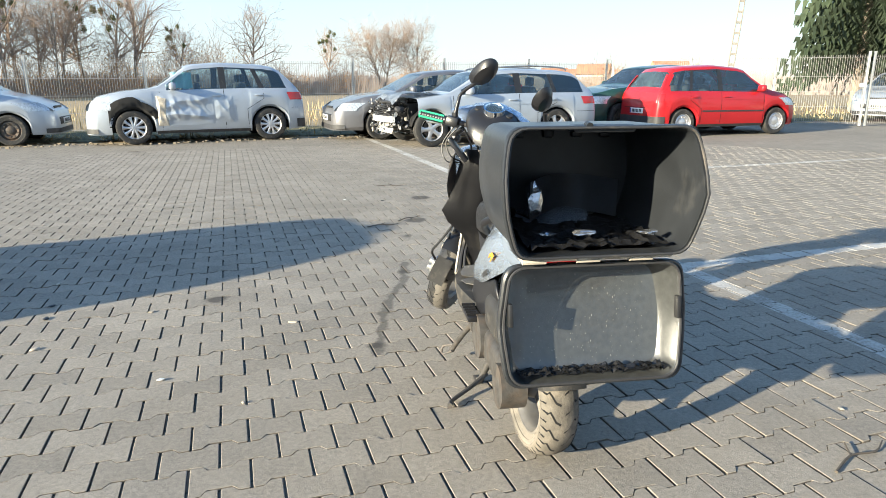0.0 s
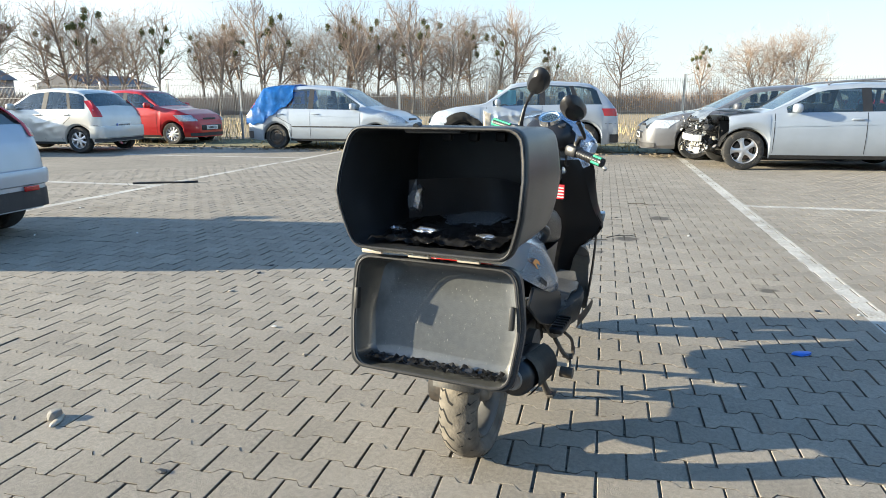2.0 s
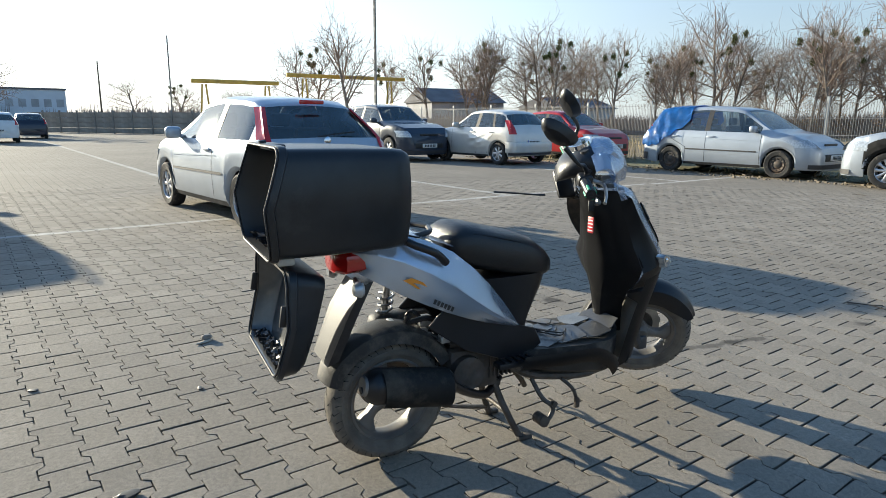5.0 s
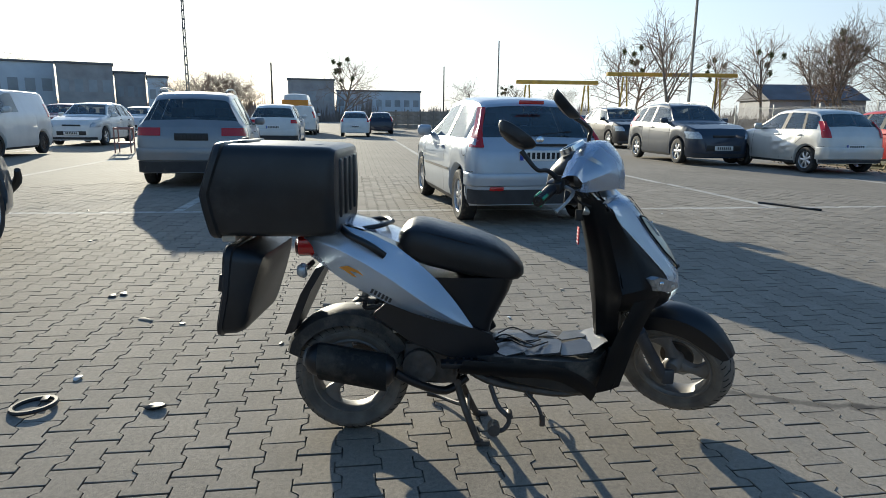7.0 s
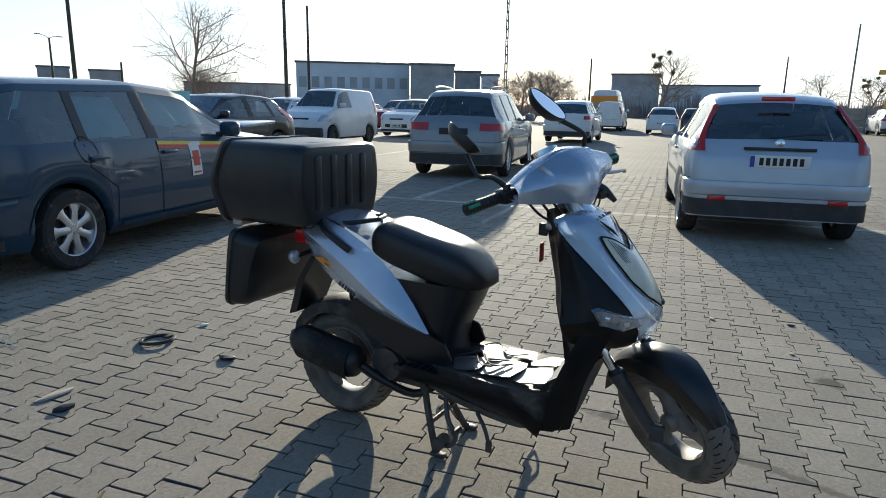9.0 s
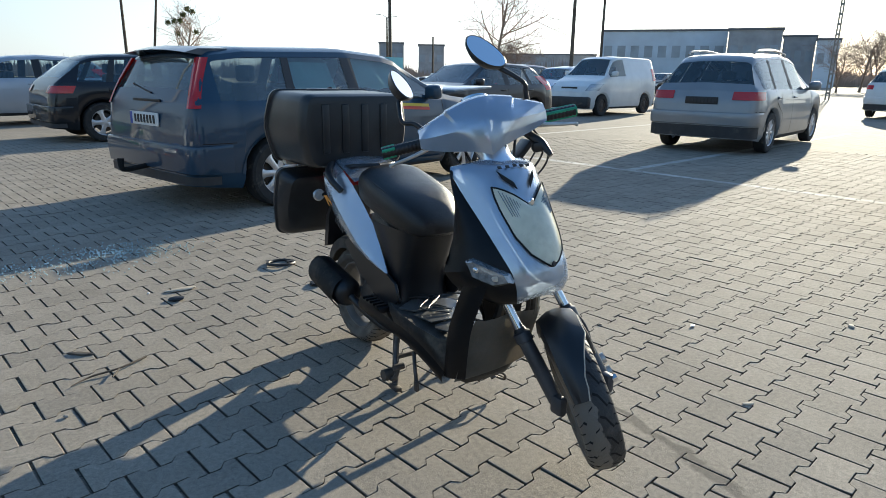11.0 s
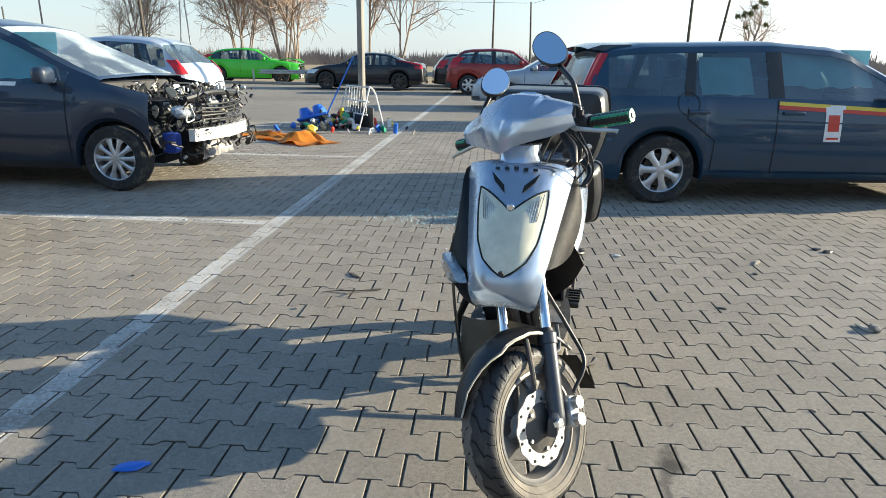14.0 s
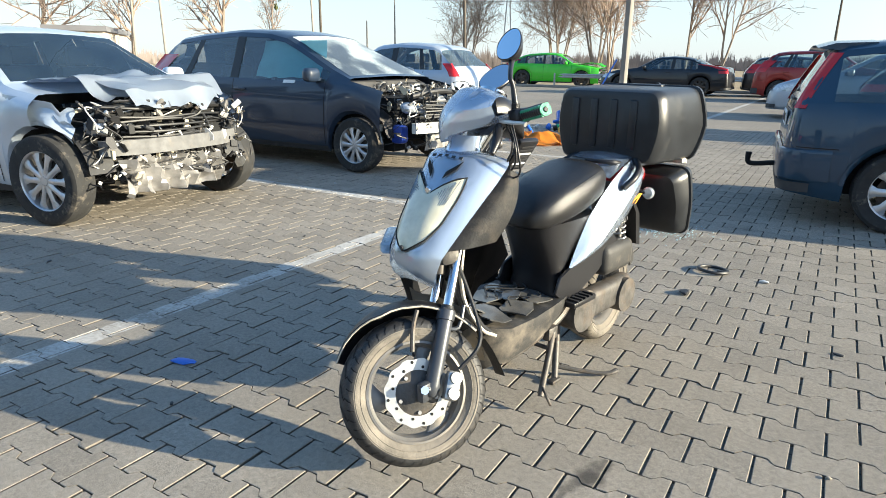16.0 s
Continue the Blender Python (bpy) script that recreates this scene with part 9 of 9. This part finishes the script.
hall_along(223.8, 233.5, 118, 8.6, "hall", 9, "long pale industrial hall with flat roof, haze in its colour")
hall_along(219.9, 223.7, 112, 8.3, "hall_dark", 4, "dull brick works building with flat roof")
hall_along(217.6, 219.8, 114, 7.3, "hall_dark", 3, "low dull works building", 10.0)
hall_along(216.0, 217.5, 110, 6.6, "hall", 2, "pale block at the end of the works, haze in its colour", 8.0)
hall_along(202.5, 206.4, 135, 8.2, "hall_dark", 3, "grey blocky works building")
hall_along(195.0, 202.3, 140, 6.3, "hall", 9, "long low pale warehouse, haze in its colour")
hall_along(234.0, 242.5, 150, 5.6, "hall_dark", 8, "low far works sheds with flat roofs")
hall_along(247.0, 249.2, 160, 7.8, "hall_dark", 3, "far grey block above the cars")
hall_along(250.5, 252.6, 170, 8.6, "hall_dark", 3, "far grey tower block")
hall(-78.0, 26.0, 100, 10, 8, 3.4, "hall_dark", "shed", "low grey shed with dark roof beyond the fence", 4, 1.8)
hall(-82.0, 44.0, 110, 11, 8, 3.0, "hall_dark", "shed", "low dark shed behind the bare trees", 4, 1.5)
for x, y, a, s in ((18.5, 151, 12, .62), (27.0, 149, -20, .75), (44.5, 152, 5, .85), (12.0, 160, 30, .6), (36.0, 165, 0, .6), (23.0, 158, 0, .6)):
    hall(x, y, a, 9 * s, 8 * s, 3.4 * s, "house_wall", "house", "cream house with orange tiled roof beyond the field", 3, 3.0 * s)
hall(47.0, -4.0, -20, 9, 3, 2.6, "house_wall", "site_cabin", "pale site cabin with red trim", 3, 0)
for cx, cy, L_, z in ((-58.0, 0.0, 7.5, 4.4), (-60.6, 10.2, 12.0, 5.2)):
    cr = thing("gantry_crane", "faded yellow gantry crane beams on steel legs", "crane", pose(cx, cy, 0, 0, 0, 104), "gantry cranes")
    part("beam", box((0, 0, z), (L_, .34, .34), None, .04), M["crane"], cr)
    for s in (1, -1):
        for o in (-.5, .5):
            part("leg", cyl((s * L_ * .36 + o, 0, 0), (s * L_ * .36 + o * .3, 0, z - .25), .08, n=6), M["crane"], cr)

# far rows of cars
far_cars = [(wsuv, -11.3, -21.0, 20.5), (astra, -16.5, -26.3, 20.5), (xover, -21.0, -30.4, 20.5), (redsuv, -26.8, -23.6, 20.5), (wsuv, -46.5, -1.0, 200.5), (astra, -31.0, -31.5, 20.5), (silf, -24.5, -36.0, 20.5), (ateca, -33.0, -24.0, 20.5), (silf, -52.0, 1.5, 200.5), (wsuv, -56.5, 0.5, 200.5), (bluec, -50.0, -14.0, 200.5), (doblo, -35.5, -14.6, 200.5), (leon, 13.5, -3.9, 20.5), (astra, -43.0, 2.0, 20.5)]
for src_car, x, y, h in far_cars:
    copy_thing(src_car, at_axle(x, y, h))

# guard rail and kerb by the south field
rail = thing("guard_rail", "galvanised guard rail along the field's edge", "guard rail", pose(*uv(0, -26.2)[:2], 0, 0, 0, GRID))
bm = bmesh.new()
loft_bm(bm, [[Vector((x, y, z)) for y, z in ((0, .45), (.03, .50), (0, .55), (.03, .60), (0, .65), (.02, .65), (.05, .60), (.02, .55), (.05, .50), (.02, .45))] for x in (-30, 40)])
part("beam", bm, M["galv"], rail, smooth=0)
for k in range(24):
    ob = part("post", box((-29 + 3 * k, .06, .33), (.08, .06, .66)), M["galv"], rail, smooth=0) if k == 0 else None
    if k == 0: p0 = ob
    else:
        ob = new("post", p0.data); ob.parent = rail; ob.matrix_basis = pose(3 * k, 0, 0)
bm = box((5, 0, .05), (75, .15, .13), None, .02)
kerb = mesh_object("kerb", bm, M["concrete"])
kerb.matrix_basis = pose(*uv(0, -25.6)[:2], 0, 0, 0, GRID)
tagged(kerb, "low concrete kerb along the field", "kerb", kind="structure")

# ---- rubbish and litter ----
M["blue_plastic"] = material("blue moulded plastic", (0.015, 0.13, 0.55), 0.4, 0, 0.15, 6)
M["white_frame"] = material("white coated wire", (0.68, 0.68, 0.66), 0.45, 0, 0.1, 8, 0, 60, DUST, 0.15)
M["orange_sheet"] = material("orange tarpaulin", (0.72, 0.27, 0.03), 0.55, 0, 0.3, 5, 0.4, 20)
M["litter_white"] = material("white plastic litter", (0.66, 0.66, 0.64), 0.5, 0, 0.15, 20)
M["shard"] = material("safety glass crumbs", (0.45, 0.62, 0.66), 0.1, 0, 0.3, 60, coat=0.5)
M["verge_bit"] = material("dull soil crumbs", (0.17, 0.14, 0.10), 0.9, 0, 0.5, 3)
M["wood_bit"] = material("weathered wood scrap", (0.42, 0.36, 0.28), 0.8, 0, 0.25, 20)
PX, PY = 6.15, -5.30
# moulded blue tray on the heap's side
tray = thing("plastic_tray", "blue moulded plastic tray with raised cups", "tray", pose(7.0, -5.0, .12, 14, -10, 120))
part("base", box((0, 0, 0), (1.05, .55, .05), None, .02), M["blue_plastic"], tray)
for i in range(4):
    for j in range(2):
        part("cup", revolve([(.0001, .17), (.075, .17), (.09, .15), (.11, .0)], 14, "z", (-.38 + i * .25, -.12 + j * .25, .02)), M["blue_plastic"], tray)
shelf = thing("wire_rack", "white wire rack leaning on the lamp post", "rack", pose(6.0, -4.95, 0, 0, 0, 150))
for x in (-.45, .45):
    part("upright", tube([(x, -.25, .02), (x * .95, -.05, .62), (x * .9, .0, .75)], .014, 8, 3), M["white_frame"], shelf)
    part("upright", tube([(x, .25, .02), (x * .95, .10, .62), (x * .9, .0, .75)], .014, 8, 3), M["white_frame"], shelf)
for z in (.28, .50, .74):
    part("crossbar", cyl((-.45, -.12 + z * .15, z), (.45, -.12 + z * .15, z), .012, n=8), M["white_frame"], shelf)
for k in range(9):
    part("wire", cyl((-.40 + k * .1, -.08, .28), (-.40 + k * .1, -.02, .74), .006, n=6), M["white_frame"], shelf)
part("dark_panel", box((0, .05, .22), (.85, .03, .36), None, .01), M["black"], shelf)
rd = random.Random(71)
colours = [M["litter_white"], M["litter_white"], M["red_print"], M["yellow_print"], M["black"], M["cream"], M["s_green"], M["wood_bit"], M["s_liner"], M["blue_plastic"]]
heap = thing("rubbish_heap", "heap of bottles, bags and scraps under the lamp post", "rubbish", pose(PX, PY, 0))
for k in range(95):
    a, r = rd.uniform(0, 6.3), abs(rd.gauss(0, .55))
    c = Vector((.15 + r * math.cos(a) * 1.2, .45 + r * math.sin(a), .02 + max(0, .22 - r * .25) * rd.random()))
    s = rd.uniform(.03, .09)
    bm = bmesh.new()
    m = Matrix.Translation(c + Vector((0, 0, s * .5))) @ Euler((rd.uniform(0, 6), rd.uniform(0, 6), rd.uniform(0, 6))).to_matrix().to_4x4()
    q = rd.random()
    if q < .35:
        cyl_bm(bm, m @ Vector((-s * 1.3, 0, 0)), m @ Vector((s * 1.3, 0, 0)), s * .5, s * .42, 10)
        cyl_bm(bm, m @ Vector((s * 1.3, 0, 0)), m @ Vector((s * 1.8, 0, 0)), s * .3, s * .15, 8)
        nm = "bottle"
    elif q < .7:
        bmesh.ops.create_icosphere(bm, subdivisions=2, radius=s)
        for v in bm.verts: v.co = m @ (Vector((v.co.x, v.co.y, v.co.z * .6)) * (1 + .5 * noise.noise(v.co * 25 + c)))
        nm = "crumpled_bag"
    else:
        box_bm(bm, (0, 0, 0), (s * 1.8, s * 1.2, s * .5), m, s * .1, 1)
        nm = "scrap"
    part(nm, bm, rd.choice(colours), heap, smooth=25)
broom = thing("broom", "blue-handled broom leaning on the post", "broom", pose(6.35, -5.05, 0))
part("handle", cyl((.35, .25, .05), (-.10, -.15, 1.25), .014, n=8), M["blue_plastic"], broom)
part("head", box((.38, .28, .06), (.30, .07, .10), None, .02), M["blue_plastic"], broom)
sheet = thing("orange_sheet", "crumpled orange tarpaulin lying on the paving", "tarpaulin", pose(6.15, -3.05, 0, 0, 0, 162))
bm = bmesh.new()
G = [[bm.verts.new((-.95 + 1.9 * i / 30 + .05 * noise.noise(Vector((i * .3, j * .3, 1))), -.35 + .7 * j / 14 + .08 * noise.noise(Vector((i * .25, j * .2, 5))), .012 + .11 * max(0, noise.noise(Vector((i * .22, j * .33, 3)))) + (.16 * math.exp(-((i - 22) / 2.0) ** 2) * math.sin(j / 14 * math.pi)))) for j in range(15)] for i in range(31)]
for a, b in zip(G, G[1:]):
    for j in range(14): bm.faces.new((a[j], a[j + 1], b[j + 1], b[j]))
bmesh.ops.solidify(bm, geom=bm.faces, thickness=0.003)
part("cloth", bm, M["orange_sheet"], sheet, smooth=25)

# safety glass crumbs beside the estate
bm = bmesh.new()
for k in range(900):
    x, y = 1.62 + rd.gauss(0, .22) , .30 + rd.gauss(0, .13)
    if k > 600: x, y = 2.0 + rd.gauss(0, .3), .55 + rd.gauss(0, .12)
    s = rd.uniform(.003, .008)
    box_bm(bm, (x, y, .002 + s * .4), (s, s * rd.uniform(.6, 1.4), s * .8))
tagged(mesh_object("glass_crumbs", bm, M["shard"], 0), "scatter of pale green safety glass crumbs", "broken glass", kind="stuff")
# single bits on the paving
ring = thing("rubber_ring", "black rubber ring lying on the paving", "ring", pose(.67, .93, .012, 4, -3, 30))
part("ring", revolve([(.075, -.008), (.088, -.008), (.092, 0), (.088, .008), (.075, .008), (.072, 0), (.075, -.008)], 28, "z"), M["black"], ring)
part("flap", box((-.05, .03, .004), (.06, .03, .01), None, .004), M["black"], ring)


def bit(name, label, x, y, mat, w, l, h, rz, seed):
    bm = bmesh.new()
    bmesh.ops.create_icosphere(bm, subdivisions=2, radius=.5)
    for v in bm.verts:
        v.co = v.co * (1 + .5 * noise.noise(v.co * 2.2 + Vector((seed, 0, 0))))
        v.co = Vector((v.co.x * w, v.co.y * l, max(-.3, min(.35, v.co.z)) * h))
    ob = mesh_object(name, bm, mat, 20)
    ob.matrix_basis = pose(x, y, h * .32, 0, 0, rz)
    return tagged(ob, label, "litter", "litter on the paving")


bit("plastic_bit", "broken black plastic bit on the paving", .555, 1.41, M["black"], .05, .09, .03, 20, 1)
bit("plastic_bit", "broken dark plastic bit on the paving", 1.29, 1.41, M["black"], .05, .08, .03, 70, 2)
bit("wood_chip", "flat pale wood chip on the paving", 1.27, 1.25, M["wood_bit"], .16, .05, .02, 12, 3)
bit("bottle_cap", "crushed blue plastic cap on the paving", 1.305, 3.83, M["blue_plastic"], .10, .05, .02, 40, 4)
bit("wood_chip", "small dark stick on the paving", 1.68, 1.99, M["wood_pole"], .11, .03, .015, 150, 5)
bit("paper_scrap", "small white scrap on the paving", .38, .88, M["litter_white"], .05, .03, .02, 0, 6)
bit("wood_chip", "pale wood chip on the paving", -.88, .11, M["black"], .08, .05, .02, 50, 7)
bit("stone", "small pale stone on the paving", -.95, 1.54, M["concrete"], .045, .055, .05, 0, 8)
bit("stone", "flat grey stone on the paving", -.45, .6, M["wood_bit"], .12, .03, .015, 80, 9)
bit("plastic_bit", "dark plastic scrap on the paving", -.82, .07, M["black"], .06, .05, .02, 10, 10)
bit("wood_chip", "long pale wood chip on the paving", -.91, 1.53, M["wood_bit"], .10, .03, .015, 130, 11)
for k in range(70):
    a, r = rd.uniform(0, 6.3), rd.uniform(1.0, 7.5)
    x, y = .5 + r * math.cos(a), 2.7 + r * math.sin(a)
    mt_, lb = rd.choice([(M["litter_white"], "tiny white chip"), (M["wood_bit"], "tiny dry leaf scrap"), (M["black"], "tiny black chip"), (M["concrete"], "tiny grey pebble")])
    bit("crumb", lb + " on the paving", x, y, mt_, rd.uniform(.012, .03), rd.uniform(.012, .05), .012, rd.uniform(0, 360), 20 + k)
strip = thing("rubber_strip", "long black rubber strip on the paving", "strip", pose(-7.17, 5.92, 0, 0, 0, 46))
part("strip", tube([(-.45, 0, .012), (-.15, .02, .014), (.2, -.01, .012), (.45, .015, .015)], .016, 6, 4), M["black"], strip)
for x, y, r in ((-.50, 5.66, 30), (-.31, 5.95, 55), (-.73, 7.8, 10), (-5.75, 11.47, 0), (1.55, 2.22, 35)):
    tw = thing("twig", "thin dark twig on the paving", "twig", pose(x, y, 0, 0, 0, r), "twigs on the paving")
    part("stem", tube([(-.16, 0, .008), (-.03, .02, .012), (.07, -.01, .008), (.16, .01, .01)], [.005, .004, .004, .002], 6, 3), M["wood_pole"], tw)
    part("side_shoot", tube([(-.03, .02, .012), (.03, .07, .012)], .003, 5, 1), M["wood_pole"], tw)
# dry leaves and pebbles along the verge
bm = bmesh.new()
for k in range(700):
    u, v = rd.uniform(-14, 10), 14.2 + abs(rd.gauss(0, .8))
    s = rd.uniform(.01, .05)
    p = uv(u, v, .006)
    box_bm(bm, p + Vector((0, 0, s * .3)), (s * rd.uniform(.6, 2), s, s * .6), None)
tagged(mesh_object("verge_litter", bm, M["verge_bit"], 0), "scattered dry scraps along the verge", "litter", kind="stuff")

# small metal cart beside the white van
cart = thing("hand_cart", "small rusty pink metal cart on the far paving", "cart", pose(-14.59, -10.86, 0, 0, 0, 30))
M["rust_pink"] = material("faded red cart paint", (0.40, 0.22, 0.19), 0.7, 0.1, 0.3, 6, 0, 60, (0.16, 0.09, 0.06), 0.4)
for sx in (-.38, .38):
    for sy in (-.22, .22):
        part("leg", cyl((sx, sy, 0.0), (sx * .92, sy, .78), .020, n=8), M["rust_pink"], cart)
for z in (.30, .75):
    for sy in (-.22, .22):
        part("rail", cyl((-.38, sy, z), (.38, sy, z), .018, n=8), M["rust_pink"], cart)
    for sx in (-.37, .37):
        part("rail", cyl((sx, -.22, z), (sx, .22, z), .018, n=8), M["rust_pink"], cart)
part("shelf", box((0, 0, .31), (.74, .42, .02), None, .006), M["rust_pink"], cart)
part("top_tray", box((0, 0, .72), (.74, .42, .03), None, .008), M["rust_pink"], cart)

# ---- paving blocks ----
def block_outline():
    """One block, seen from above: wide ends, narrow waist; open joints at its ends, tight ones along its sides."""
    ge, gs, a, s = 0.0042, 0.0019, 0.0125, 0.010
    hl, q = PITCH / 2 - ge, PITCH / 4
    e, w = ROW / 2 + a - gs, ROW / 2 - a - gs
    half = [(-hl, e - .003), (-hl + .003, e), (-q - s, e), (-q + s, w), (q - s, w), (q + s, e), (hl - .003, e), (hl, e - .003)]
    return half + [(x, -y) for x, y in reversed(half)]


def block_mesh(outline):
    n = len(outline)
    verts = []
    for x, y in outline:
        k = 0.0011
        verts.append((x - math.copysign(k, x), y - math.copysign(k, y), 0.0))
    for x, y in outline:
        verts.append((x, y, -0.0016))
    for x, y in outline:
        verts.append((x, y, -0.03))
    faces = [tuple(reversed(range(n)))]
    for r in (0, 1):
        for i in range(n):
            j = (i + 1) % n
            faces.append((r * n + i, r * n + j, (r + 1) * n + j, (r + 1) * n + i))
    return verts, faces


BV, BF = block_mesh(block_outline())
NB = len(block_outline())
BM_ = [1 if len(f) == 4 and max(f) >= 2 * NB else 0 for f in BF]      # the sides are caked with joint soil
M["joint"] = material("dark joint soil", (0.115, 0.10, 0.082), 0.95, 0, 0.4, 8)
pavement = tagged(new("pavement"), "grey brown interlocking concrete block paving with worn white lines", "pavement", kind="structure")
pavement.empty_display_size = 0.2
shapes = []
rng = random.Random(5)
for k in range(6):                # a few worn variants that the near blocks share
    me = bpy.data.meshes.new("paving_block")
    ta, tb = rng.gauss(0, .004), rng.gauss(0, .004)
    vs = []
    for i in range(NB):           # worn edges: each corner keeps its place through all three levels
        dx, dy, chip = rng.uniform(-.0011, .0011), rng.uniform(-.0011, .0011), rng.uniform(.0, .0016)
        for level in range(3):
            x, y, z = BV[level * NB + i]
            if level == 0: x, y = x - math.copysign(chip, x), y - math.copysign(chip, y)
            vs.append((level * NB + i, (x + dx, y + dy, z + (ta * x + tb * y if level == 0 else 0))))
    vs = [v for _, v in sorted(vs)]
    me.from_pydata(vs, [], BF)
    me.materials.append(M["block"])
    me.materials.append(M["joint"])
    me.polygons.foreach_set("material_index", BM_)
    me.shade_flat()
    shapes.append(me)
CU, CV = 1.60, 2.30               # middle of the stretch that the walk passes nearest
near, far = [], []
for j in range(int(-9.5 / ROW), int(13.0 / ROW)):
    v = j * ROW + BLOCK_V
    for i in range(int(-11.0 / PITCH), int(11.5 / PITCH)):
        u = (i + 0.5 * (j % 2)) * PITCH + BLOCK_U
        d = math.hypot(u - CU, v - CV)
        if d < 1.61: near.append((u, v))
        elif d < 11.0: far.append((u, v))
for u, v in near[:330]:
    ob = new("paving_block", rng.choice(shapes))
    ob.parent = pavement
    p = PU * u + PV * v
    ob.matrix_basis = pose(p.x, p.y, rng.uniform(-0.0018, 0.001), rng.gauss(0, 0.25), rng.gauss(0, 0.25), PAVE + rng.gauss(0, 0.3) + (180 if rng.random() < 0.5 else 0))
nr = np.random.RandomState(7)
far = np.array(far + near[330:])
n, k = len(far), len(BV)
base = np.array(BV)
co = np.repeat(base[None], n, 0)
tilt = nr.normal(0, 0.004, (n, 2))
co[:, :, 2] += co[:, :, 0] * tilt[:, :1] + co[:, :, 1] * tilt[:, 1:] + nr.uniform(-0.0018, 0.001, (n, 1))
co[:, :, 0] += far[:, :1]
co[:, :, 1] += far[:, 1:]
xyz = np.empty_like(co)
xyz[:, :, 0] = co[:, :, 0] * PU.x + co[:, :, 1] * PV.x
xyz[:, :, 1] = co[:, :, 0] * PU.y + co[:, :, 1] * PV.y
xyz[:, :, 2] = co[:, :, 2]
loops = np.concatenate([np.array(f) for f in BF])
sizes = np.array([len(f) for f in BF])
me = bpy.data.meshes.new("paving_blocks")
me.vertices.add(n * k)
me.vertices.foreach_set("co", xyz.ravel())
me.loops.add(n * len(loops))
me.loops.foreach_set("vertex_index", (np.repeat(loops[None], n, 0) + (np.arange(n) * k)[:, None]).ravel())
me.polygons.add(n * len(BF))
starts = np.concatenate([[0], np.cumsum(sizes)[:-1]])
me.polygons.foreach_set("loop_start", (np.repeat(starts[None], n, 0) + (np.arange(n) * len(loops))[:, None]).ravel())
me.update(calc_edges=True)
me.materials.append(M["block"])
me.materials.append(M["joint"])
me.polygons.foreach_set("material_index", BM_ * n)
me.shade_flat()
rest = new("paving_blocks", me)
rest.parent = pavement
tagged(rest, kind="stuff")
